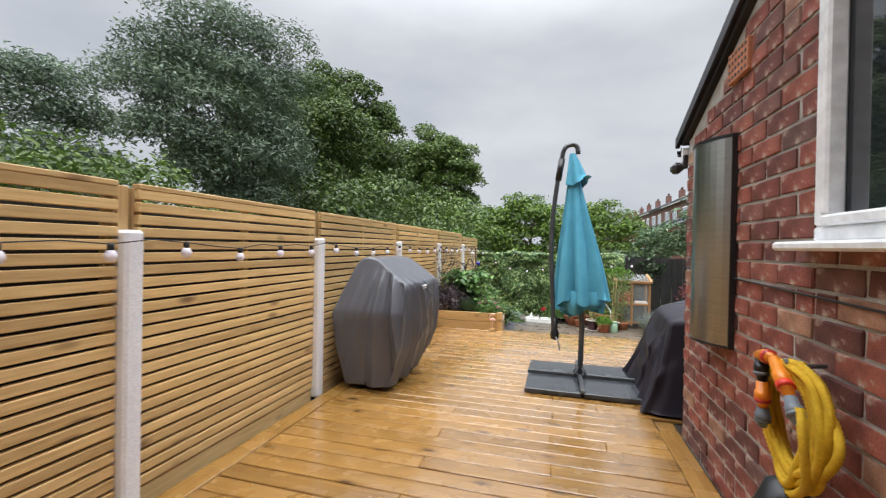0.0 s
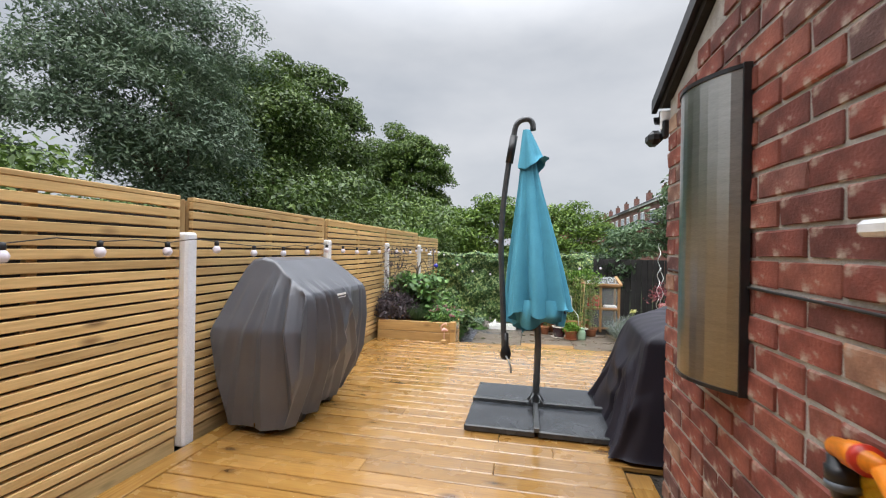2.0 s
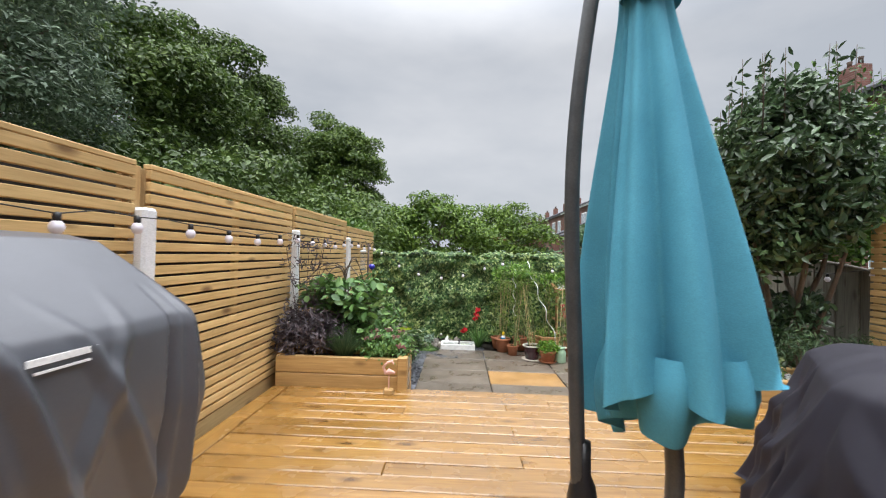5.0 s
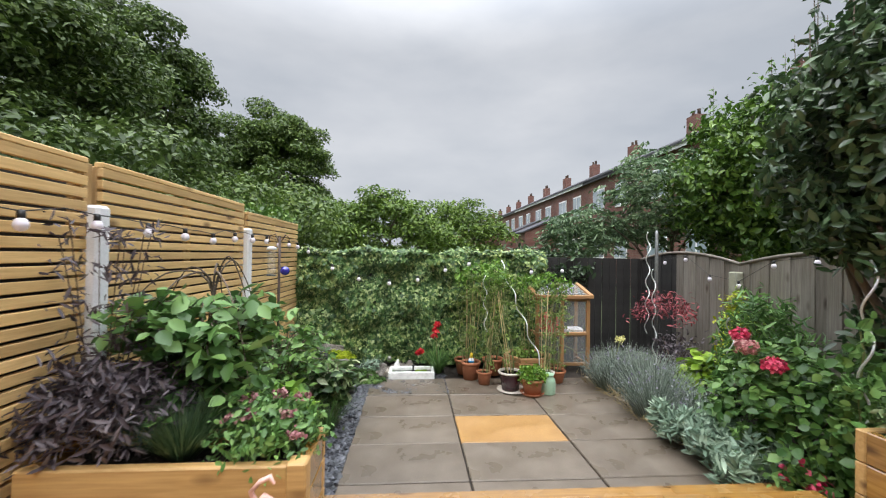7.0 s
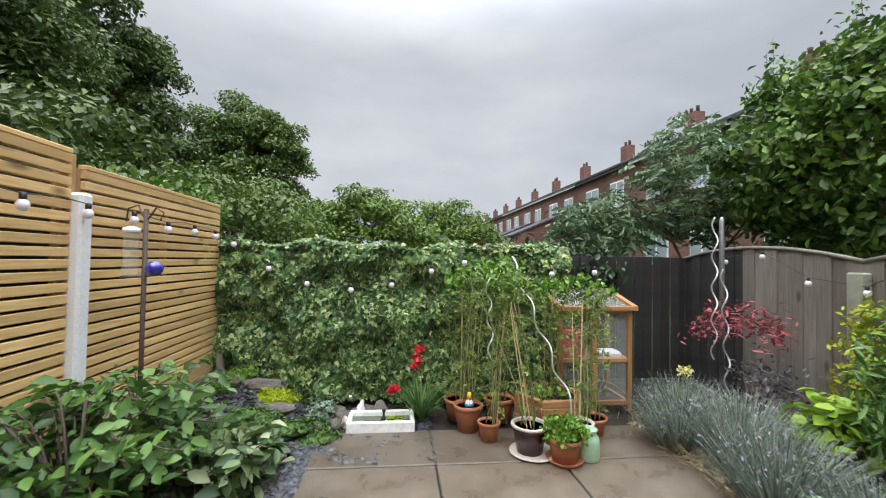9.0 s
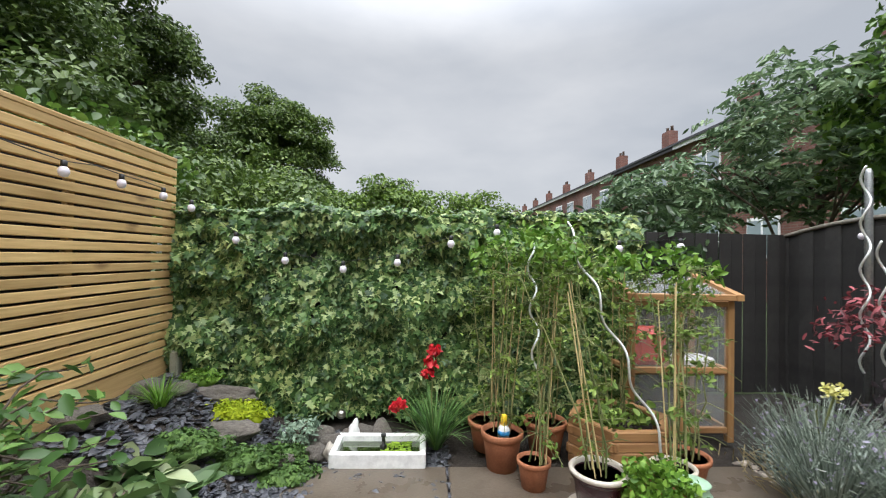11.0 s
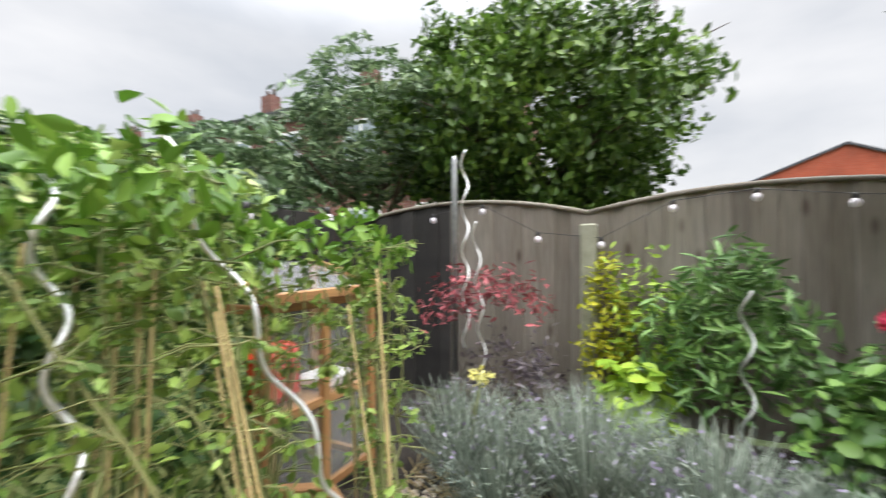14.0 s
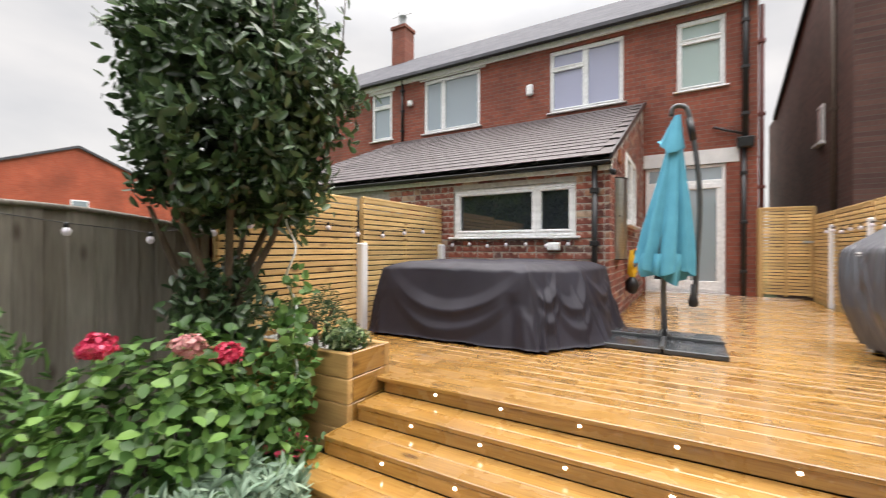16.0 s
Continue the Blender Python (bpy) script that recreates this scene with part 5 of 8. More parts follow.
gh_ = holder("house", "bright red brick gable house with a grey roof", "house")
part("wall", prism("wall", [(-5.6, -0.5), (8.2, -0.5), (8.2, 2.9), (1.3, 5.75), (-5.6, 2.9)], 0, 26, 34), BRICKBRIGHT_Y, gh_)
part("roof", prism("roof", [(-5.8, 2.8), (1.3, 5.76), (8.4, 2.8), (8.4, 2.92), (1.3, 5.88), (-5.8, 2.92)], 0, 25.9, 34.2), FARSLATE, gh_)
simple_window(gh_, 1, 0.9, 1.6, 2.2, 3.2, 26.0, -1)
for x in (18.5, 20.0):
    shed = holder("outbuilding", "low outbuilding roof beyond the fence", "outbuilding", (x - 4, -0.5, 0))
    part("roof", prism("roof", [(-1.2, 1.25), (0.0, 1.75), (1.2, 1.25)], 1, -2, 1.5), FARSLATE, shed)
    part("wall", box_mesh("wall", 2.2, 3.2, 1.7, 0, (0, -0.2, 0.42)), BRICKFAR_X, shed)


def terrace(y0, tall, seed):
    """One house of the far row, seen from its back: walls, two storeys of windows, bay, roof, chimney."""
    rr = random.Random(seed)
    w = 6.0
    th = holder("house", "far red brick terraced house with a slate roof and chimney", "house", (11.2, y0, 0), "row of far terraced houses")
    ev = 5.9
    part("wall", box_mesh("wall", 7.5, w - 0.02, ev + 0.5, 0, (3.75, w / 2, ev / 2 - 0.25)), BRICKROW_Y, th)
    part("roof", prism("roof", [(-0.3, ev - 0.1), (3.75, ev + 1.75), (7.8, ev - 0.1), (7.8, ev), (3.75, ev + 1.87), (-0.3, ev)], 1, -0.02, w - 0.01), FARSLATE, th)
    part("gable", prism("gable", [(0.0, ev - 0.15), (7.5, ev - 0.15), (3.75, ev + 1.7)], 1, 0.0, w - 0.03), BRICKROW_X, th)
    part("fascia", box_mesh("fascia", 0.05, w - 0.02, 0.2, 0, (-0.2, w / 2, ev - 0.14)), UPVC if rr.random() < 0.7 else BLACK, th)
    st = part("chimney", box_mesh("chimney", 0.55, 0.75, 1.2, 0.01, (3.4, 0.2, ev + 1.95)), BRICKROW_X, th)
    for k in (-0.22, 0.22):
        part("chimney_pot", lathe("chimney_pot", [(0.09, 0), (0.075, 0.25), (0.095, 0.32)], 10), RUST, st, "", (3.4, 0.2 + k, ev + 2.54))
    for yy, ww in ((0.7, 1.3), (3.3, 1.5)):
        for zz in (3.78, 0.9):
            win = part("window", box_mesh("window", 0.06, ww, 1.35, 0.01, (-0.02, yy + ww / 2, zz + 0.68)), UPVC, th)
            for q in (0, 1):
                part("pane", box_mesh("pane", 0.02, ww / 2 - 0.10, 1.15, 0, (-0.055, yy + ww * (0.25 + 0.5 * q), zz + 0.68)), GLASS_PALE, win)
    if rr.random() < 0.6:
        part("outhouse", prism("outhouse", [(-3.2, -0.4), (0, -0.4), (0, 4.1), (-3.2, 2.7)], 1, w * 0.5, w - 0.1), BRICKROW_Y, th)
        part("outhouse_roof", prism("outhouse_roof", [(-3.4, 2.66), (0, 4.12), (0, 4.22), (-3.4, 2.76)], 1, w * 0.48, w), FARSLATE, th)
    return th


for k in range(15):
    terrace(13.9 + 6.0 * k, 0, k)
end_house = holder("house", "far red brick house closing the row, hipped roof", "house", (9.5, 112, 0))
part("wall", box_mesh("wall", 9, 8, 6.5, 0, (0, 0, 2.75)), BRICKFAR_X, end_house)
part("roof", box_mesh("roof", 9.6, 8.6, 2.6, 0, (0, 0, 7.2), top_scale=0.4), FARSLATE, end_house)
part("chimney", box_mesh("chimney", 0.8, 0.8, 2.4, 0, (-3.4, 0, 9)), BRICKFAR_X, end_house)

# ---------------------------------------------------------------- trees beyond the garden
tree("tree", "large dark green broadleaf tree beyond the fence", (-13.0, 25.3, -0.5), 12.6, (3.4, 3.4, 4.6), 0.22, L_TREE, 1100, 58, 0.32, spray=0.20)
tree("tree", "tall grey-green feathery tree beyond the fence", (-8.0, 10.3, -0.5), 7.7, (2.0, 2.2, 3.0), 0.115, L_BLUE, 760, 62, 0.11, spray=0.25, aspect=0.34)
tree("tree", "grey-green tree behind the neighbour's roof", (-12.2, 8.0, -0.5), 6.3, (2.0, 2.2, 2.5), 0.13, L_BLUE, 440, 60, 0.10, spray=0.25, aspect=0.36)
tree("tree", "rounded mid-green tree in the distance", (-10.3, 36.0, -0.5), 11.4, (3.7, 3.7, 4.4), 0.24, L_MID, 950, 58, 0.3, spray=0.19)
tree("tree", "dense dark tree behind the fence", (-10.4, 16.5, -0.5), 8.9, (3.0, 3.5, 3.9), 0.17, L_TREE, 850, 60, 0.22, spray=0.21)
tree("tree", "dark green tree filling the gap", (-13.4, 33.0, -0.5), 8.6, (3.2, 3.6, 3.8), 0.22, L_TREE, 500, 50, 0.24, spray=0.24)
tree("tree", "light green maple beyond the hedge", (-1.5, 30.0, -0.5), 4.9, (4.2, 2.5, 2.4), 0.24, L_LIGHT, 320, 45, 0.16, spray=0.25)
tree("tree", "light green bush beyond the hedge", (3.2, 34.0, -0.5), 4.9, (3.2, 2.5, 2.4), 0.24, L_LIGHT, 260, 45, 0.16, spray=0.25)
tree("tree", "low green thicket behind the fence", (-5.8, 22.0, -0.5), 4.4, (2.6, 4.5, 2.3), 0.2, L_MID, 320, 45, 0.14, spray=0.25)
tree("tree", "mixed green thicket behind the fence", (-6.6, 14.0, -0.5), 4.1, (2.4, 3.0, 2.1), 0.16, L_TREE, 320, 45, 0.12, spray=0.25)
tree("tree", "light green shrub against the far trees", (-4.8, 30.0, -0.5), 4.5, (2.2, 2.6, 2.2), 0.22, L_LIGHT, 220, 45, 0.12, spray=0.25)
tree("tree", "green hedge trees beyond the neighbour's fence", (-6.4, 4.8, -0.5), 3.1, (1.6, 3.4, 1.5), 0.11, L_MID, 240, 45, 0.1, spray=0.25)

# neighbour's roof behind the slatted fence
nr = holder("house", "low slate roof of the neighbour's outbuilding", "house")
part("wall", box_mesh("wall", 2.6, 3.0, 2.2, 0, (-8.4, 4.2, 0.6)), BRICKFAR_X, nr)
part("roof", prism("roof", [(2.5, 1.7), (4.2, 2.9), (5.9, 1.7)], 0, -9.9, -7.0), SLATE, nr)

# ---------------------------------------------------------------- things on the deck
def barbecue_cover(name, x_of, y0, y1, folds, seed, nu=220, nv=220):
    """A fitted cover: a flat-sided body whose cross-section (x, z) runs from the hem at the back over the lid to the hem at the front, with two end faces that fall from the
    lid to the hem; creases run down from the corners of the lid."""
    sec = [Vector((x, 0, z)) for x, z in x_of]
    cum = [0.0]
    for p, q in zip(sec[:-1], sec[1:]):
        cum.append(cum[-1] + (q - p).length)

    def along(u):
        t = u * cum[-1]
        for i in range(len(sec) - 1):
            if t <= cum[i + 1] + 1e-9:
                return sec[i].lerp(sec[i + 1], (t - cum[i]) / (cum[i + 1] - cum[i]))
        return sec[-1].copy()
    cx = (sec[0].x + sec[-1].x) / 2
    verts, faces = [], []
    rows = []
    end_in = 0.16
    for j in range(nv + 1):
        v = j / nv
        row = []
        for i in range(nu + 1):
            p = along(i / nu)
            if v < 0.2:
                k = v / 0.2
            elif v > 0.8:
                k = (1 - v) / 0.2
            else:
                k = 1.0
            south = v < 0.5
            body = (v - 0.2) / 0.6
            q = Vector((cx + (p.x - cx) * (0.03 + 0.97 * k), 0, p.z if k >= 1 else 0))
            if k < 1:
                q.z = 0.045 + (p.z - 0.045) * (0.03 + 0.97 * k)
                tuck = (end_in if south else 0.10) * max(0.0, (q.z - 0.66) / 0.44) + (0.06 if south else 0.16) * max(0.0, (0.60 - q.z) / 0.6)
                q.y = (y0 + tuck) if south else (y1 - tuck)
            else:
                tuck_s = end_in * max(0.0, (p.z - 0.66) / 0.44) + 0.06 * max(0.0, (0.60 - p.z) / 0.6)
                tuck_n = 0.10 * max(0.0, (p.z - 0.66) / 0.44) + 0.16 * max(0.0, (0.60 - p.z) / 0.6)
                q.y = (y0 + tuck_s) + ((y1 - tuck_n) - (y0 + tuck_s)) * body
                q.x, q.z = p.x, p.z
            d = 0.008 * noise.noise(Vector((q.x * 5, q.y * 4, q.z * 3 + seed)))
            drop = max(0.0, min(1.0, (0.97 - q.z) / 0.75))
            face_e = k >= 1 and q.x > cx + 0.15
            if face_e:
                for f0, lean, wide, high in folds:
                    g = (q.y - f0 - lean * (0.9 - q.z)) / (wide * (0.5 + drop))
                    d += high * max(0.0, 1 - abs(g)) * min(1.0, drop * 4)
                q.x += d
            elif k < 1:
                for f0, lean, wide, high in ((-1.10, -0.05, 0.05, 0.040), (-1.03, 0.05, 0.035, -0.035), (-0.99, 0.12, 0.035, 0.040), (-0.92, 0.10, 0.03, -0.030), (-1.18, -0.22, 0.04, 0.022), (-1.30, -0.25, 0.05, 0.012)):
                    g = (q.x - f0 - lean * (0.9 - q.z)) / (wide * (0.6 + drop))
                    d += high * max(0.0, 1 - abs(g)) * min(1, max(0, (1.02 - q.z) / 0.15))
                q.y += -d if south else d
            else:
                q.z += d
            row.append(q)
        rows.append(row)
    for row in rows:
        verts += [tuple(q) for q in row]
    m = nu + 1
    for j in range(nv):
        for i in range(nu):
            faces.append((j * m + i, j * m + i + 1, (j + 1) * m + i + 1, (j + 1) * m + i))
    return mesh_of(name, verts, faces, True)


bbq = holder("barbecue", "barbecue under a grey weatherproof cover beside the fence", "barbecue")
part("cover", barbecue_cover("cover", [(-1.40, 0.05), (-1.475, 0.35), (-1.50, 0.62), (-1.42, 0.86), (-1.35, 1.04), (-1.31, 1.088), (-1.25, 1.102), (-1.16, 1.085), (-0.925, 0.905), (-0.895, 0.878), (-0.882, 0.845), (-0.875, 0.62), (-0.90, 0.38), (-0.98, 0.14), (-1.02, 0.045)], 4.42, 5.44,
     [(4.54, 0.02, 0.05, 0.040), (4.62, 0.08, 0.035, -0.030), (4.68, 0.14, 0.045, 0.045), (4.76, 0.22, 0.04, -0.030), (4.84, 0.34, 0.045, 0.035), (5.00, 0.50, 0.05, 0.022), (5.30, -0.06, 0.03, -0.030), (5.36, 0.02, 0.03, 0.030), (5.14, -0.40, 0.05, 0.018)], 3), COVERGREY, bbq, "dark grey cloth cover with folds")
for y0 in (4.72, 5.12):
    w = part("wheel", tube("wheel", [(-1.09, y0, 0.06), (-1.03, y0, 0.06)], 0.06, 16), BLACK, bbq)
part("leg", tube("leg", [(-1.12, 5.18, 0.0), (-1.12, 5.18, 0.4)], 0.02, 8), BLACK, bbq)
part("leg", tube("leg", [(-1.38, 5.18, 0.0), (-1.38, 5.18, 0.4)], 0.02, 8), BLACK, bbq)
for k, (w, dz) in enumerate(((0.15, 0.0), (0.12, -0.022))):
    ob = part("print", box_mesh("print", 0.004, w, 0.014 if k == 0 else 0.005, 0.0), WHITEMARK, bbq, "white printed mark")
    ob.matrix_local = pose(-0.872, 4.96, 0.842 + dz, 0, -4, 0)

def draped_block(name, foot, shoulder, z_low, z_high, rise, swags, seed, seg=420, rings=64, fold=0.046):
    """A loose cloth over a block: the foot and shoulder outlines (same number of corners, from above, anticlockwise), sides that hang in creases and swags between
    points along the outline, and a top that sags between its corners."""
    def walk_round(poly, k):
        pts = [Vector((*p, 0)) for p in poly]
        t = k * len(pts)
        i = int(t) % len(pts)
        return pts[i].lerp(pts[(i + 1) % len(pts)], t - int(t)), i, t - int(t)
    rc = random.Random(seed)
    creases = []
    n = len(foot)
    for k in range(38):
        near_corner = k < 4 * n
        t0 = (k % n) / n + rc.gauss(0, 0.012) if near_corner else rc.random()
        creases.append((t0 % 1.0, rc.uniform(-0.035, 0.035), rc.uniform(0.004, 0.012), rc.choice((-0.7, 1, 1)) * rc.uniform(0.4, 1.3), rc.uniform(0.45, 1.0)))
    mid = sum((Vector((*p, 0)) for p in shoulder), Vector()) / n
    verts, faces = [], []
    for j in range(rings + 1):
        v = j / rings
        for k in range(seg):
            u = k / seg
            f0, i, w = walk_round(foot, u)
            f1, _, _ = walk_round(shoulder, u)
            if v < 0.62:
                h = v / 0.62
                p = f0.lerp(f1, h ** 0.85)
                out = (f0 - mid).normalized()
                z = z_low + (z_high - z_low) * h
                d = 0.55 * noise.noise(Vector((p.x * 2.2, p.y * 2.2, z * 1.4 + seed))) + 0.3 * noise.noise(Vector((p.x * 6, p.y * 6, z * 3 + seed)))
                for t0, lean, wide, high, top in creases:
                    da = abs((u - t0 - lean * h + 0.5) % 1.0 - 0.5)
                    if da < wide and h < top:
                        d += high * (1 - da / wide) * min(1, (top - h) / 0.15)
                for u0, u1, depth, h_at in swags:
                    if u0 < u < u1:
                        x = (u - u0) / (u1 - u0)
                        line = h_at - depth * 4 * x * (1 - x)
                        for off, amp in ((0.0, 1.3), (-0.26, 0.8)):
                            g = (h - line - off * (0.4 + 2.4 * x * (1 - x))) / 0.10
                            d += amp * max(0.0, 1 - abs(g) / 1.6) * math.sin(math.pi * x) ** 0.5
                p = p + out * fold * d * (1.05 - 0.55 * h)
                if j == 0:
                    z += 0.012 * (1 + noise.noise(Vector((p.x * 5, p.y * 5, seed))))
            else:
                h = (v - 0.62) / 0.38
                r = h ** 1.1
                p = f1.lerp(mid, r)
                soft = 1 - (1 - min(1.0, h * 3.0)) ** 2
                z = z_high + rise * soft + 0.030 * noise.noise(Vector((p.x * 1.6, p.y * 2.2, seed + 3))) * min(1, h * 3) + 0.010 * noise.noise(Vector((p.x * 6, p.y * 9, seed + 5)))
            verts.append((p.x, p.y, z))
    for j in range(rings):
        for k in range(seg):
            k2 = (k + 1) % seg
            faces.append((j * seg + k, j * seg + k2, (j + 1) * seg + k2, (j + 1) * seg + k))
    return mesh_of(name, verts, faces, True)


seat = holder("garden_sofa", "garden seating under a large black cloth cover", "sofa")
part("cover", draped_block("cover", [(0.96, 4.62), (3.22, 4.62), (3.18, 6.33), (1.42, 6.28), (0.91, 5.68)], [(1.10, 4.72), (3.12, 4.72), (3.08, 6.16), (1.52, 6.10), (1.20, 5.58)], 0.012, 0.665, 0.075,
     [(0.41, 0.595, 0.55, 0.98), (0.60, 0.70, 0.34, 0.95), (0.66, 0.80, 0.40, 0.9), (0.82, 0.97, 0.25, 0.85)], 11), COVERBLACK, seat, "black cloth cover with deep folds")
for x0 in (1.5, 2.95):
    for y0 in (4.85, 5.85):
        part("leg", box_mesh("leg", 0.05, 0.05, 0.4, 0.004, (x0, y0, 0.2)), BLACK, seat)

# cantilever umbrella
UX, UY = 0.51, 5.28
umb = holder("umbrella", "closed teal cantilever umbrella on a black weighted stand", "umbrella", (UX, UY, 0))
for sx in (-1, 1):
    for sy in (-1, 1):
        ob = part("base_slab", box_mesh("base_slab", 0.452, 0.432, 0.045, 0.008), WEIGHT, umb, "wet black base slab")
        ob.matrix_local = pose(sx * 0.234, sy * 0.224, 0.026, random.uniform(-0.4, 0.4), 0, 0)
for rz in (0, 90):
    a = part("cross_bar", box_mesh("cross_bar", 0.92, 0.035, 0.03, 0.004), GREYMETAL, umb)
    a.matrix_local = pose(0, 0, 0.062, 0, 0, rz)
part("pole", tube("pole", [(0, 0, 0.05), (0.01, 0, 0.5), (-0.03, 0.02, 1.2), (-0.11, 0.04, 1.9)], 0.024, 14), GREYMETAL, umb)
for k in range(4):
    a = math.pi / 4 + k * math.pi / 2
    part("gusset", tube("gusset", [(0.075 * math.cos(a * 1), 0.075 * math.sin(a), 0.07), (0.02 * math.cos(a), 0.02 * math.sin(a), 0.14)], 0.009, 6), GREYMETAL, umb)
arm_pts = [(-0.235, 0.03, 0.40), (-0.250, 0.03, 0.75), (-0.270, 0.03, 1.15), (-0.265, 0.03, 1.45), (-0.235, 0.03, 1.75), (-0.200, 0.03, 1.98), (-0.170, 0.03, 2.12), (-0.10, 0.035, 2.155), (-0.06, 0.04, 2.13), (-0.05, 0.04, 2.07)]
part("arm", tube("arm", smooth_line(arm_pts), 0.021, 12), GREYMETAL, umb, "curved grey metal arm")
part("knuckle", tube("knuckle", [(-0.222, 0.03, 1.83), (-0.19, 0.03, 2.03)], 0.029, 12), BLACK, umb)
part("crank_box", lathe("crank_box", [(0.016, 0.36), (0.035, 0.37), (0.042, 0.40), (0.035, 0.44), (0.022, 0.47), (0.020, 0.56)], 16), BLACK, umb, "", (-0.225, 0.03, 0.0))
part("crank_handle", tube("crank_handle", [(-0.22, 0.0, 0.395), (-0.205, -0.05, 0.385), (-0.18, -0.06, 0.33), (-0.18, -0.062, 0.29)], 0.007, 8), GALV, umb)


def closed_canopy(name, rings, pleats, depth, seg=128, seed=0):
    """Gathered cloth about an axis that leans: (z, x, y, radius) down from the top, with pleats that deepen towards the hem."""
    verts, faces = [], []
    n = len(rings)
    z_top, z_low = rings[0][0], rings[-1][0]
    for i, (z, x, y, r) in enumerate(rings):
        u = (z_top - z) / (z_top - z_low)
        for k in range(seg):
            a = 2 * math.pi * k / seg
            w = math.sin(a * pleats + 1.2 * math.sin(a + seed) + u * 0.8) + 0.45 * math.sin(a * pleats * 2.0 + 2 * math.sin(a * 2) + seed)
            rr = r * (1 + depth * (0.3 + 0.7 * u) * w)
            low = 0.035 * math.sin(a * pleats / 2 + seed) + 0.05 * math.sin(a + 2.4) if i == n - 1 else 0
            verts.append((x + rr * math.cos(a), y + rr * math.sin(a), z + low))
    for i in range(n - 1):
        for k in range(seg):
            k2 = (k + 1) % seg
            faces.append((i * seg + k2, i * seg + k, (i + 1) * seg + k, (i + 1) * seg + k2))
    return mesh_of(name, verts, faces, True)


can = [(2.05 - 0.0675 * i, -0.098 + 0.0048 * i, 0.035, r * 0.80) for i, r in enumerate((0.028, 0.040, 0.052, 0.062, 0.072, 0.083, 0.095, 0.108, 0.121, 0.134, 0.147, 0.160, 0.172, 0.184, 0.195, 0.205, 0.214, 0.222, 0.229, 0.234, 0.238))]
cn_ = part("canopy", closed_canopy("canopy", can, 7, 0.27), TEAL, umb, "folded teal cloth canopy")
ft = [(2.07 - 0.047 * i, -0.10 + 0.008 * i, 0.03, r) for i, r in enumerate((0.026, 0.040, 0.052, 0.063, 0.074, 0.086, 0.098))]
part("vent", closed_canopy("vent", ft, 4, 0.16, 96, 2.0), TEAL, umb, "teal top flap")
inner = [(0.83 - 0.05 * i, 0.01 + 0.0, 0.035, r) for i, r in enumerate((0.17, 0.18, 0.18, 0.17, 0.15))]
part("lining", closed_canopy("lining", inner, 6, 0.22, 96, 4.0), TEAL, umb)
for k in range(8):
    a = 2 * math.pi * k / 8
    part("rib", tube("rib", [(-0.09, 0.035, 2.03), (0.05 + 0.15 * math.cos(a), 0.035 + 0.15 * math.sin(a), 0.72)], 0.006, 5), GREYMETAL, umb)

# metal cabinet on the brick wall
cab = holder("wall_cabinet", "brushed steel wall cabinet with a bowed front and black edging", "cabinet", (WALL_X, 3.635, 0.735))
arc = [(0.41 * i / 14, -0.014 - 0.108 * math.sin(math.pi * i / 14) ** 0.8) for i in range(15)]
ol = [(q, p) for p, q in arc]
part("door", prism("door", [(-0.002, 0.0)] + ol + [(-0.002, 0.41)], 2, 0.012, 1.022), STEEL, cab, "bowed brushed steel front")
for z0, z1 in ((0.0, 0.012), (1.022, 1.036)):
    part("edging", prism("edging", [(-0.002, -0.006)] + [(q - 0.006, p) for p, q in arc] + [(-0.002, 0.416)], 2, z0, z1), BLACK, cab, "black edge strip")
part("edging", box_mesh("edging", 0.026, 0.008, 1.036, 0.001, (-0.014, -0.004, 0.518)), BLACK, cab)
part("lock", tube("lock", [(-0.045, 0.37, 0.55), (-0.065, 0.375, 0.55)], 0.009, 10), BLACK, cab)

# cable along the wall
tagged(part("wall_cable", tube("wall_cable", [(WALL_X - 0.006, 4.36, 1.10), (WALL_X - 0.006, 3.6, 1.075), (WALL_X - 0.007, 3.2, 1.066), (WALL_X - 0.007, 2.6, 1.05), (WALL_X - 0.006, 1.4, 1.04)], 0.0045, 6), CABLE), "black cable clipped along the brick wall", "cable")

# hose on its hook
hose = holder("garden_hose", "coiled yellow woven hose with orange fittings on a hook", "hose", (WALL_X - 0.015, 2.93, 0.665))
hr = random.Random(5)
pts = []
turns = 9
for step_ in range(turns * 154 + 1):
    i = step_ / 7
    a = 2 * math.pi * i / 22
    r_y = 0.150 + 0.022 * math.sin(i / 22 * 2.4) + 0.012 * math.sin(i * 0.9)
    r_z = 0.168 + 0.026 * math.sin(i / 22 * 1.7 + 1)
    k = i / (turns * 22)
    pts.append((-0.045 - 0.045 * abs(math.sin(k * 9.0)) - 0.012 * math.sin(a * 2), r_y * math.sin(a) + 0.02 * math.sin(i / 22 * 3), r_z * math.cos(a) - 0.01 + 0.02 * math.sin(i / 30)))
rad = [0.0112 + 0.0030 * (i % 2) * (0.4 + 0.6 * abs(math.sin(i / 90))) for i in range(len(pts))]
part("hose_coil", tube("hose_coil", pts, rad, 9), HOSE, hose, "yellow woven hose")
part("hook", tube("hook", [(0.01, 0.0, 0.185), (-0.09, 0.0, 0.175), (-0.10, 0.0, 0.20)], 0.007, 8), GALV, hose)


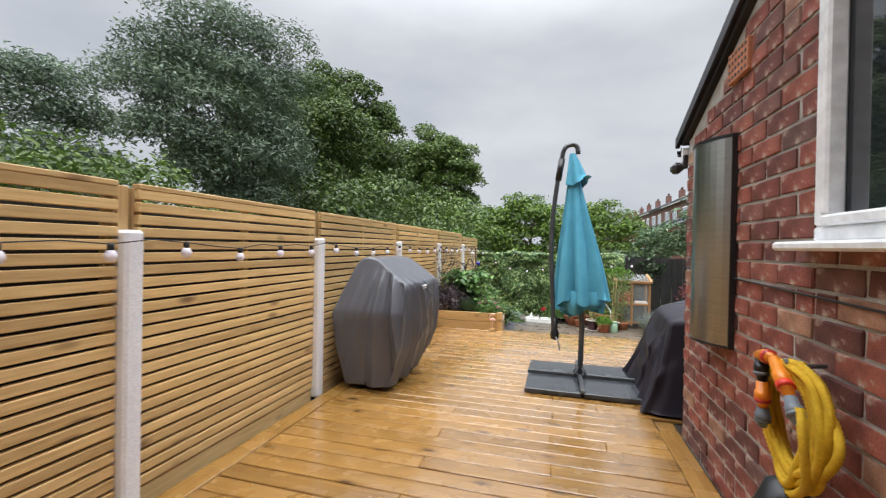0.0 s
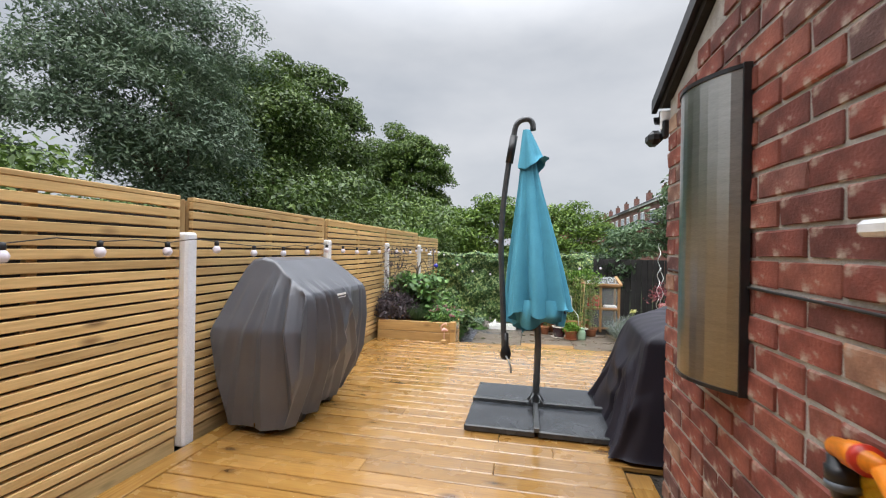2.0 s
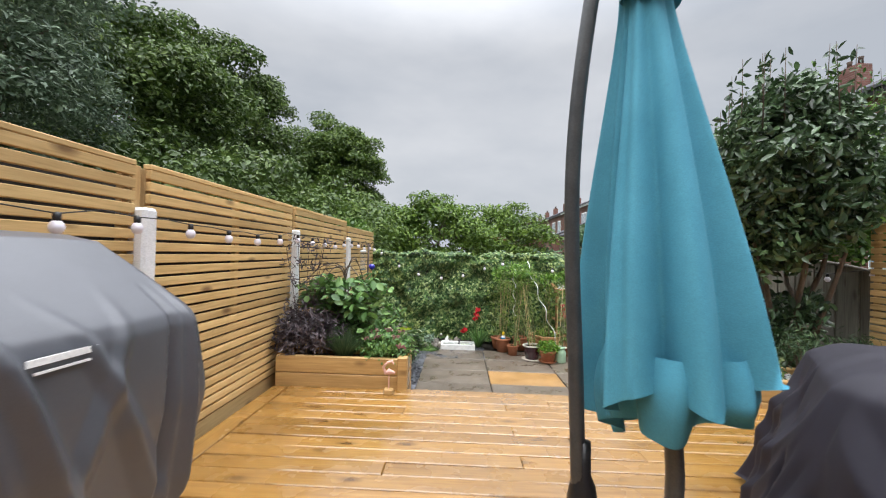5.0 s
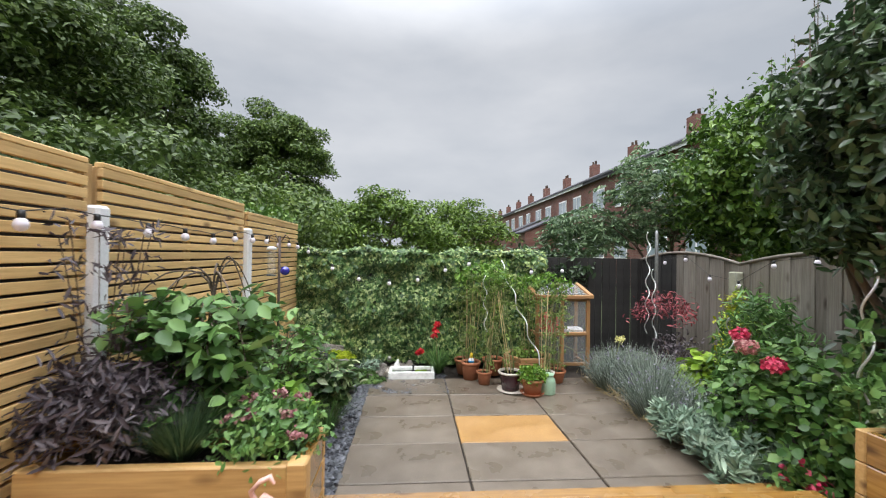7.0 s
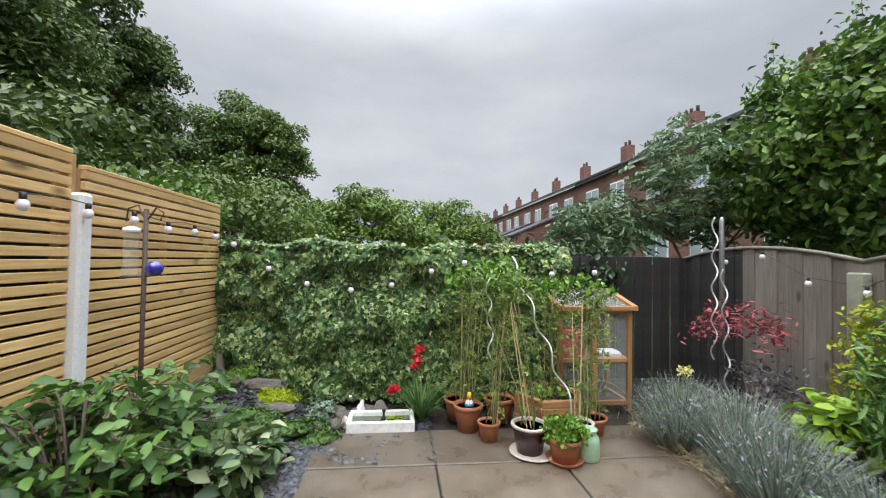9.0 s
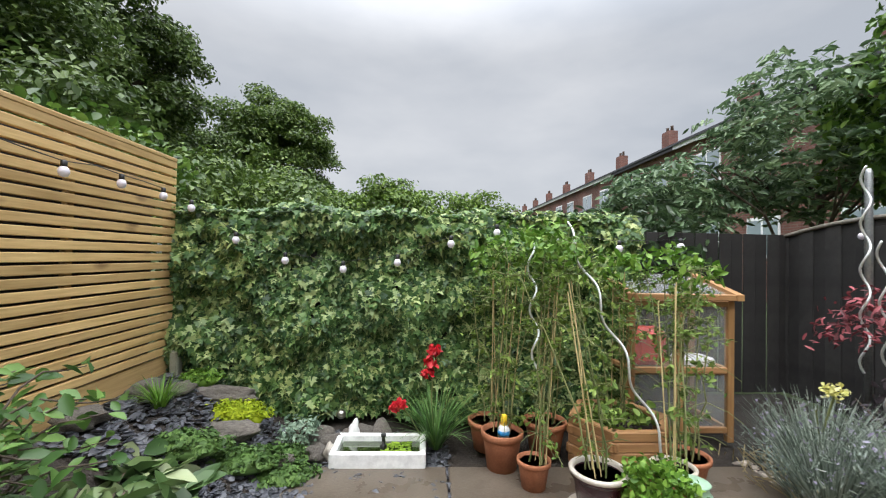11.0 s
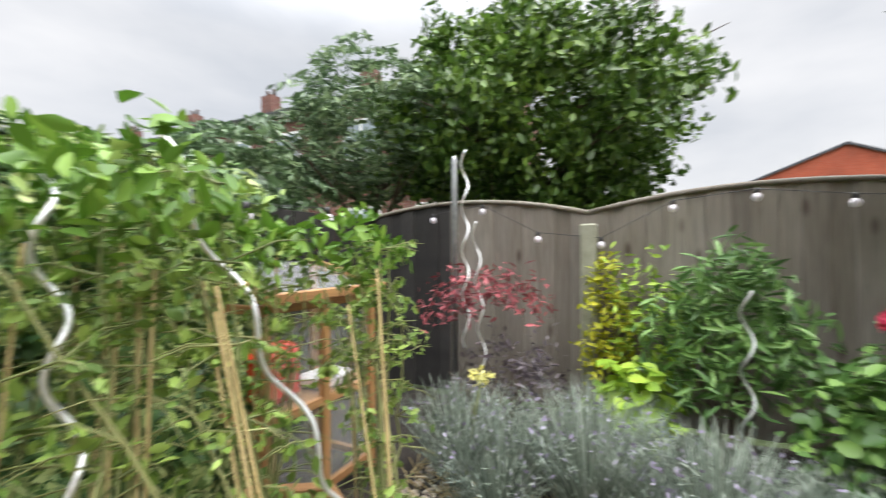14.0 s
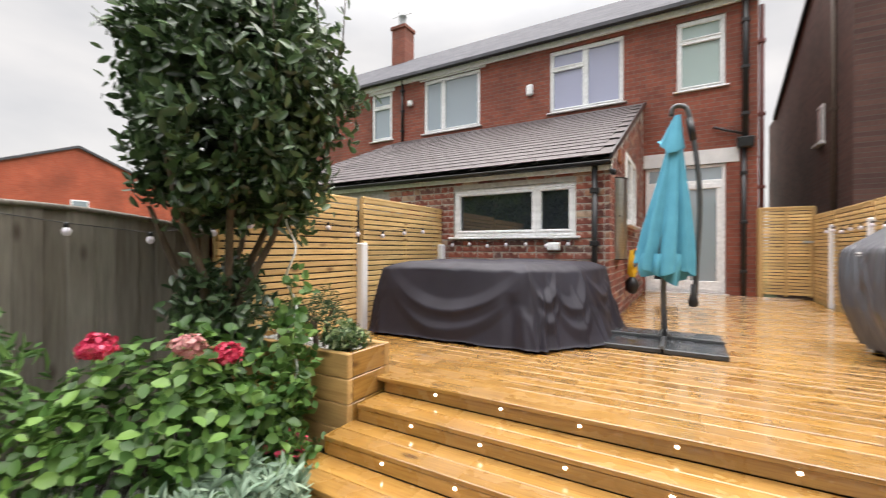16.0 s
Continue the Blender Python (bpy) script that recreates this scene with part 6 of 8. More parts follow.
def fitting(p, q, col):
    p, q = Vector(p), Vector(q)
    f = part("connector", tube("connector", [p, p.lerp(q, 0.35), p.lerp(q, 0.36), p.lerp(q, 0.62), p.lerp(q, 0.63), q], [0.017, 0.019, 0.023, 0.023, 0.019, 0.013], 12), col, hose, "plastic hose connector")
    part("collar", tube("collar", [p.lerp(q, 0.60), p.lerp(q, 0.72)], 0.0245, 12), REDPL if col is ORANGE else GREYPL, f)
    return f


fitting((-0.13, 0.00, 0.195), (-0.14, -0.13, 0.105), ORANGE)
fitting((-0.14, -0.12, 0.112), (-0.145, -0.18, 0.055), GREYPL)
fitting((-0.13, 0.10, 0.185), (-0.13, 0.00, 0.198), ORANGE)
fitting((-0.125, 0.10, 0.19), (-0.125, 0.085, 0.09), BLACK)
fitting((-0.125, 0.085, 0.10), (-0.12, 0.09, 0.0), ORANGE)
fitting((-0.12, 0.09, 0.01), (-0.115, 0.10, -0.06), GREYPL)
part("tail", tube("tail", [(-0.14, -0.17, 0.10), (-0.145, -0.20, 0.02), (-0.13, -0.19, -0.10), (-0.10, -0.12, -0.16)], 0.012, 9), HOSE, hose)
bag = tagged(part("hose_bag", ball("hose_bag", 0.10, 1.25, 0.25, 3), BLACK), "crumpled black bag hanging below the hose", "bag")
bag.matrix_world = pose(WALL_X - 0.09, 2.96, 0.34)

# socket on the kitchen wall
so = holder("outdoor_socket", "white weatherproof double socket under the kitchen window", "socket", (1.76, KITCHEN_Y + 0.03, 0.90))
part("case", box_mesh("case", 0.16, 0.07, 0.10, 0.012), UPVC, so)
for x in (-0.04, 0.04):
    part("flap", box_mesh("flap", 0.065, 0.02, 0.08, 0.006, (x, 0.04, -0.005)), UPVC, so)
for x, s, col in ((2.35, 0.06, L_GRASS), (2.62, 0.05, L_GRASS), (2.2, 0.05, L_LIME)):
    hb = holder("herb_pot", "potted herb on the kitchen window sill", "plant pot", (x, KITCHEN_Y - 0.22, 1.09), "herbs on the kitchen sill")
    part("pot", lathe("pot", [(0.035, 0), (0.045, 0.08), (0.048, 0.085)], 14), WHITEPOST, hb)
    p, o = clumps((0, 0, 0.14), (s, s, s), 40, 5, 0.012)
    part("foliage", leaf_mesh("leaves", p, 0.035, 0.6), col, hb)


# ---------------------------------------------------------------- planters
def sleeper_box(label, x0, x1, y0, y1, z0, z1, courses):
    th = holder("planter", label, "planter")
    h = (z1 - z0) / courses
    t = 0.05
    for k in range(courses):
        a, c = z0 + k * h + 0.002, z0 + (k + 1) * h - 0.002
        span("side_board", x0, x1, y0, y0 + t, a, c, SLEEPER, th, bevel=0.006)
        span("side_board", x0, x1, y1 - t, y1, a, c, SLEEPER, th, bevel=0.006)
        span("end_board", x0 + 0.002, x0 + t, y0 + t, y1 - t, a, c, DECK_Y, th, bevel=0.006)
        span("end_board", x1 - t, x1 - 0.002, y0 + t, y1 - t, a, c, DECK_Y, th, bevel=0.006)
    span("soil", x0 + t, x1 - t, y0 + t, y1 - t, z0 + 0.02, z1 - 0.05, SOIL, th, "dark potting soil")
    return th


pl = sleeper_box("long golden sleeper planter full of shrubs", -1.50, -0.46, 7.345, 7.70, PAV, 0.24, 5)
span("corner_post", -0.53, -0.455, 7.325, 7.40, PAV, 0.255, SLEEPER, pl, bevel=0.006)
pr = sleeper_box("square golden sleeper planter topped with white gravel", 2.15, 3.30, 7.24, 7.66, PAV, 0.21, 4)
gr = random.Random(2)
peb = ball("pebble", 0.014, 0.7, 0.2, 1, 1)


def pebbles(name, n, place, size, mat, parent=None, flat=0.6):
    verts, faces = [], []
    for _ in range(n):
        x, y, z = place()
        s = gr.uniform(0.6, 1.5) * size
        m = pose(x, y, z, gr.uniform(-30, 30), gr.uniform(-30, 30), gr.uniform(0, 360)) @ Matrix.Diagonal((s * gr.uniform(0.8, 1.6), s, s * flat, 1))
        o = len(verts)
        verts += [m @ (v.co / 0.014) for v in peb.vertices]
        faces += [tuple(i + o for i in f.vertices) for f in peb.polygons]
    return mesh_of(name, verts, faces, False)


part("gravel", pebbles("gravel", 420, lambda: (gr.uniform(2.21, 3.24), gr.uniform(7.30, 7.60), 0.163), 0.013, WHITEGRAVEL), WHITEGRAVEL, pr, "white gravel")

# flamingo ornament
fg = holder("flamingo_ornament", "small pale pink flamingo ornament on a block", "ornament", (-0.58, 7.25, 0))
part("block", box_mesh("block", 0.07, 0.06, 0.04, 0.006, (0, 0, 0.02)), SLEEPER, fg)
part("figure", tubes("figure", [([(0, 0, 0.04), (0.0, 0, 0.14)], 0.005), ([(-0.035, 0, 0.15), (0.0, 0, 0.17), (0.045, 0, 0.16)], [0.006, 0.024, 0.008]), ([(-0.03, 0, 0.165), (-0.045, 0, 0.20), (-0.015, 0, 0.235), (0.02, 0, 0.25), (0.035, 0, 0.225)], [0.012, 0.010, 0.009, 0.011, 0.005])], 8), PINK, fg)


# ---------------------------------------------------------------- strings of lights
bulb_me = lathe("bulb", [(0.004, -0.075), (0.016, -0.07), (0.023, -0.055), (0.0235, -0.045), (0.018, -0.032), (0.012, -0.026)], 14)
cap_me = lathe("socket", [(0.012, -0.028), (0.0135, -0.02), (0.0135, 0.0), (0.005, 0.006)], 10)


def light_string(label, bulbs, cable, thick=0.0028):
    """A cable with hanging bulbs: each bulb with its black socket is a part."""
    th = holder("string_lights", label, "string lights")
    part("cable", tube("cable", cable, thick, 5), CABLE, th)
    for p in bulbs:
        b = part("bulb", bulb_me, BULB, th, "frosted white bulb", p)
        part("socket", cap_me, BLACK, b)
    return th


cab_pts, bl_pts = [], []
yb = 1.2
while yb < 11.1:
    near = min(abs(yb - p) for p in POSTS_Y)
    z = 1.20 - 0.035 * min(near, 0.86) / 0.86 + 0.008 * math.sin(yb * 9)
    cab_pts.append((FENCE_X + 0.055, yb - 0.18, z + 0.012))
    cab_pts.append((FENCE_X + 0.055, yb, z))
    bl_pts.append((FENCE_X + 0.055, yb, z))
    yb += 0.362
light_string("black cable of frosted bulbs strung along the slatted fence", bl_pts, cab_pts)
hed = [(-1.40, 11.12, 1.10), (-1.09, 11.10, 0.89), (-0.75, 11.07, 0.76), (-0.36, 11.04, 0.71), (0.0, 11.02, 0.76), (0.35, 10.96, 0.89), (0.65, 10.96, 0.97), (1.05, 10.9, 0.92), (1.45, 10.92, 0.88), (1.85, 10.9, 0.90)]
light_string("black cable of frosted bulbs hung across the ivy hedge", hed, hed, 0.0015)
rf = [(3.42, 11.2 - 0.43 * k, 1.02 + 0.05 * math.sin(k * 1.6) - (0.17 if k in (2, 3) else 0.0)) for k in range(9)]
light_string("black cable of frosted bulbs along the grey fence", rf, [(3.05, 10.86, 1.33)] + rf)
rs = [(3.36, 7.5 - 0.42 * k, 1.10 + 0.04 * math.sin(k * 1.3)) for k in range(7)]
light_string("black cable of frosted bulbs on the slatted fence by the seating", rs, rs)
ks = [(3.2 - 0.27 * k, KITCHEN_Y + 0.04, 0.97 + 0.015 * math.sin(k * 2.2)) for k in range(7)]
light_string("black cable of frosted bulbs under the kitchen window", ks, ks)

# ---------------------------------------------------------------- ivy hedge
def ivy_leaves(name, c, size, out):
    """Ivy: each leaf a five-pointed blade, facing outwards, tip hanging."""
    n = len(c)
    size = size * rng.uniform(0.55, 1.35, n)
    nor = out + 0.75 * unit(n) + np.array((0, 0, 0.35))
    nor /= np.linalg.norm(nor, axis=1, keepdims=True)
    d = np.tile(np.array((0, 0, -1.0)), (n, 1)) + 0.55 * unit(n)
    d -= nor * np.sum(d * nor, axis=1, keepdims=True)
    d /= np.linalg.norm(d, axis=1, keepdims=True)
    s = np.cross(nor, d)
    shape = [(-0.35, 0.0), (-0.28, 0.38), (-0.05, 0.20), (0.08, 0.46), (0.18, 0.17), (0.62, 0.0), (0.18, -0.17), (0.08, -0.46), (-0.05, -0.20), (-0.28, -0.38)]
    m = len(shape)
    v = np.zeros((n, m, 3))
    for k, (a, b) in enumerate(shape):
        v[:, k] = c + d * (size * a)[:, None] + s * (size * b)[:, None] + nor * (size * (0.12 * abs(b) - 0.10 * max(a, 0)))[:, None]
    me = bpy.data.meshes.new(name)
    me.vertices.add(n * m)
    me.vertices.foreach_set("co", v.reshape(-1).astype(np.float32))
    tris = np.array([(0, 1, 2), (0, 2, 8), (0, 8, 9), (2, 3, 4), (2, 4, 8), (4, 6, 8), (4, 5, 6), (6, 7, 8)])
    f = (np.arange(n)[:, None, None] * m + tris[None]).reshape(-1)
    me.loops.add(len(f))
    me.loops.foreach_set("vertex_index", f.astype(np.int32))
    me.polygons.add(len(f) // 3)
    me.polygons.foreach_set("loop_start", np.arange(0, len(f), 3, dtype=np.int32))
    me.polygons.foreach_set("loop_total", np.full(len(f) // 3, 3, np.int32))
    me.update(calc_edges=True)
    return me


HX0, HX1, HY = -1.62, 1.75, 11.21
HTOP = 1.05
hedge = holder("ivy_hedge", "dense variegated ivy grown over a back fence", "hedge")
hv, hf = [], []
nx, nz = 60, 30


def hedge_y(x, z):
    return HY + 0.12 * noise.noise(Vector((x * 1.7, z * 1.9, 2.0))) + 0.13 * noise.noise(Vector((x * 4.2, z * 3.6, 7.0))) + 0.05 * noise.noise(Vector((x * 11, z * 9, 5.0))) + 0.10 * max(0, z - 0.8) ** 2 * 6


# Solid dark box behind the leaves; its colour gives the hedge's inner shade.
part("twig_mass", box_mesh("twigs", HX1 - HX0, 0.26, HTOP - PAV - 0.1, 0.05, ((HX0 + HX1) / 2, HY + 0.26, (HTOP + PAV) / 2 - 0.03)), DARKWOOD, hedge, "dark filler block for the shade inside the hedge")
n_iv = 24000
ix = rng.uniform(HX0, HX1, n_iv)
iz = rng.uniform(PAV + 0.05, HTOP, n_iv)
iy = np.array([hedge_y(a, b) for a, b in zip(ix, iz)]) + np.abs(rng.normal(0, 0.035, n_iv)) - 0.02
iy += np.where(iz > HTOP - 0.08, rng.uniform(0, 0.06, n_iv), 0)
front = np.stack([ix, iy, iz], 1)
n_tp = 4200
tx, ty = rng.uniform(HX0, HX1, n_tp), rng.uniform(HY - 0.02, HY + 0.5, n_tp)
tz = HTOP + np.array([0.11 * noise.noise(Vector((a * 2.2, b * 3, 4.0))) for a, b in zip(tx, ty)]) + rng.normal(0, 0.02, n_tp)
topp = np.stack([tx, ty, tz], 1)
cc = np.concatenate([front, topp])
oo = np.concatenate([np.tile((0, -1.0, 0.15), (n_iv, 1)), np.tile((0, -0.3, 1.0), (n_tp, 1))])
part("foliage", ivy_leaves("leaves", cc, 0.060, oo), L_IVY, hedge, "small cream-edged dark green leaves")
ft = holder("fence_top", "golden-green climber spilling over the fence top", "climber", (-1.95, 11.0, 0))
p, o = clumps((0, 0, 1.42), (0.35, 0.9, 0.16), 90, 14, 0.05)
part("foliage", leaf_mesh("leaves", p, 0.06, 0.7, 0.8), L_PRIVET, ft)
tagged(span("fence_post", -1.535, -1.475, 11.15, 11.215, PAV - 0.05, 0.08, CONCRETE, bevel=0.01), "short buff concrete post at the hedge", "fence post", kind="structure")

# ---------------------------------------------------------------- trees and bushes beyond the grey fence
bush = holder("bush", "large glossy green privet bush beyond the fence", "bush", (5.0, 10.9, -0.5))
part("trunk", limbs((0, 0, 0), (0, 0, 2.3), 0.09, (0, 0, 2.6), (1.2, 1.6, 1.1)), BARK, bush)
p, o = clumps((0, 0, 2.65), (1.35, 1.75, 1.25), 900, 32, 0.09, 0.5)
part("crown", leaf_mesh("crown", p, 0.092, 0.52, 0.3, o * 0.7), L_PRIVET, bush)
def shoots(th, mat, places, leaves, step, leaf, aspect):
    """Upright new growth on a crown: each shoot is a part, a thin stem ringed with leaves."""
    for x, y, z in places:
        h = leaves * step
        lx, ly = random.uniform(-0.12, 0.12) * h, random.uniform(-0.12, 0.12) * h
        sh = part("shoot", leaf_mesh("shoot", [(x + lx * i / leaves + 0.03 * math.sin(i * 2.1), y + ly * i / leaves + 0.03 * math.cos(i * 2.1), z + step * i) for i in range(leaves)], leaf, aspect, 0.2), mat, th, "upright leafy shoot")
        part("stem", tube("stem", [(x, y, z - 0.2), (x + lx, y + ly, z + h)], [0.006, 0.002], 5), BARK, sh)


sp = []
for k in range(30):
    a, b = random.uniform(-1.0, 1.0), random.uniform(-1.5, 1.5)
    sp.append((a, b, 3.65 + 0.25 * random.random() - 0.25 * (a * a + b * b * 0.4)))
shoots(bush, L_PRIVET, sp, 16, 0.036, 0.072, 0.45)


def pinnate(name, centres, out, length, leaflet, droop=0.5):
    """Compound leaves: on each arching stalk pairs of narrow leaflets and one at the tip."""
    c, d = [], []
    for q, o in zip(centres, out):
        h = Vector((o[0], o[1], 0)) + Vector(rng.normal(size=3)) * 0.5
        h.z = 0.25
        h.normalize()
        sd = h.cross(Vector((0, 0, 1))).normalized()
        ln = length * rng.uniform(0.7, 1.2)
        for i in range(1, 7):
            u = i / 6
            pt = Vector(q) + h * ln * u - Vector((0, 0, droop * ln * u * u))
            for sg in ((-1, 1) if i < 6 else (0,)):
                dd = sd * sg * 0.9 + h * (0.45 if sg else 1.0) - Vector((0, 0, 0.35 + 0.3 * u))
                c.append(tuple(pt + dd * leaflet * 0.5))
                d.append(tuple(dd))
    return leaf_mesh(name, c, leaflet, 0.32, 0.8, long_dir=np.array(d), fold=0.3, jitter=0.2)


lt = holder("tree", "small tree with long drooping compound leaves over the dark fence", "tree", (4.3, 12.4, -0.5))
part("trunk", limbs((0, 0, 0), (0, 0, 1.9), 0.06, (-0.1, 0.1, 2.2), (1.2, 0.9, 0.7), 8), BARK, lt)
pa, oa = clumps((0.1, 0.0, 2.65), (1.05, 1.0, 0.85), 210, 3, 0.10, 0.4)
pb, ob_ = clumps((-1.2, 0.55, 2.02), (0.75, 0.55, 0.36), 110, 3, 0.08, 0.4)
part("crown", pinnate("crown", np.concatenate([pa, pb]), np.concatenate([oa, ob_]), 0.30, 0.105), L_SHRUBDARK, lt)
lt2 = holder("bush", "dark green bush behind the ivy and greenhouse", "bush", (2.3, 12.3, -0.5))
p, o = clumps((0, 0, 1.15), (0.95, 0.4, 0.6), 150, 24, 0.07, 0.5)
part("foliage", leaf_mesh("leaves", p, 0.10, 0.45, 0.4, o * 0.6, 0.4), L_LAUREL, lt2)

# ---------------------------------------------------------------- standard laurel by the slatted fence
lau = holder("tree", "clipped dark glossy laurel tree with several bare stems", "tree", (2.98, 8.0, PAV))
ls = []
lr = random.Random(9)
for k in range(7):
    a = 6.28 * k / 7
    e = Vector((0.42 * math.cos(a) - 0.12, 0.42 * math.sin(a), 1.75 + lr.uniform(-0.2, 0.3)))
    s = Vector((0.07 * math.cos(a), 0.07 * math.sin(a), 0.55 + lr.uniform(0, 0.3)))
    ls.append(([s, s.lerp(e, 0.35) + Vector((lr.uniform(-0.08, 0.08), lr.uniform(-0.08, 0.08), 0.0)), s.lerp(e, 0.7), e], [0.032, 0.026, 0.02, 0.012]))
ls.append(([(0, 0, -0.05), (0.01, 0.0, 0.35), (-0.01, 0.01, 0.75)], [0.10, 0.085, 0.075]))
part("trunk", tubes("trunk", ls, 9), BARK, lau, "brown forked stems")
p, o = clumps((-0.15, -0.05, 2.27), (0.62, 0.60, 0.86), 760, 24, 0.05, 0.5)
part("crown", leaf_mesh("crown", p, 0.080, 0.42, 0.35, o * 0.8, 0.35), L_LAUREL, lau)
p, o = clumps((-0.05, 0.0, 0.92), (0.26, 0.26, 0.36), 70, 14, 0.05)
part("lower_foliage", leaf_mesh("lower_leaves", p, 0.08, 0.42, 0.3, o * 0.6, 0.4), L_LAUREL, lau)
sp = []
for k in range(14):
    a, b = random.uniform(-0.70, 0.25), random.uniform(-0.5, 0.4)
    sp.append((a, b, 2.98 - 0.45 * ((a + 0.15) ** 2 + b * b)))
sp += [(-0.62, -0.15, 2.62), (-0.55, 0.12, 2.75), (-0.66, 0.05, 2.5)]
shoots(lau, L_LAUREL, sp, 11, 0.036, 0.085, 0.36)

# ---------------------------------------------------------------- right-hand bed
hyd = shrub("hydrangea", "leafy hydrangea bush with bright pink flower heads", (2.62, 8.45, PAV), (0.52, 0.60, 0.44), 0.068, L_HYD, 440, 8, 0.05, "hydrangea", 0.75, 0.9)
for (x, y, z), m in (((2.50, 8.80, 0.45), P_PINK), ((2.32, 8.52, 0.42), P_PALE), ((2.34, 8.32, 0.34), P_PINK)):
    p, o = clumps((x - 2.62, y - 8.45, z - PAV), (0.068, 0.068, 0.045), 90, 3, 0.006, 0.8)
    part("flower_head", leaf_mesh("flower_head", p, 0.024, 0.9, 0.4, o * 1.5), m, hyd, "mophead flower")
wee = holder("climbing_plant", "climbing bean plant on a white spiral stake", "plant", (2.42, 7.86, PAV))
part("stem", tubes("stems", [([(0.01 * math.sin(i), 0.01 * math.cos(i * 2), 0.12 * i) for i in range(10)], 0.006)]), L_STEM, wee)
p, o = clumps((0, 0, 0.62), (0.13, 0.13, 0.52), 80, 6, 0.03, 0.3)
part("foliage", leaf_mesh("leaves", p, 0.062, 0.8, 0.6), L_HYDL, wee)
pf = holder("flowering_shrub", "low magenta flowering plant beside the steps", "plant", (2.34, 7.98, PAV))
p, o = clumps((0, 0, 0.13), (0.22, 0.20, 0.17), 90, 7, 0.03)
part("foliage", leaf_mesh("leaves", p, 0.05, 0.6, 0.6), L_HYD, pf)
p, o = clumps((-0.07, 0.04, 0.20), (0.14, 0.12, 0.08), 16, 4, 0.012)
part("blossom", leaf_mesh("flowers", p, 0.03, 0.9, 0.6), P_PINK, pf)
for (x, y), (rx, ry, rz) in (((2.32, 7.50, ), (0.12, 0.12, 0.10)), ((2.62, 7.45), (0.22, 0.16, 0.22)), ((3.0, 7.46), (0.2, 0.14, 0.2))):
    big = x > 2.5
    shrub("shrub", "feathery green shrub in the sleeper planter" if big else "small golden shrub in the sleeper planter", (x, y, 0.165), (rx, ry, rz), 0.045, L_ROSEMARY if big else L_SHRUB, 90, 12, 0.03, "shrub", 0.18 if big else 0.4, 0.3)


def rosettes(name, label, base, heads, size, mat, category):
    """A plant of upright stems, each ringed with narrow leaves."""
    th = holder(name, label, category, base)
    st, c, d = [], [], []
    for hx, hy, hz in heads:
        st.append(([(hx * 0.3, hy * 0.3, 0.0), (hx * 0.8, hy * 0.8, hz * 0.5), (hx, hy, hz)], [0.006, 0.006, 0.004]))
        for i in range(46):
            a = i * 2.4
            u = i / 46
            r = size * (1.0 - 0.45 * u)
            dr = Vector((math.cos(a), math.sin(a), 0.1 + 0.9 * u))
            c.append((hx + dr.x * r * 0.5, hy + dr.y * r * 0.5, hz - size * 1.2 + size * 1.4 * u + dr.z * 0.01))
            d.append(tuple(dr))
    part("stem", tubes("stems", st), L_STEM, th)
    part("foliage", leaf_mesh("leaves", c, size * 0.9, 0.24, 0.3, long_dir=np.array(d)), mat, th)
    return th


eh = [(random.uniform(-0.22, 0.22), random.uniform(-0.26, 0.52), random.uniform(0.15, 0.32)) for _ in range(56)]
rosettes("euphorbia", "silvery blue-green euphorbia along the paving edge", (2.14, 8.45, PAV), eh, 0.105, L_EUPH, "plant")


def lavender(base, rx, ry, h, n, label):
    th = holder("lavender", label, "lavender", base)
    a = rng.uniform(0, 2 * np.pi, n)
    r = np.sqrt(rng.random(n))
    roots = np.stack([np.cos(a) * r * rx * 0.5, np.sin(a) * r * ry * 0.5, np.zeros(n)], 1)
    dirs = np.stack([np.cos(a) * r * 0.75 * rx / h, np.sin(a) * r * 0.75 * ry / h, np.ones(n) * 0.9], 1)
    dirs /= np.linalg.norm(dirs, axis=1, keepdims=True)
    part("stem", blade_mesh("stems", roots, dirs, h, 0.009, 0.35, 4), L_LAV, th)
    k = int(n * 1.8)
    i = rng.integers(0, n, k)
    u = rng.uniform(0.25, 0.95, k) * h
    p = roots[i] + dirs[i] * u[:, None] + rng.normal(size=(k, 3)) * 0.014
    p[:, 2] -= 0.16 * (u / h) ** 2 * h * np.linalg.norm(dirs[i][:, :2], axis=1)
    p[:, 2] = np.maximum(p[:, 2], 0.01)
    part("foliage", leaf_mesh("leaves", p, 0.038, 0.16, 0.2, long_dir=dirs[i]), L_LAV, th)
    q = p[rng.random(k) < 0.15] + np.array((0, 0, 0.03))
    part("blossom", leaf_mesh("flowers", q, 0.024, 0.5, 0.5), P_LILAC, th, "faded lilac flower spikes")
    return th


for lx, ly, lrx, lry, lh, ln in ((2.30, 8.98, 0.30, 0.26, 0.36, 520), (2.20, 9.42, 0.36, 0.28, 0.45, 650), (2.36, 9.86, 0.34, 0.28, 0.50, 620), (2.18, 10.22, 0.34, 0.26, 0.40, 560), (2.42, 10.52, 0.30, 0.26, 0.44, 460)):
    lavender((lx, ly, PAV), lrx, lry, lh, ln, "silver-green lavender mound spilling over the paving edge")
tw = holder("dry_twigs", "dry brown trimmings under the lavender", "twigs")
lines = []
for _ in range(420):
    x, y = random.uniform(1.96, 2.4), random.uniform(8.7, 10.7)
    a = random.uniform(0, 6.28)
    lines.append(([(x, y, PAV + random.uniform(0.0, 0.05)), (x + 0.09 * math.cos(a), y + 0.09 * math.sin(a), PAV + random.uniform(0.02, 0.12))], 0.0024))
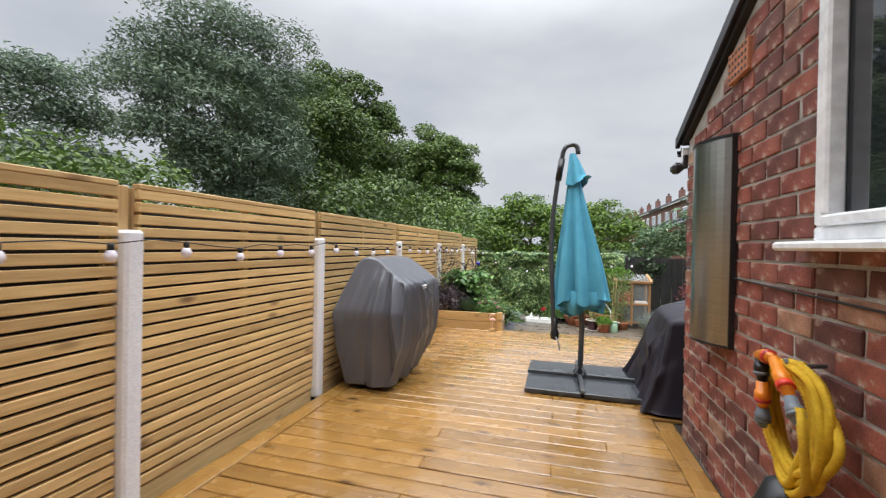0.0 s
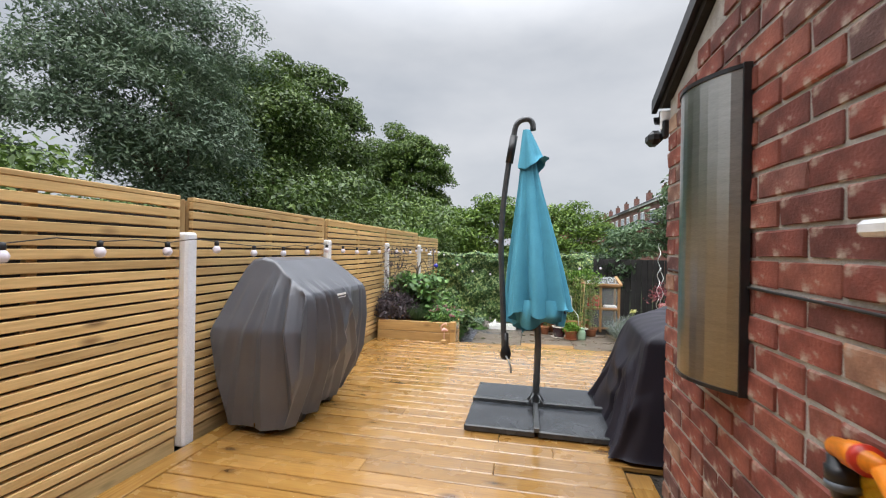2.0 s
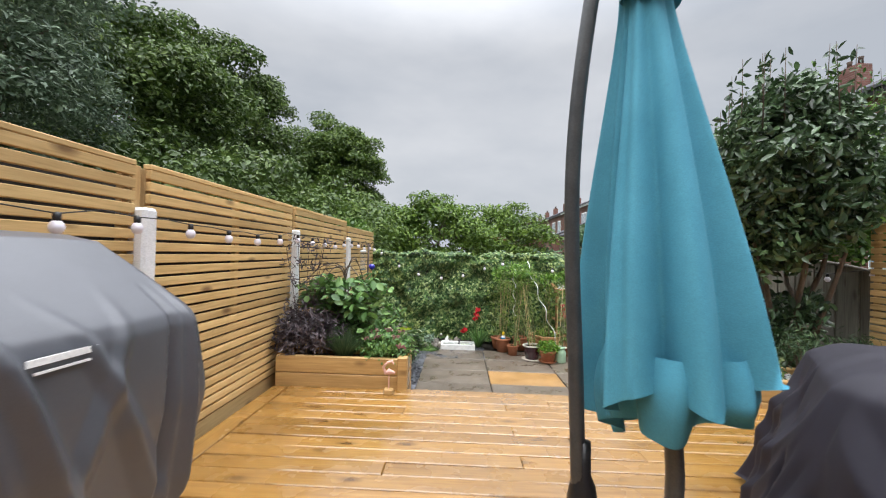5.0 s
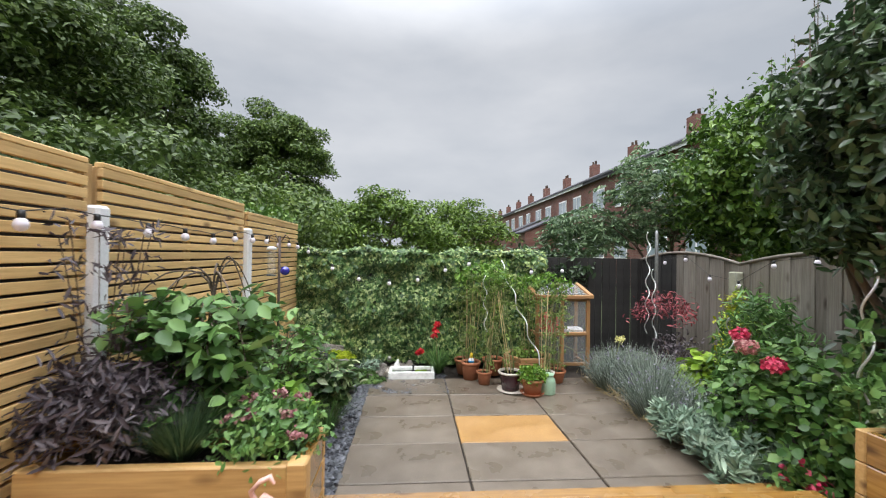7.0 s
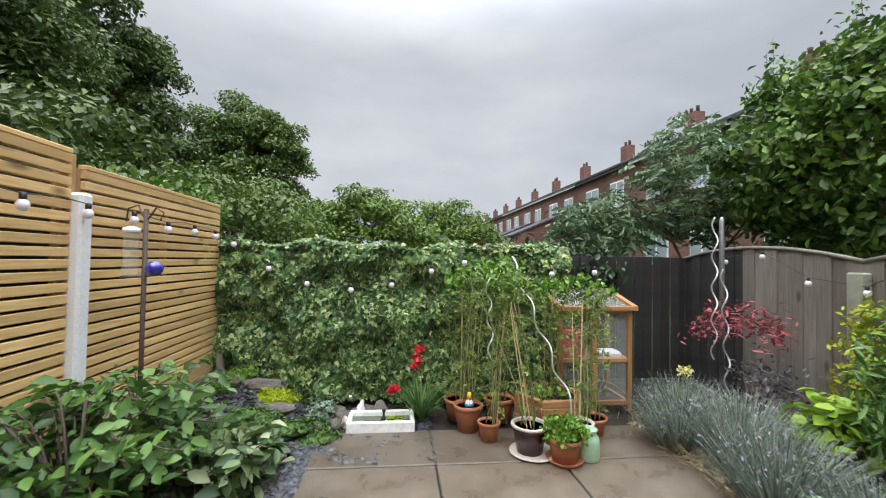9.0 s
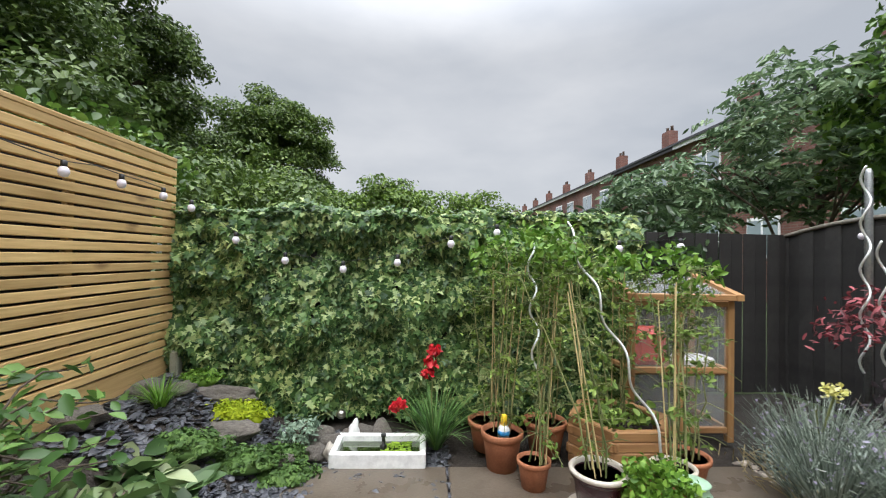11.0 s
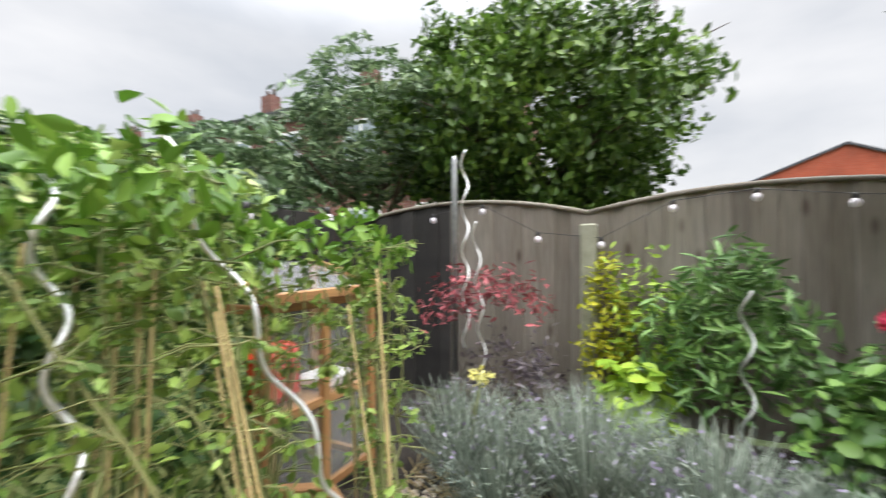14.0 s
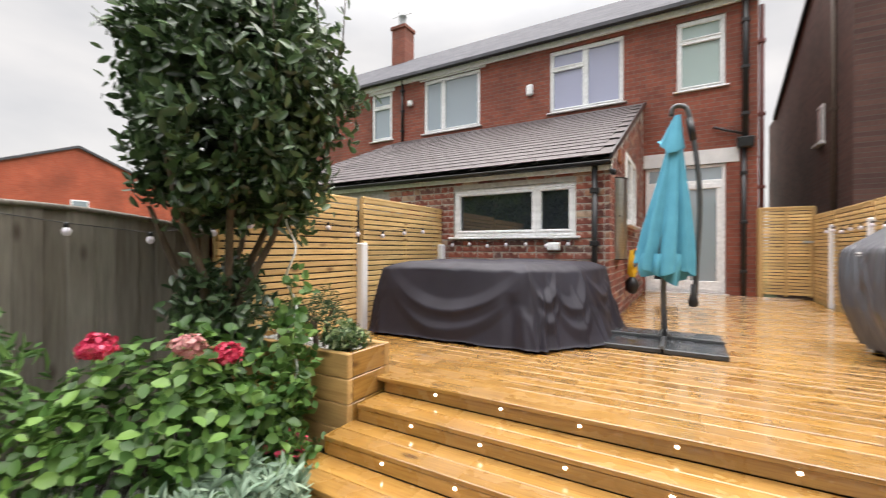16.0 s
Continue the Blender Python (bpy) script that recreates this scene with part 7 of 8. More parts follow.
tagged(part("twig_mass", tubes("twigs", lines, 4), CANE, tw), kind="stuff")
gb = part("gravel", pebbles("gravel", 900, lambda: (gr.uniform(2.06, 2.38), gr.uniform(8.14, 10.7), PAV - 0.012), 0.016, MIXGRAVEL), MIXGRAVEL)
tagged(gb, "mixed pale shells and gravel along the paving", "gravel", kind="stuff")

lime = shrub("plant", "lime-green broad-leaved plant behind the lavender", (2.86, 9.72, PAV), (0.22, 0.22, 0.26), 0.10, L_LIME, 60, 6, 0.04, "plant", 0.75, 0.8)
gold = shrub("climbing_plant", "golden-yellow leafy climber on the concrete post", (3.36, 9.88, PAV), (0.14, 0.16, 0.62), 0.05, L_YELLOW, 130, 7, 0.035, "climber", 0.45, 0.5)
gold2 = shrub("shrub", "yellow-green shrub at the fence", (3.30, 9.62, PAV), (0.20, 0.24, 0.66), 0.055, L_LIME, 120, 7, 0.04, "shrub", 0.4, 0.4)
bam = shrub("shrub", "narrow-leaved green shrub against the grey fence", (3.12, 9.25, PAV), (0.34, 0.42, 0.62), 0.10, L_HYDL, 240, 9, 0.05, "shrub", 0.22, 0.3, 0.4)
acer = shrub("acer", "small red-leaved maple against the fence", (3.05, 10.62, PAV), (0.30, 0.42, 0.22), 0.06, L_ACER, 90, 8, 0.05, "tree", 0.3, 0.8)
for ob in acer.children:
    if ob.name.startswith("foliage"):
        ob.location.z += 0.62
purp = shrub("shrub", "brown-leaved shrub below the red maple", (3.08, 10.45, PAV), (0.24, 0.34, 0.34), 0.05, L_PURPLE, 90, 8, 0.05, "shrub", 0.4, 0.5)
yel = holder("plant", "tall stem with pale yellow flower heads", "plant", (2.25, 10.42, PAV))
part("stem", tubes("stem", [([(0, 0, 0), (0.05, -0.02, 0.25), (0.10, -0.05, 0.5)], 0.006), ([(0.05, -0.02, 0.25), (0.0, -0.05, 0.42)], 0.004)]), L_STEM, yel)
p, o = clumps((0.10, -0.05, 0.52), (0.06, 0.06, 0.02), 20, 5, 0.01)
part("blossom", leaf_mesh("flowers", p, 0.02, 0.8, 0.8), P_YELLOW, yel)

pole = tagged(part("washing_line_post", tube("washing_line_post", [(3.08, 10.85, PAV - 0.05), (3.08, 10.85, 1.36), (3.08, 10.85, 1.39)], [0.022, 0.022, 0.012], 12), GALV), "galvanised steel post against the fence", "post")


def spiral(base, top, turns, r, label, thick=0.0066):
    b, t = Vector(base), Vector(top)
    n = turns * 14
    d = (t - b).normalized()
    u = d.orthogonal().normalized()
    w = d.cross(u)
    pts = [b.lerp(t, i / n) + r * (math.cos(2 * math.pi * i / 28) * u + math.sin(2 * math.pi * i / 28) * w) for i in range(n + 1)]
    return tagged(part("plant_stake", tube("plant_stake", pts, thick, 7), SPIRAL), label, "plant stake", "spiral plant stakes")


spiral((2.84, 10.66, 0.1), (2.87, 10.68, 1.36), 9, 0.022, "silver spiral stake leaning by the steel post")
spiral((2.88, 10.54, PAV), (2.90, 10.62, 0.90), 9, 0.022, "silver spiral stake among the red maple")
spiral((2.78, 9.22, PAV), (2.76, 9.22, 0.52), 7, 0.026, "silver spiral stake in the lavender bed")
spiral((2.40, 7.86, PAV), (2.46, 7.84, 1.05), 8, 0.028, "silver spiral stake with climbing beans")


# ---------------------------------------------------------------- pots, greenhouse, tomatoes
def pot(label, at, r, h, mat, rim=None, saucer=False):
    th = holder("plant_pot", label, "plant pot", at)
    part("pot", lathe("pot", [(r * 0.72, 0), (r * 0.93, h * 0.80), (r * 0.94, h * 0.82), (r * 1.03, h * 0.83), (r * 1.05, h * 0.99), (r * 1.02, h), (r * 0.93, h), (r * 0.90, h * 0.88)], 28), mat, th)
    if rim:
        part("rim", lathe("rim", [(r * 0.90, h * 0.90), (r * 1.08, h * 0.92), (r * 1.10, h * 0.99), (r * 1.02, h * 1.02), (r * 0.92, h * 1.0), (r * 0.90, h * 0.9)], 28, False), rim, th, "pale glazed rim")
    part("soil", lathe("soil", [(r * 0.88, h * 0.80), (r * 0.88, h * 0.88)], 20), SOIL, th)
    if saucer:
        part("saucer", lathe("saucer", [(r * 0.9, 0.0), (r * 1.12, 0.03), (r * 1.08, 0.03), (r * 0.95, 0.012)], 24), mat, th)
    return th


pot("terracotta pot holding a tomato plant and plant food", (0.64, 10.62, PAV), 0.115, 0.21, TERRACOTTA)
pot("small bright terracotta pot", (0.77, 10.42, PAV), 0.085, 0.145, TERRACOTTA)
pot("dark plum glazed bowl with a cream rim", (1.02, 10.20, PAV), 0.125, 0.205, PLUM, CREAM)
pars = pot("terracotta pot of bright green parsley", (1.22, 10.05, PAV), 0.115, 0.17, TERRACOTTA, saucer=True)
pot("wide dark terracotta pot against the hedge", (0.60, 10.86, PAV), 0.125, 0.18, TERRACOTTA)
pot("dark terracotta pot against the hedge", (0.94, 10.80, PAV), 0.125, 0.20, TERRACOTTA)
pot("terracotta pot before the greenhouse", (1.62, 10.48, PAV), 0.12, 0.14, TERRACOTTA)
pot("cream rimmed pot behind the mint can", (1.44, 10.30, PAV), 0.10, 0.17, PLUM, CREAM)
p, o = clumps((0, 0, 0.21), (0.145, 0.145, 0.09), 120, 8, 0.018)
part("foliage", leaf_mesh("leaves", p, 0.028, 0.8, 0.7), L_LIMEGREEN, pars, "curly bright green leaves")
can_ = holder("milk_can", "mint green enamel can beside the pots", "can", (1.40, 10.08, PAV))
part("body", lathe("body", [(0.075, 0), (0.08, 0.01), (0.08, 0.13), (0.075, 0.155), (0.058, 0.175), (0.058, 0.195), (0.066, 0.205), (0.062, 0.21)], 24), MINT, can_)
sau = tagged(part("saucer", lathe("saucer", [(0.13, 0.0), (0.17, 0.012), (0.165, 0.016), (0.12, 0.008)], 28), CREAM), "pale stone saucer under the plum pot", "saucer")
sau.matrix_world = pose(1.04, 10.19, PAV + 0.001)
food = holder("plant_food_bottle", "small blue and white bottle with a yellow cap", "bottle", (0.64, 10.57, PAV + 0.185))
part("body", lathe("body", [(0.030, 0), (0.032, 0.05), (0.022, 0.07), (0.015, 0.075)], 16), UPVC, food)
part("band", lathe("band", [(0.034, 0.02), (0.034, 0.045)], 16), BLUEBAND, food)
part("cap", lathe("cap", [(0.018, 0.072), (0.018, 0.125), (0.012, 0.13)], 14), YELLOWCAP, food)
hexp = holder("wooden_planter", "stacked timber hexagonal planter with seedlings", "planter", (1.34, 10.68, PAV))
for k in range(5):
    for s in range(6):
        a = math.pi / 3 * s + math.pi / 6
        ob = part("log", box_mesh("log", 0.30 + 0.03 * (k % 2), 0.045, 0.054, 0.006), CEDARX, hexp)
        ob.matrix_local = pose(0.235 * math.cos(a), 0.235 * math.sin(a), 0.028 + k * 0.056, 0, 0, 60 * s + 120)
part("soil", lathe("soil", [(0.21, 0.20), (0.21, 0.235)], 6), SOIL, hexp)
p, o = clumps((0, 0, 0.27), (0.2, 0.2, 0.07), 40, 5, 0.03)
part("foliage", leaf_mesh("leaves", p, 0.05, 0.6, 0.6), L_TOM, hexp)

gx0, gx1, gy0, gy1 = 1.52, 2.23, 10.92, 11.36
gz0, gzf, gzb, gzm = PAV, 0.50, 0.63, 0.02
gr_h = holder("cold_frame_greenhouse", "small cedar greenhouse cabinet with clear panes", "greenhouse")
for x, y, zt in ((gx0, gy0, gzf), (gx1 - 0.04, gy0, gzf), ((gx0 + gx1) / 2 - 0.03, gy0 - 0.002, gzf), (gx0, gy1 - 0.04, gzb), (gx1 - 0.04, gy1 - 0.04, gzb)):
    span("post", x, x + 0.045, y, y + 0.04, gz0, zt, CEDAR, gr_h)
for z in (gz0 + 0.06, gzm, gzf - 0.04):
    span("rail", gx0 + 0.04, gx1 - 0.04, gy0 + 0.004, gy0 + 0.036, z, z + 0.04, CEDARX, gr_h)
    for x in (gx0 + 0.004, gx1 - 0.036):
        span("side_rail", x, x + 0.032, gy0 + 0.04, gy1 - 0.04, z, z + 0.035, CEDAR, gr_h)
span("shelf", gx0 + 0.03, gx1 - 0.03, gy0 + 0.04, gy1 - 0.03, gzm - 0.02, gzm, CEDARX, gr_h)
span("back", gx0, gx1, gy1 - 0.012, gy1, gz0, gzb, DARKWOOD, gr_h)
part("lid", prism("lid", [(gy0 - 0.05, gzf + 0.005), (gy0 - 0.05, gzf + 0.045), (gy1 + 0.02, gzb + 0.045), (gy1 + 0.02, gzb + 0.005)], 0, gx0 - 0.03, gx0 + 0.02), CEDAR, gr_h)
part("lid", prism("lid", [(gy0 - 0.05, gzf + 0.005), (gy0 - 0.05, gzf + 0.045), (gy1 + 0.02, gzb + 0.045), (gy1 + 0.02, gzb + 0.005)], 0, gx1 - 0.02, gx1 + 0.03), CEDAR, gr_h)
span("lid", gx0 + 0.02, gx1 - 0.02, gy0 - 0.05, gy0 - 0.01, gzf + 0.005, gzf + 0.045, CEDARX, gr_h)
part("pane", prism("pane", [(gy0 - 0.02, gzf + 0.02), (gy0 - 0.02, gzf + 0.028), (gy1, gzb + 0.028), (gy1, gzb + 0.02)], 0, gx0 + 0.02, gx1 - 0.02), CLEAR, gr_h)
for x0, x1 in ((gx0 + 0.045, (gx0 + gx1) / 2 - 0.03), ((gx0 + gx1) / 2 + 0.015, gx1 - 0.045)):
    span("pane", x0, x1, gy0 + 0.016, gy0 + 0.022, gzm + 0.04, gzf - 0.04, CLEAR, gr_h, bevel=0)
    span("pane", x0, x1, gy0 + 0.016, gy0 + 0.022, gz0 + 0.10, gzm, CLEAR, gr_h, bevel=0)
wc = tagged(part("watering_can", box_mesh("watering_can", 0.24, 0.16, 0.26, 0.04), REDPL), "red plastic can inside the greenhouse", "watering can")
wc.matrix_world = pose(1.76, 11.14, gzm + 0.14)
tagged(part("tray", box_mesh("tray", 0.24, 0.18, 0.07, 0.02), UPVC, None, "", (2.08, 11.12, gzm + 0.04)), "white seed tray inside the greenhouse", "tray")


def tomato(base, height, lean, n_leaf, seed, top=0.35):
    rr = random.Random(seed)
    th = holder("tomato_plant", "lanky tomato plant tied to thin canes", "tomato plant", base, "tomato plants in pots")
    cane, st, c = [], [], []
    for k in range(3):
        dx, dy = rr.uniform(-0.06, 0.06), rr.uniform(-0.05, 0.05)
        lx, ly = lean[0] + rr.uniform(-0.10, 0.10), lean[1] + rr.uniform(-0.08, 0.08)
        cane.append(([(dx, dy, 0), (dx + lx * 0.6, dy + ly * 0.6, height * rr.uniform(0.75, 1.0))], 0.0034))
    for k in range(5):
        dx, dy = rr.uniform(-0.05, 0.05), rr.uniform(-0.05, 0.05)
        lx, ly = lean[0] + rr.uniform(-0.16, 0.16), lean[1] + rr.uniform(-0.14, 0.12)
        hh = height * rr.uniform(0.75, 1.05)
        pts = [(dx + lx * (i / 7) ** 1.4 + rr.uniform(-0.015, 0.015), dy + ly * (i / 7) ** 1.4 + rr.uniform(-0.015, 0.015), hh * i / 7) for i in range(8)]
        st.append((pts, [0.0055 - 0.0004 * i for i in range(8)]))
        for i in range(1, 8):
            q = Vector(pts[i])
            for _ in range(2 + (i > 4) * 2):
                a = rr.uniform(0, 6.28)
                ln = rr.uniform(0.06, 0.17)
                e = q + Vector((ln * math.cos(a), ln * math.sin(a), rr.uniform(-0.09, 0.05)))
                st.append(([q, q.lerp(e, 0.6) + Vector((0, 0, 0.015)), e], [0.0025, 0.002, 0.0012]))
                if rr.random() < 0.55 or i > 5:
                    for m in range(n_leaf):
                        u = 0.35 + 0.65 * m / n_leaf
                        z = q.lerp(e, u)
                        c.append((z.x + rr.uniform(-0.022, 0.022), z.y + rr.uniform(-0.022, 0.022), z.z + rr.uniform(-0.015, 0.015)))
    part("cane", tubes("cane", cane), CANE, th, "thin bamboo canes")
    part("stem", tubes("stems", st, 4), L_STEM, th)
    part("foliage", leaf_mesh("leaves", c, 0.032, 0.5, 0.5, None, 0.3), L_TOM, th)
    p, o = clumps((lean[0] * 0.9, lean[1] * 0.9, height * 0.98), (0.16, 0.13, 0.10), 20, 5, 0.03)
    part("top_foliage", leaf_mesh("top_leaves", p, 0.055, 0.45, 0.8, None, 0.2), L_LIMEGREEN, th, "fresh light green shoot leaves")
    return th


tomato((0.64, 10.62, PAV + 0.18), 1.12, (0.08, 0.08), 7, 1)
tomato((0.60, 10.86, PAV + 0.15), 1.05, (0.02, 0.02), 6, 2)
tomato((0.94, 10.80, PAV + 0.17), 1.18, (0.03, -0.02), 8, 3)
tomato((1.02, 10.20, PAV + 0.17), 1.12, (-0.16, 0.22), 8, 4)
tomato((0.77, 10.42, PAV + 0.12), 1.1, (0.16, 0.22), 7, 5)
tomato((1.34, 10.68, PAV + 0.22), 0.95, (-0.05, 0.0), 7, 6)
tomato((1.44, 10.30, PAV + 0.15), 1.05, (0.10, 0.26), 7, 7)
tomato((1.62, 10.48, PAV + 0.12), 1.0, (0.12, 0.08), 6, 8)
spiral((1.45, 10.28, PAV + 0.1), (0.98, 10.62, 0.98), 8, 0.022, "silver spiral stake leaning among the tomatoes")
spiral((0.80, 10.5, 0.15), (0.80, 10.68, 0.86), 6, 0.022, "silver spiral stake among the tomatoes")

# ---------------------------------------------------------------- pond trough and rockery
px0, px1, py0, py1 = -0.33, 0.21, 10.60, 10.88
pond = holder("pond_trough", "white glazed trough pond with dark water and weed", "pond")
t = 0.035
for a, b, c, d in ((px0, px1, py0, py0 + t), (px0, px1, py1 - t, py1), (px0, px0 + t, py0 + t, py1 - t), (px1 - t, px1, py0 + t, py1 - t)):
    span("rim", a, b, c, d, PAV - 0.04, PAV + 0.085, PORCELAIN, pond, bevel=0.008)
span("water", px0 + t, px1 - t, py0 + t, py1 - t, PAV - 0.04, PAV + 0.045, WATER, pond, "dark still water")
p = np.stack([rng.uniform(-0.05, 0.12, 160), rng.uniform(10.66, 10.82, 160), np.full(160, PAV + 0.05)], 1)
part("pondweed", leaf_mesh("pondweed", p, 0.025, 0.8, 3.0), L_LIME, pond)
part("pump", lathe("pump", [(0.02, 0), (0.02, 0.03), (0.01, 0.035), (0.01, 0.075), (0.016, 0.08), (0.016, 0.095)], 10), BLACK, pond, "", (-0.04, 10.74, PAV + 0.04))
stone = random.Random(14)


def rock(x, y, sx, sy, sz, seed, label="weathered grey-brown rock in the slate bed", mat=None, dz=0.0):
    ob = tagged(part("rock", ball("rock", 1.0, 1.0, 0.45, seed, 3), mat or ROCK), label, "rock", "rocks of the rockery")
    ob.matrix_world = pose(x, y, bed_z(x, y) + sz * 0.35 + dz, stone.uniform(-8, 8), stone.uniform(-8, 8), stone.uniform(-25, 25)) @ Matrix.Diagonal((sx, sy, sz, 1))


for k, (x, y, sx, sy, sz) in enumerate(((-1.08, 11.02, 0.22, 0.08, 0.06), (-0.92, 10.72, 0.19, 0.09, 0.05), (-0.66, 10.60, 0.15, 0.08, 0.05), (-1.40, 10.72, 0.09, 0.07, 0.05), (-1.28, 10.86, 0.07, 0.06, 0.045), (-1.42, 10.3, 0.10, 0.08, 0.06), (-0.72, 10.12, 0.06, 0.05, 0.04), (-0.20, 10.98, 0.075, 0.06, 0.07), (-0.08, 11.0, 0.07, 0.05, 0.08), (-0.36, 10.86, 0.075, 0.06, 0.06), (-0.43, 10.74, 0.07, 0.06, 0.055), (-0.28, 10.92, 0.05, 0.045, 0.07), (-0.46, 10.92, 0.10, 0.07, 0.08))):
    rock(x, y, sx, sy, sz, k)
rock(-0.24, 10.90, 0.032, 0.028, 0.075, 31, "pale upright stone ornament by the pond", PORCELAIN, 0.05)
rock(-0.34, 10.70, 0.04, 0.03, 0.05, 32, "pale shell beside the pond", CREAM, 0.03)
gz = tagged(part("gazing_ball", ball("gazing_ball", 0.03, 1.0, 0.0, 0, 3), STEEL), "small silver ball among the rocks", "ornament")
gz.matrix_world = pose(-0.34, 11.0, PAV + 0.15)


def mound(label, x, y, rx, ry, h, mat, n, size):
    th = holder("ground_cover", label, "ground cover", (x, y, bed_z(x, y)))
    part("cushion", ball("cushion", 1.0, 1.0, 0.2, 4, 3), mat, th, "", Matrix.Diagonal((rx * 0.92, ry * 0.92, h * 0.85, 1)))
    p, o = clumps((0, 0, 0), (rx, ry, h), n, 8, 0.012, 0.92, 0.05)
    p[:, 2] = np.maximum(p[:, 2], 0.004)
    part("foliage", leaf_mesh("leaves", p, size, 0.5, 0.8, o), mat, th)
    return th


mound("bright lime-yellow mossy cushion on the rockery", -0.97, 10.88, 0.20, 0.11, 0.09, L_LIMEYELLOW, 420, 0.022)
mound("low green creeping plant on the rockery", -0.80, 10.52, 0.24, 0.12, 0.055, L_ROSEGREEN, 300, 0.028)
mound("low green creeping plant by the paving", -0.55, 10.52, 0.16, 0.12, 0.05, L_ROSEGREEN, 240, 0.028)
mound("low green creeping plant between the rocks", -1.02, 10.42, 0.22, 0.12, 0.06, L_ROSEGREEN, 280, 0.03)
mound("low green creeping plant beside the pond", -0.62, 10.70, 0.14, 0.09, 0.06, L_ROSEGREEN, 200, 0.03)
mound("bright green moss beside the hedge", -1.28, 11.08, 0.12, 0.07, 0.06, L_LIMEGREEN, 160, 0.025)
shrub("plant", "small grey-green plant before the ivy", (-0.56, 10.84, PAV), (0.13, 0.1, 0.1), 0.035, L_EUPH, 70, 8, 0.02, "plant", 0.4)


def strappy(label, base, n, length, width, mat, spread=0.5, bend=0.6):
    th = holder("grass_clump", label, "grass", base)
    a = rng.uniform(0, 2 * np.pi, n)
    roots = np.stack([0.04 * np.cos(a) * rng.random(n), 0.04 * np.sin(a) * rng.random(n), np.zeros(n)], 1)
    s = spread * rng.uniform(0.2, 1.0, n)
    dirs = np.stack([np.cos(a) * s, np.sin(a) * s, np.ones(n)], 1)
    dirs /= np.linalg.norm(dirs, axis=1, keepdims=True)
    part("tuft", blade_mesh("blades", roots, dirs, length, width, bend, 6), mat, th)
    return th


agl = strappy("strappy green clump with red flowers behind the trough", (0.27, 10.86, PAV), 150, 0.46, 0.012, L_HYDL, 0.65, 0.75)
part("flower_stem", tubes("flower_stems", [([(0, 0, 0), (-0.03, 0, 0.3), (-0.02, 0, 0.60)], 0.004), ([(-0.05, 0, 0), (-0.16, -0.02, 0.2), (-0.22, -0.04, 0.27)], 0.004)]), L_STEM, agl)
for q in ((-0.02, 0, 0.60), (-0.035, -0.005, 0.53), (-0.05, -0.01, 0.46), (-0.22, -0.04, 0.28), (-0.25, -0.03, 0.26)):
    p, o = clumps(q, (0.035, 0.03, 0.025), 16, 4, 0.006, 0.7)
    part("flower", leaf_mesh("flower", p, 0.036, 0.55, 0.4, o), P_RED, agl, "scarlet flower")
strappy("fine green grass tuft beside the slate strip", (-0.74, 9.15, PAV), 170, 0.40, 0.006, L_GRASS, 0.5, 0.6)
strappy("small variegated grass tuft on the rockery", (-1.26, 10.62, bed_z(-1.26, 10.62)), 90, 0.18, 0.010, L_LIMEGREEN, 0.8, 0.6)

def on_bed(x, y):
    return x, y, bed_z(x, y) + 0.03 * noise.noise(Vector((x, y, 0)) * 4) - 0.02 + gr.uniform(-0.002, 0.016)


chips = part("slate_chippings", pebbles("slate_chippings", 2600, lambda: (gr.uniform(-0.80, -0.53), gr.uniform(8.13, 10.65), PAV - 0.012 + gr.uniform(-0.006, 0.012)), 0.020, CHIPS, None, 0.35), CHIPS)
tagged(chips, "wet blue-grey slate chippings along the paving", "slate chippings", kind="stuff")
chips2 = part("slate_chippings", pebbles("slate_chippings", 3600, lambda: on_bed(gr.uniform(-1.5, 0.35), gr.uniform(10.1, 11.1)), 0.017, CHIPS, None, 0.35), CHIPS)
tagged(chips2, "wet blue-grey slate chippings around the rockery", "slate chippings", kind="stuff")

# ---------------------------------------------------------------- left-hand bed
def arching_shrub(label, base, n, reach, height, leaf, mat, aspect, seed):
    """A shrub of arching branches with paired broad leaves."""
    rr = random.Random(seed)
    th = holder("shrub", label, "shrub", base)
    st, c, d = [], [], []
    for k in range(n):
        a = 6.28 * k / n + rr.uniform(-0.3, 0.3)
        h = height * rr.uniform(0.65, 1.1)
        r = reach * rr.uniform(0.5, 1.1)
        pts = [Vector((math.cos(a) * r * (i / 8) ** 1.3, math.sin(a) * r * (i / 8) ** 1.3, h * math.sin(min(1.0, i / 8 * 1.15) * 1.57 * 1.12))) for i in range(9)]
        st.append((pts, [0.007 - 0.0006 * i for i in range(9)]))
        for i in range(2, 9):
            for s in (-1, 1):
                q = pts[i] + Vector((rr.uniform(-0.02, 0.02), rr.uniform(-0.02, 0.02), rr.uniform(-0.01, 0.02)))
                dd = Vector((math.cos(a + s * 1.0), math.sin(a + s * 1.0), rr.uniform(-0.5, 0.25)))
                c.append(tuple(q + dd * leaf * 0.5))
                d.append(tuple(dd))
    part("branch", tubes("branches", st, 5), BARK, th)
    part("foliage", leaf_mesh("leaves", c, leaf, aspect, 1.2, long_dir=np.array(d), fold=0.3), mat, th)
    return th


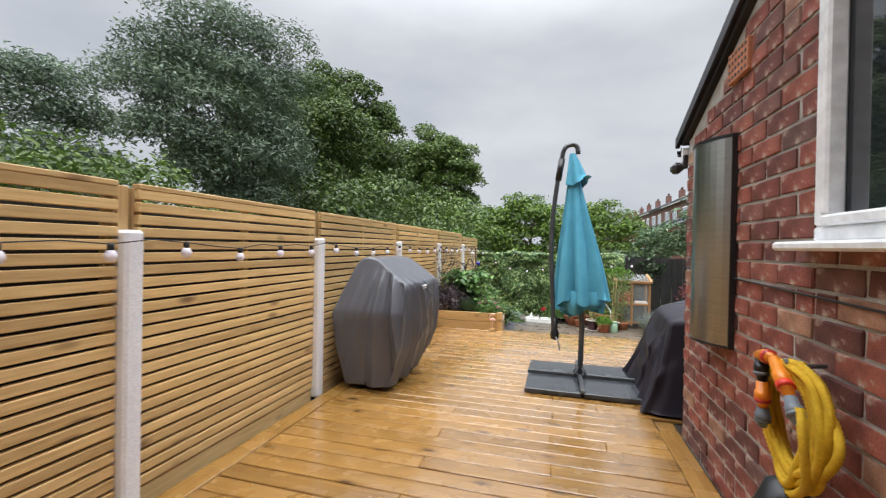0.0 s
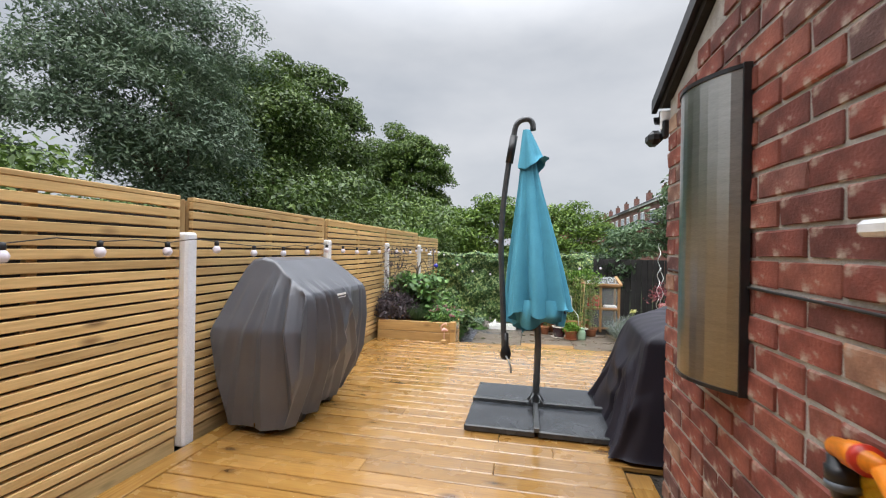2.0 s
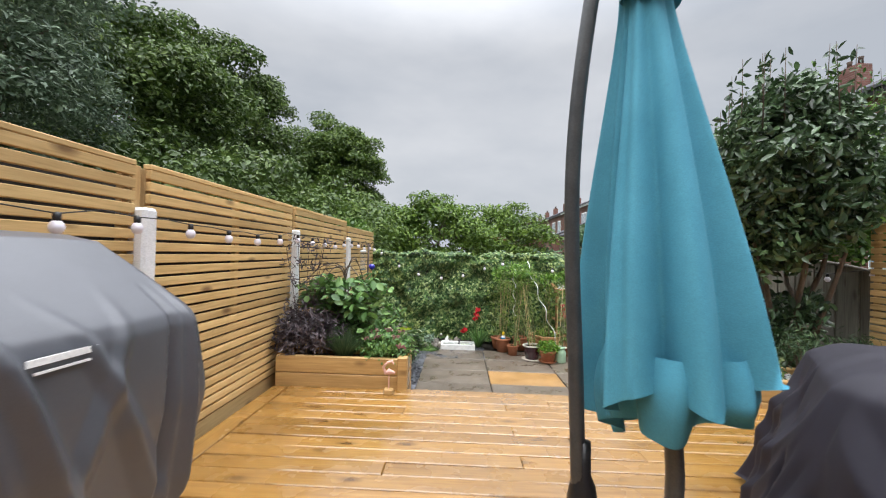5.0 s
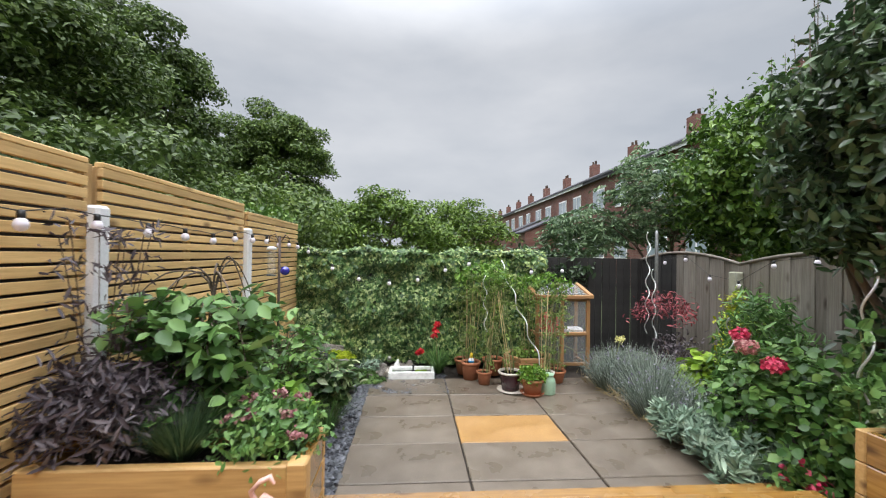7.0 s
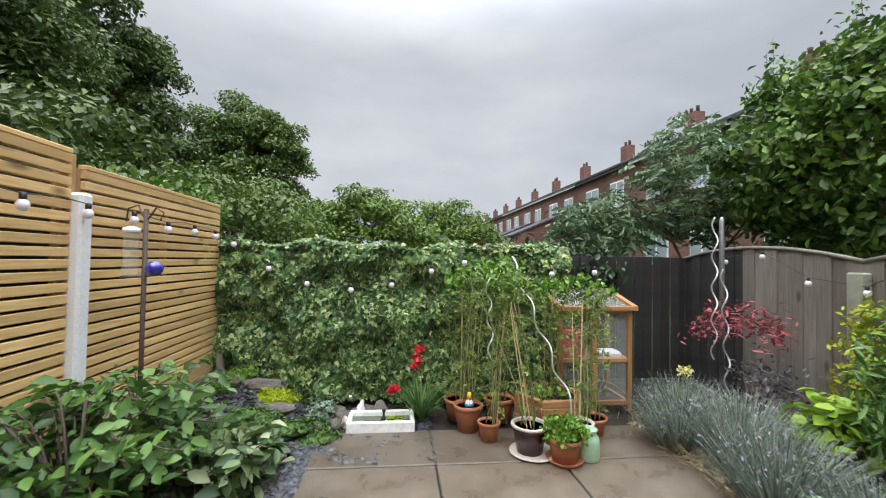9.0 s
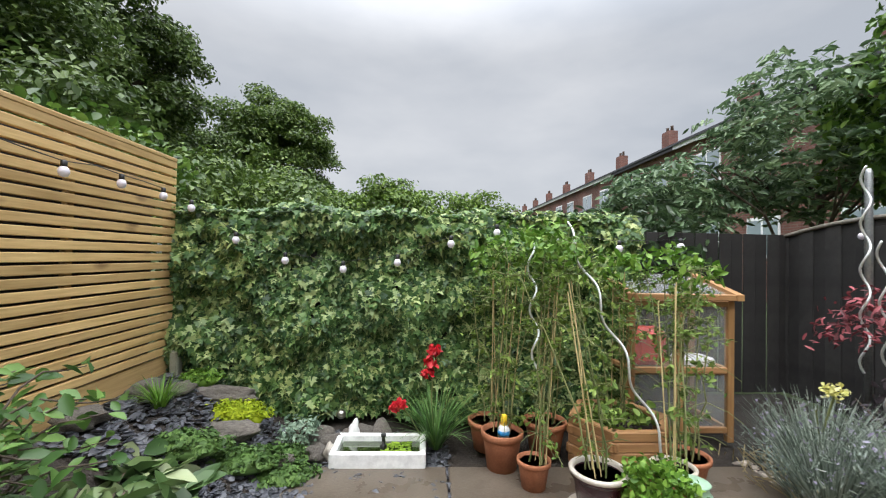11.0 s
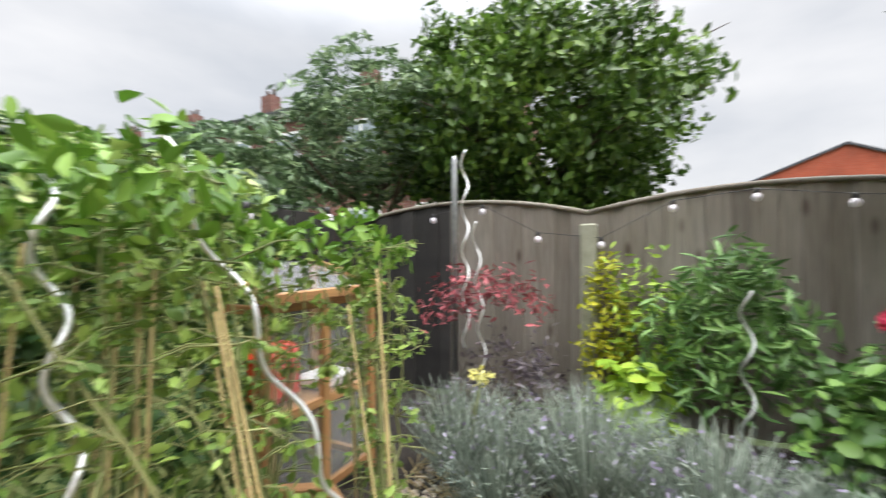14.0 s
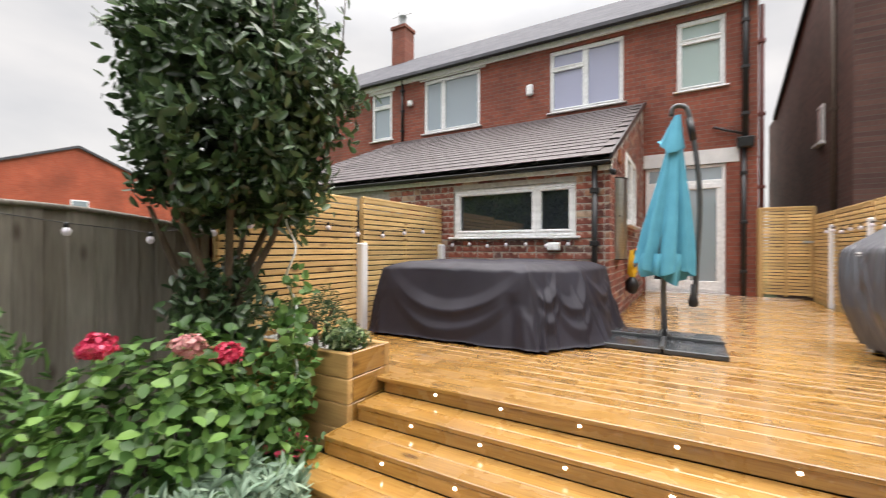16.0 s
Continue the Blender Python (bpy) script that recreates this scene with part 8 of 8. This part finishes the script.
arching_shrub("arching shrub with broad mid-green leaves by the fence", (-1.12, 7.90, PAV), 120, 0.37, 1.16, 0.085, L_HYDL, 0.66, 1)
arching_shrub("broad-leaved green shrub in front of the fence", (-1.10, 8.95, PAV), 90, 0.38, 0.80, 0.066, L_HYD, 0.6, 2)
arching_shrub("variegated cream and green leaved plant by the slate", (-0.72, 9.42, PAV), 26, 0.24, 0.46, 0.10, L_SHRUB, 0.5, 3)
arching_shrub("dark green shrub in front of the white post", (-1.15, 9.42, PAV), 80, 0.40, 0.72, 0.06, L_HYD, 0.55, 4)
arching_shrub("large-leaved hosta beside the rockery", (-1.05, 9.95, PAV), 22, 0.30, 0.24, 0.15, L_SHRUB, 0.6, 5)
arching_shrub("bright green leafy plant in the bed", (-0.93, 8.32, PAV), 34, 0.26, 0.56, 0.12, L_LIMEGREEN, 0.6, 6)
tw2 = holder("twisted_branch", "bare twisted willow branches arching in the bed", "branch", (-1.20, 8.16, PAV + 0.2))
tl = []
for k in range(7):
    a = 0.9 * k
    r = 0.16 + 0.05 * k
    tl.append(([(0, 0, 0.2), (0.01, 0, 0.95 + 0.02 * k), (r * 0.5 * math.cos(a), r * 0.5 * math.sin(a), 1.24 - 0.02 * k), (r * math.cos(a), r * math.sin(a), 1.12 - 0.03 * k), (r * 1.4 * math.cos(a), r * 1.4 * math.sin(a), 0.85 - 0.03 * k)], None))
tl = [(smooth_line(p), [0.007 - 0.00025 * i for i in range(21)]) for p, _ in tl]
for line in tl:
    part("branch", tubes("branch", [line], 7), BARK, tw2)
for (x, y), mat, lab, rad, leaf, asp, cnt in (((-1.34, 7.56), L_PURPLE, "dark purple finely cut shrub in the planter", (0.28, 0.22, 0.24), 0.055, 0.24, 340), ((-0.66, 7.55), L_HYDL, "green shrub with pink flower heads in the planter", (0.20, 0.18, 0.12), 0.036, 0.5, 260)):
    sh = shrub("shrub", lab, (x, y, 0.17), rad, leaf, mat, cnt, 9, 0.035, "shrub", asp, 0.4)
    if "pink" in lab:
        for q in ((-0.05, -0.08, 0.32), (0.09, -0.05, 0.31), (0.10, 0.10, 0.32), (-0.12, 0.08, 0.33), (0.0, 0.12, 0.33), (0.13, -0.12, 0.25), (-0.14, -0.05, 0.29)):
            p, o = clumps((q[0], q[1], q[2] - 0.1), (0.035, 0.035, 0.016), 14, 4, 0.006)
            part("flower_head", leaf_mesh("flower_head", p, 0.018, 0.8, 0.8), P_DUSTY, sh, "dusty pink flower head")
wil = holder("shrub", "wispy dark red stemmed shrub by the fence", "shrub", (-1.38, 7.60, 0.17))
wl_, wc_ = [], []
for k in range(7):
    a = k * 2.4
    pts = [Vector((0.16 * (i / 6) * math.cos(a), 0.2 * (i / 6) * math.sin(a), 0.95 * i / 6 + 0.03 * math.sin(i + k))) for i in range(7)]
    wl_.append((pts, 0.0022))
    for i in range(2, 7):
        for _ in range(11):
            wc_.append(tuple(pts[i] + Vector((random.uniform(-0.06, 0.06), random.uniform(-0.06, 0.06), random.uniform(-0.04, 0.04)))))
part("stem", tubes("stems", wl_, 4), RUST, wil)
part("foliage", leaf_mesh("leaves", wc_, 0.05, 0.22, 0.3), L_PURPLE, wil)

strappy("soft upright rosemary bush in the planter", (-1.00, 7.52, 0.18), 900, 0.27, 0.005, L_ROSEMARY, 1.1, 0.12)

# bird feeder on a rod
bfd = holder("bird_feeder", "clear bird feeder and blue glass ball on a bronze rod", "bird feeder", (-1.30, 9.66, PAV))
part("rod", tube("rod", [(0, 0, -0.05), (0, 0, 1.62)], 0.012, 8), RUST, bfd)
part("hook", tubes("hook", [([(0, 0, 1.55), (-0.04, 0, 1.64), (-0.09, 0, 1.62), (-0.10, 0, 1.55)], 0.005), ([(0, 0, 1.55), (0.05, 0, 1.63), (0.09, 0, 1.60), (0.07, 0, 1.56)], 0.005)]), RUST, bfd)
part("tube", lathe("tube", [(0.036, 1.26), (0.038, 1.28), (0.038, 1.48), (0.036, 1.49)], 18), CLEAR, bfd, "clear seed tube", (-0.07, 0, 0))
part("lid", lathe("lid", [(0.045, 1.49), (0.04, 1.515), (0.01, 1.525)], 18), UPVC, bfd, "white lid", (-0.07, 0, 0))
part("tray", lathe("tray", [(0.04, 1.25), (0.046, 1.262)], 18), GREYPL, bfd, "", (-0.07, 0, 0))
ob = part("glass_ball", ball("glass_ball", 0.042, 1.0, 0.0, 0, 3), BLUEGLASS, bfd, "cobalt blue glass ball")
ob.matrix_local = pose(0.055, -0.01, 1.30)
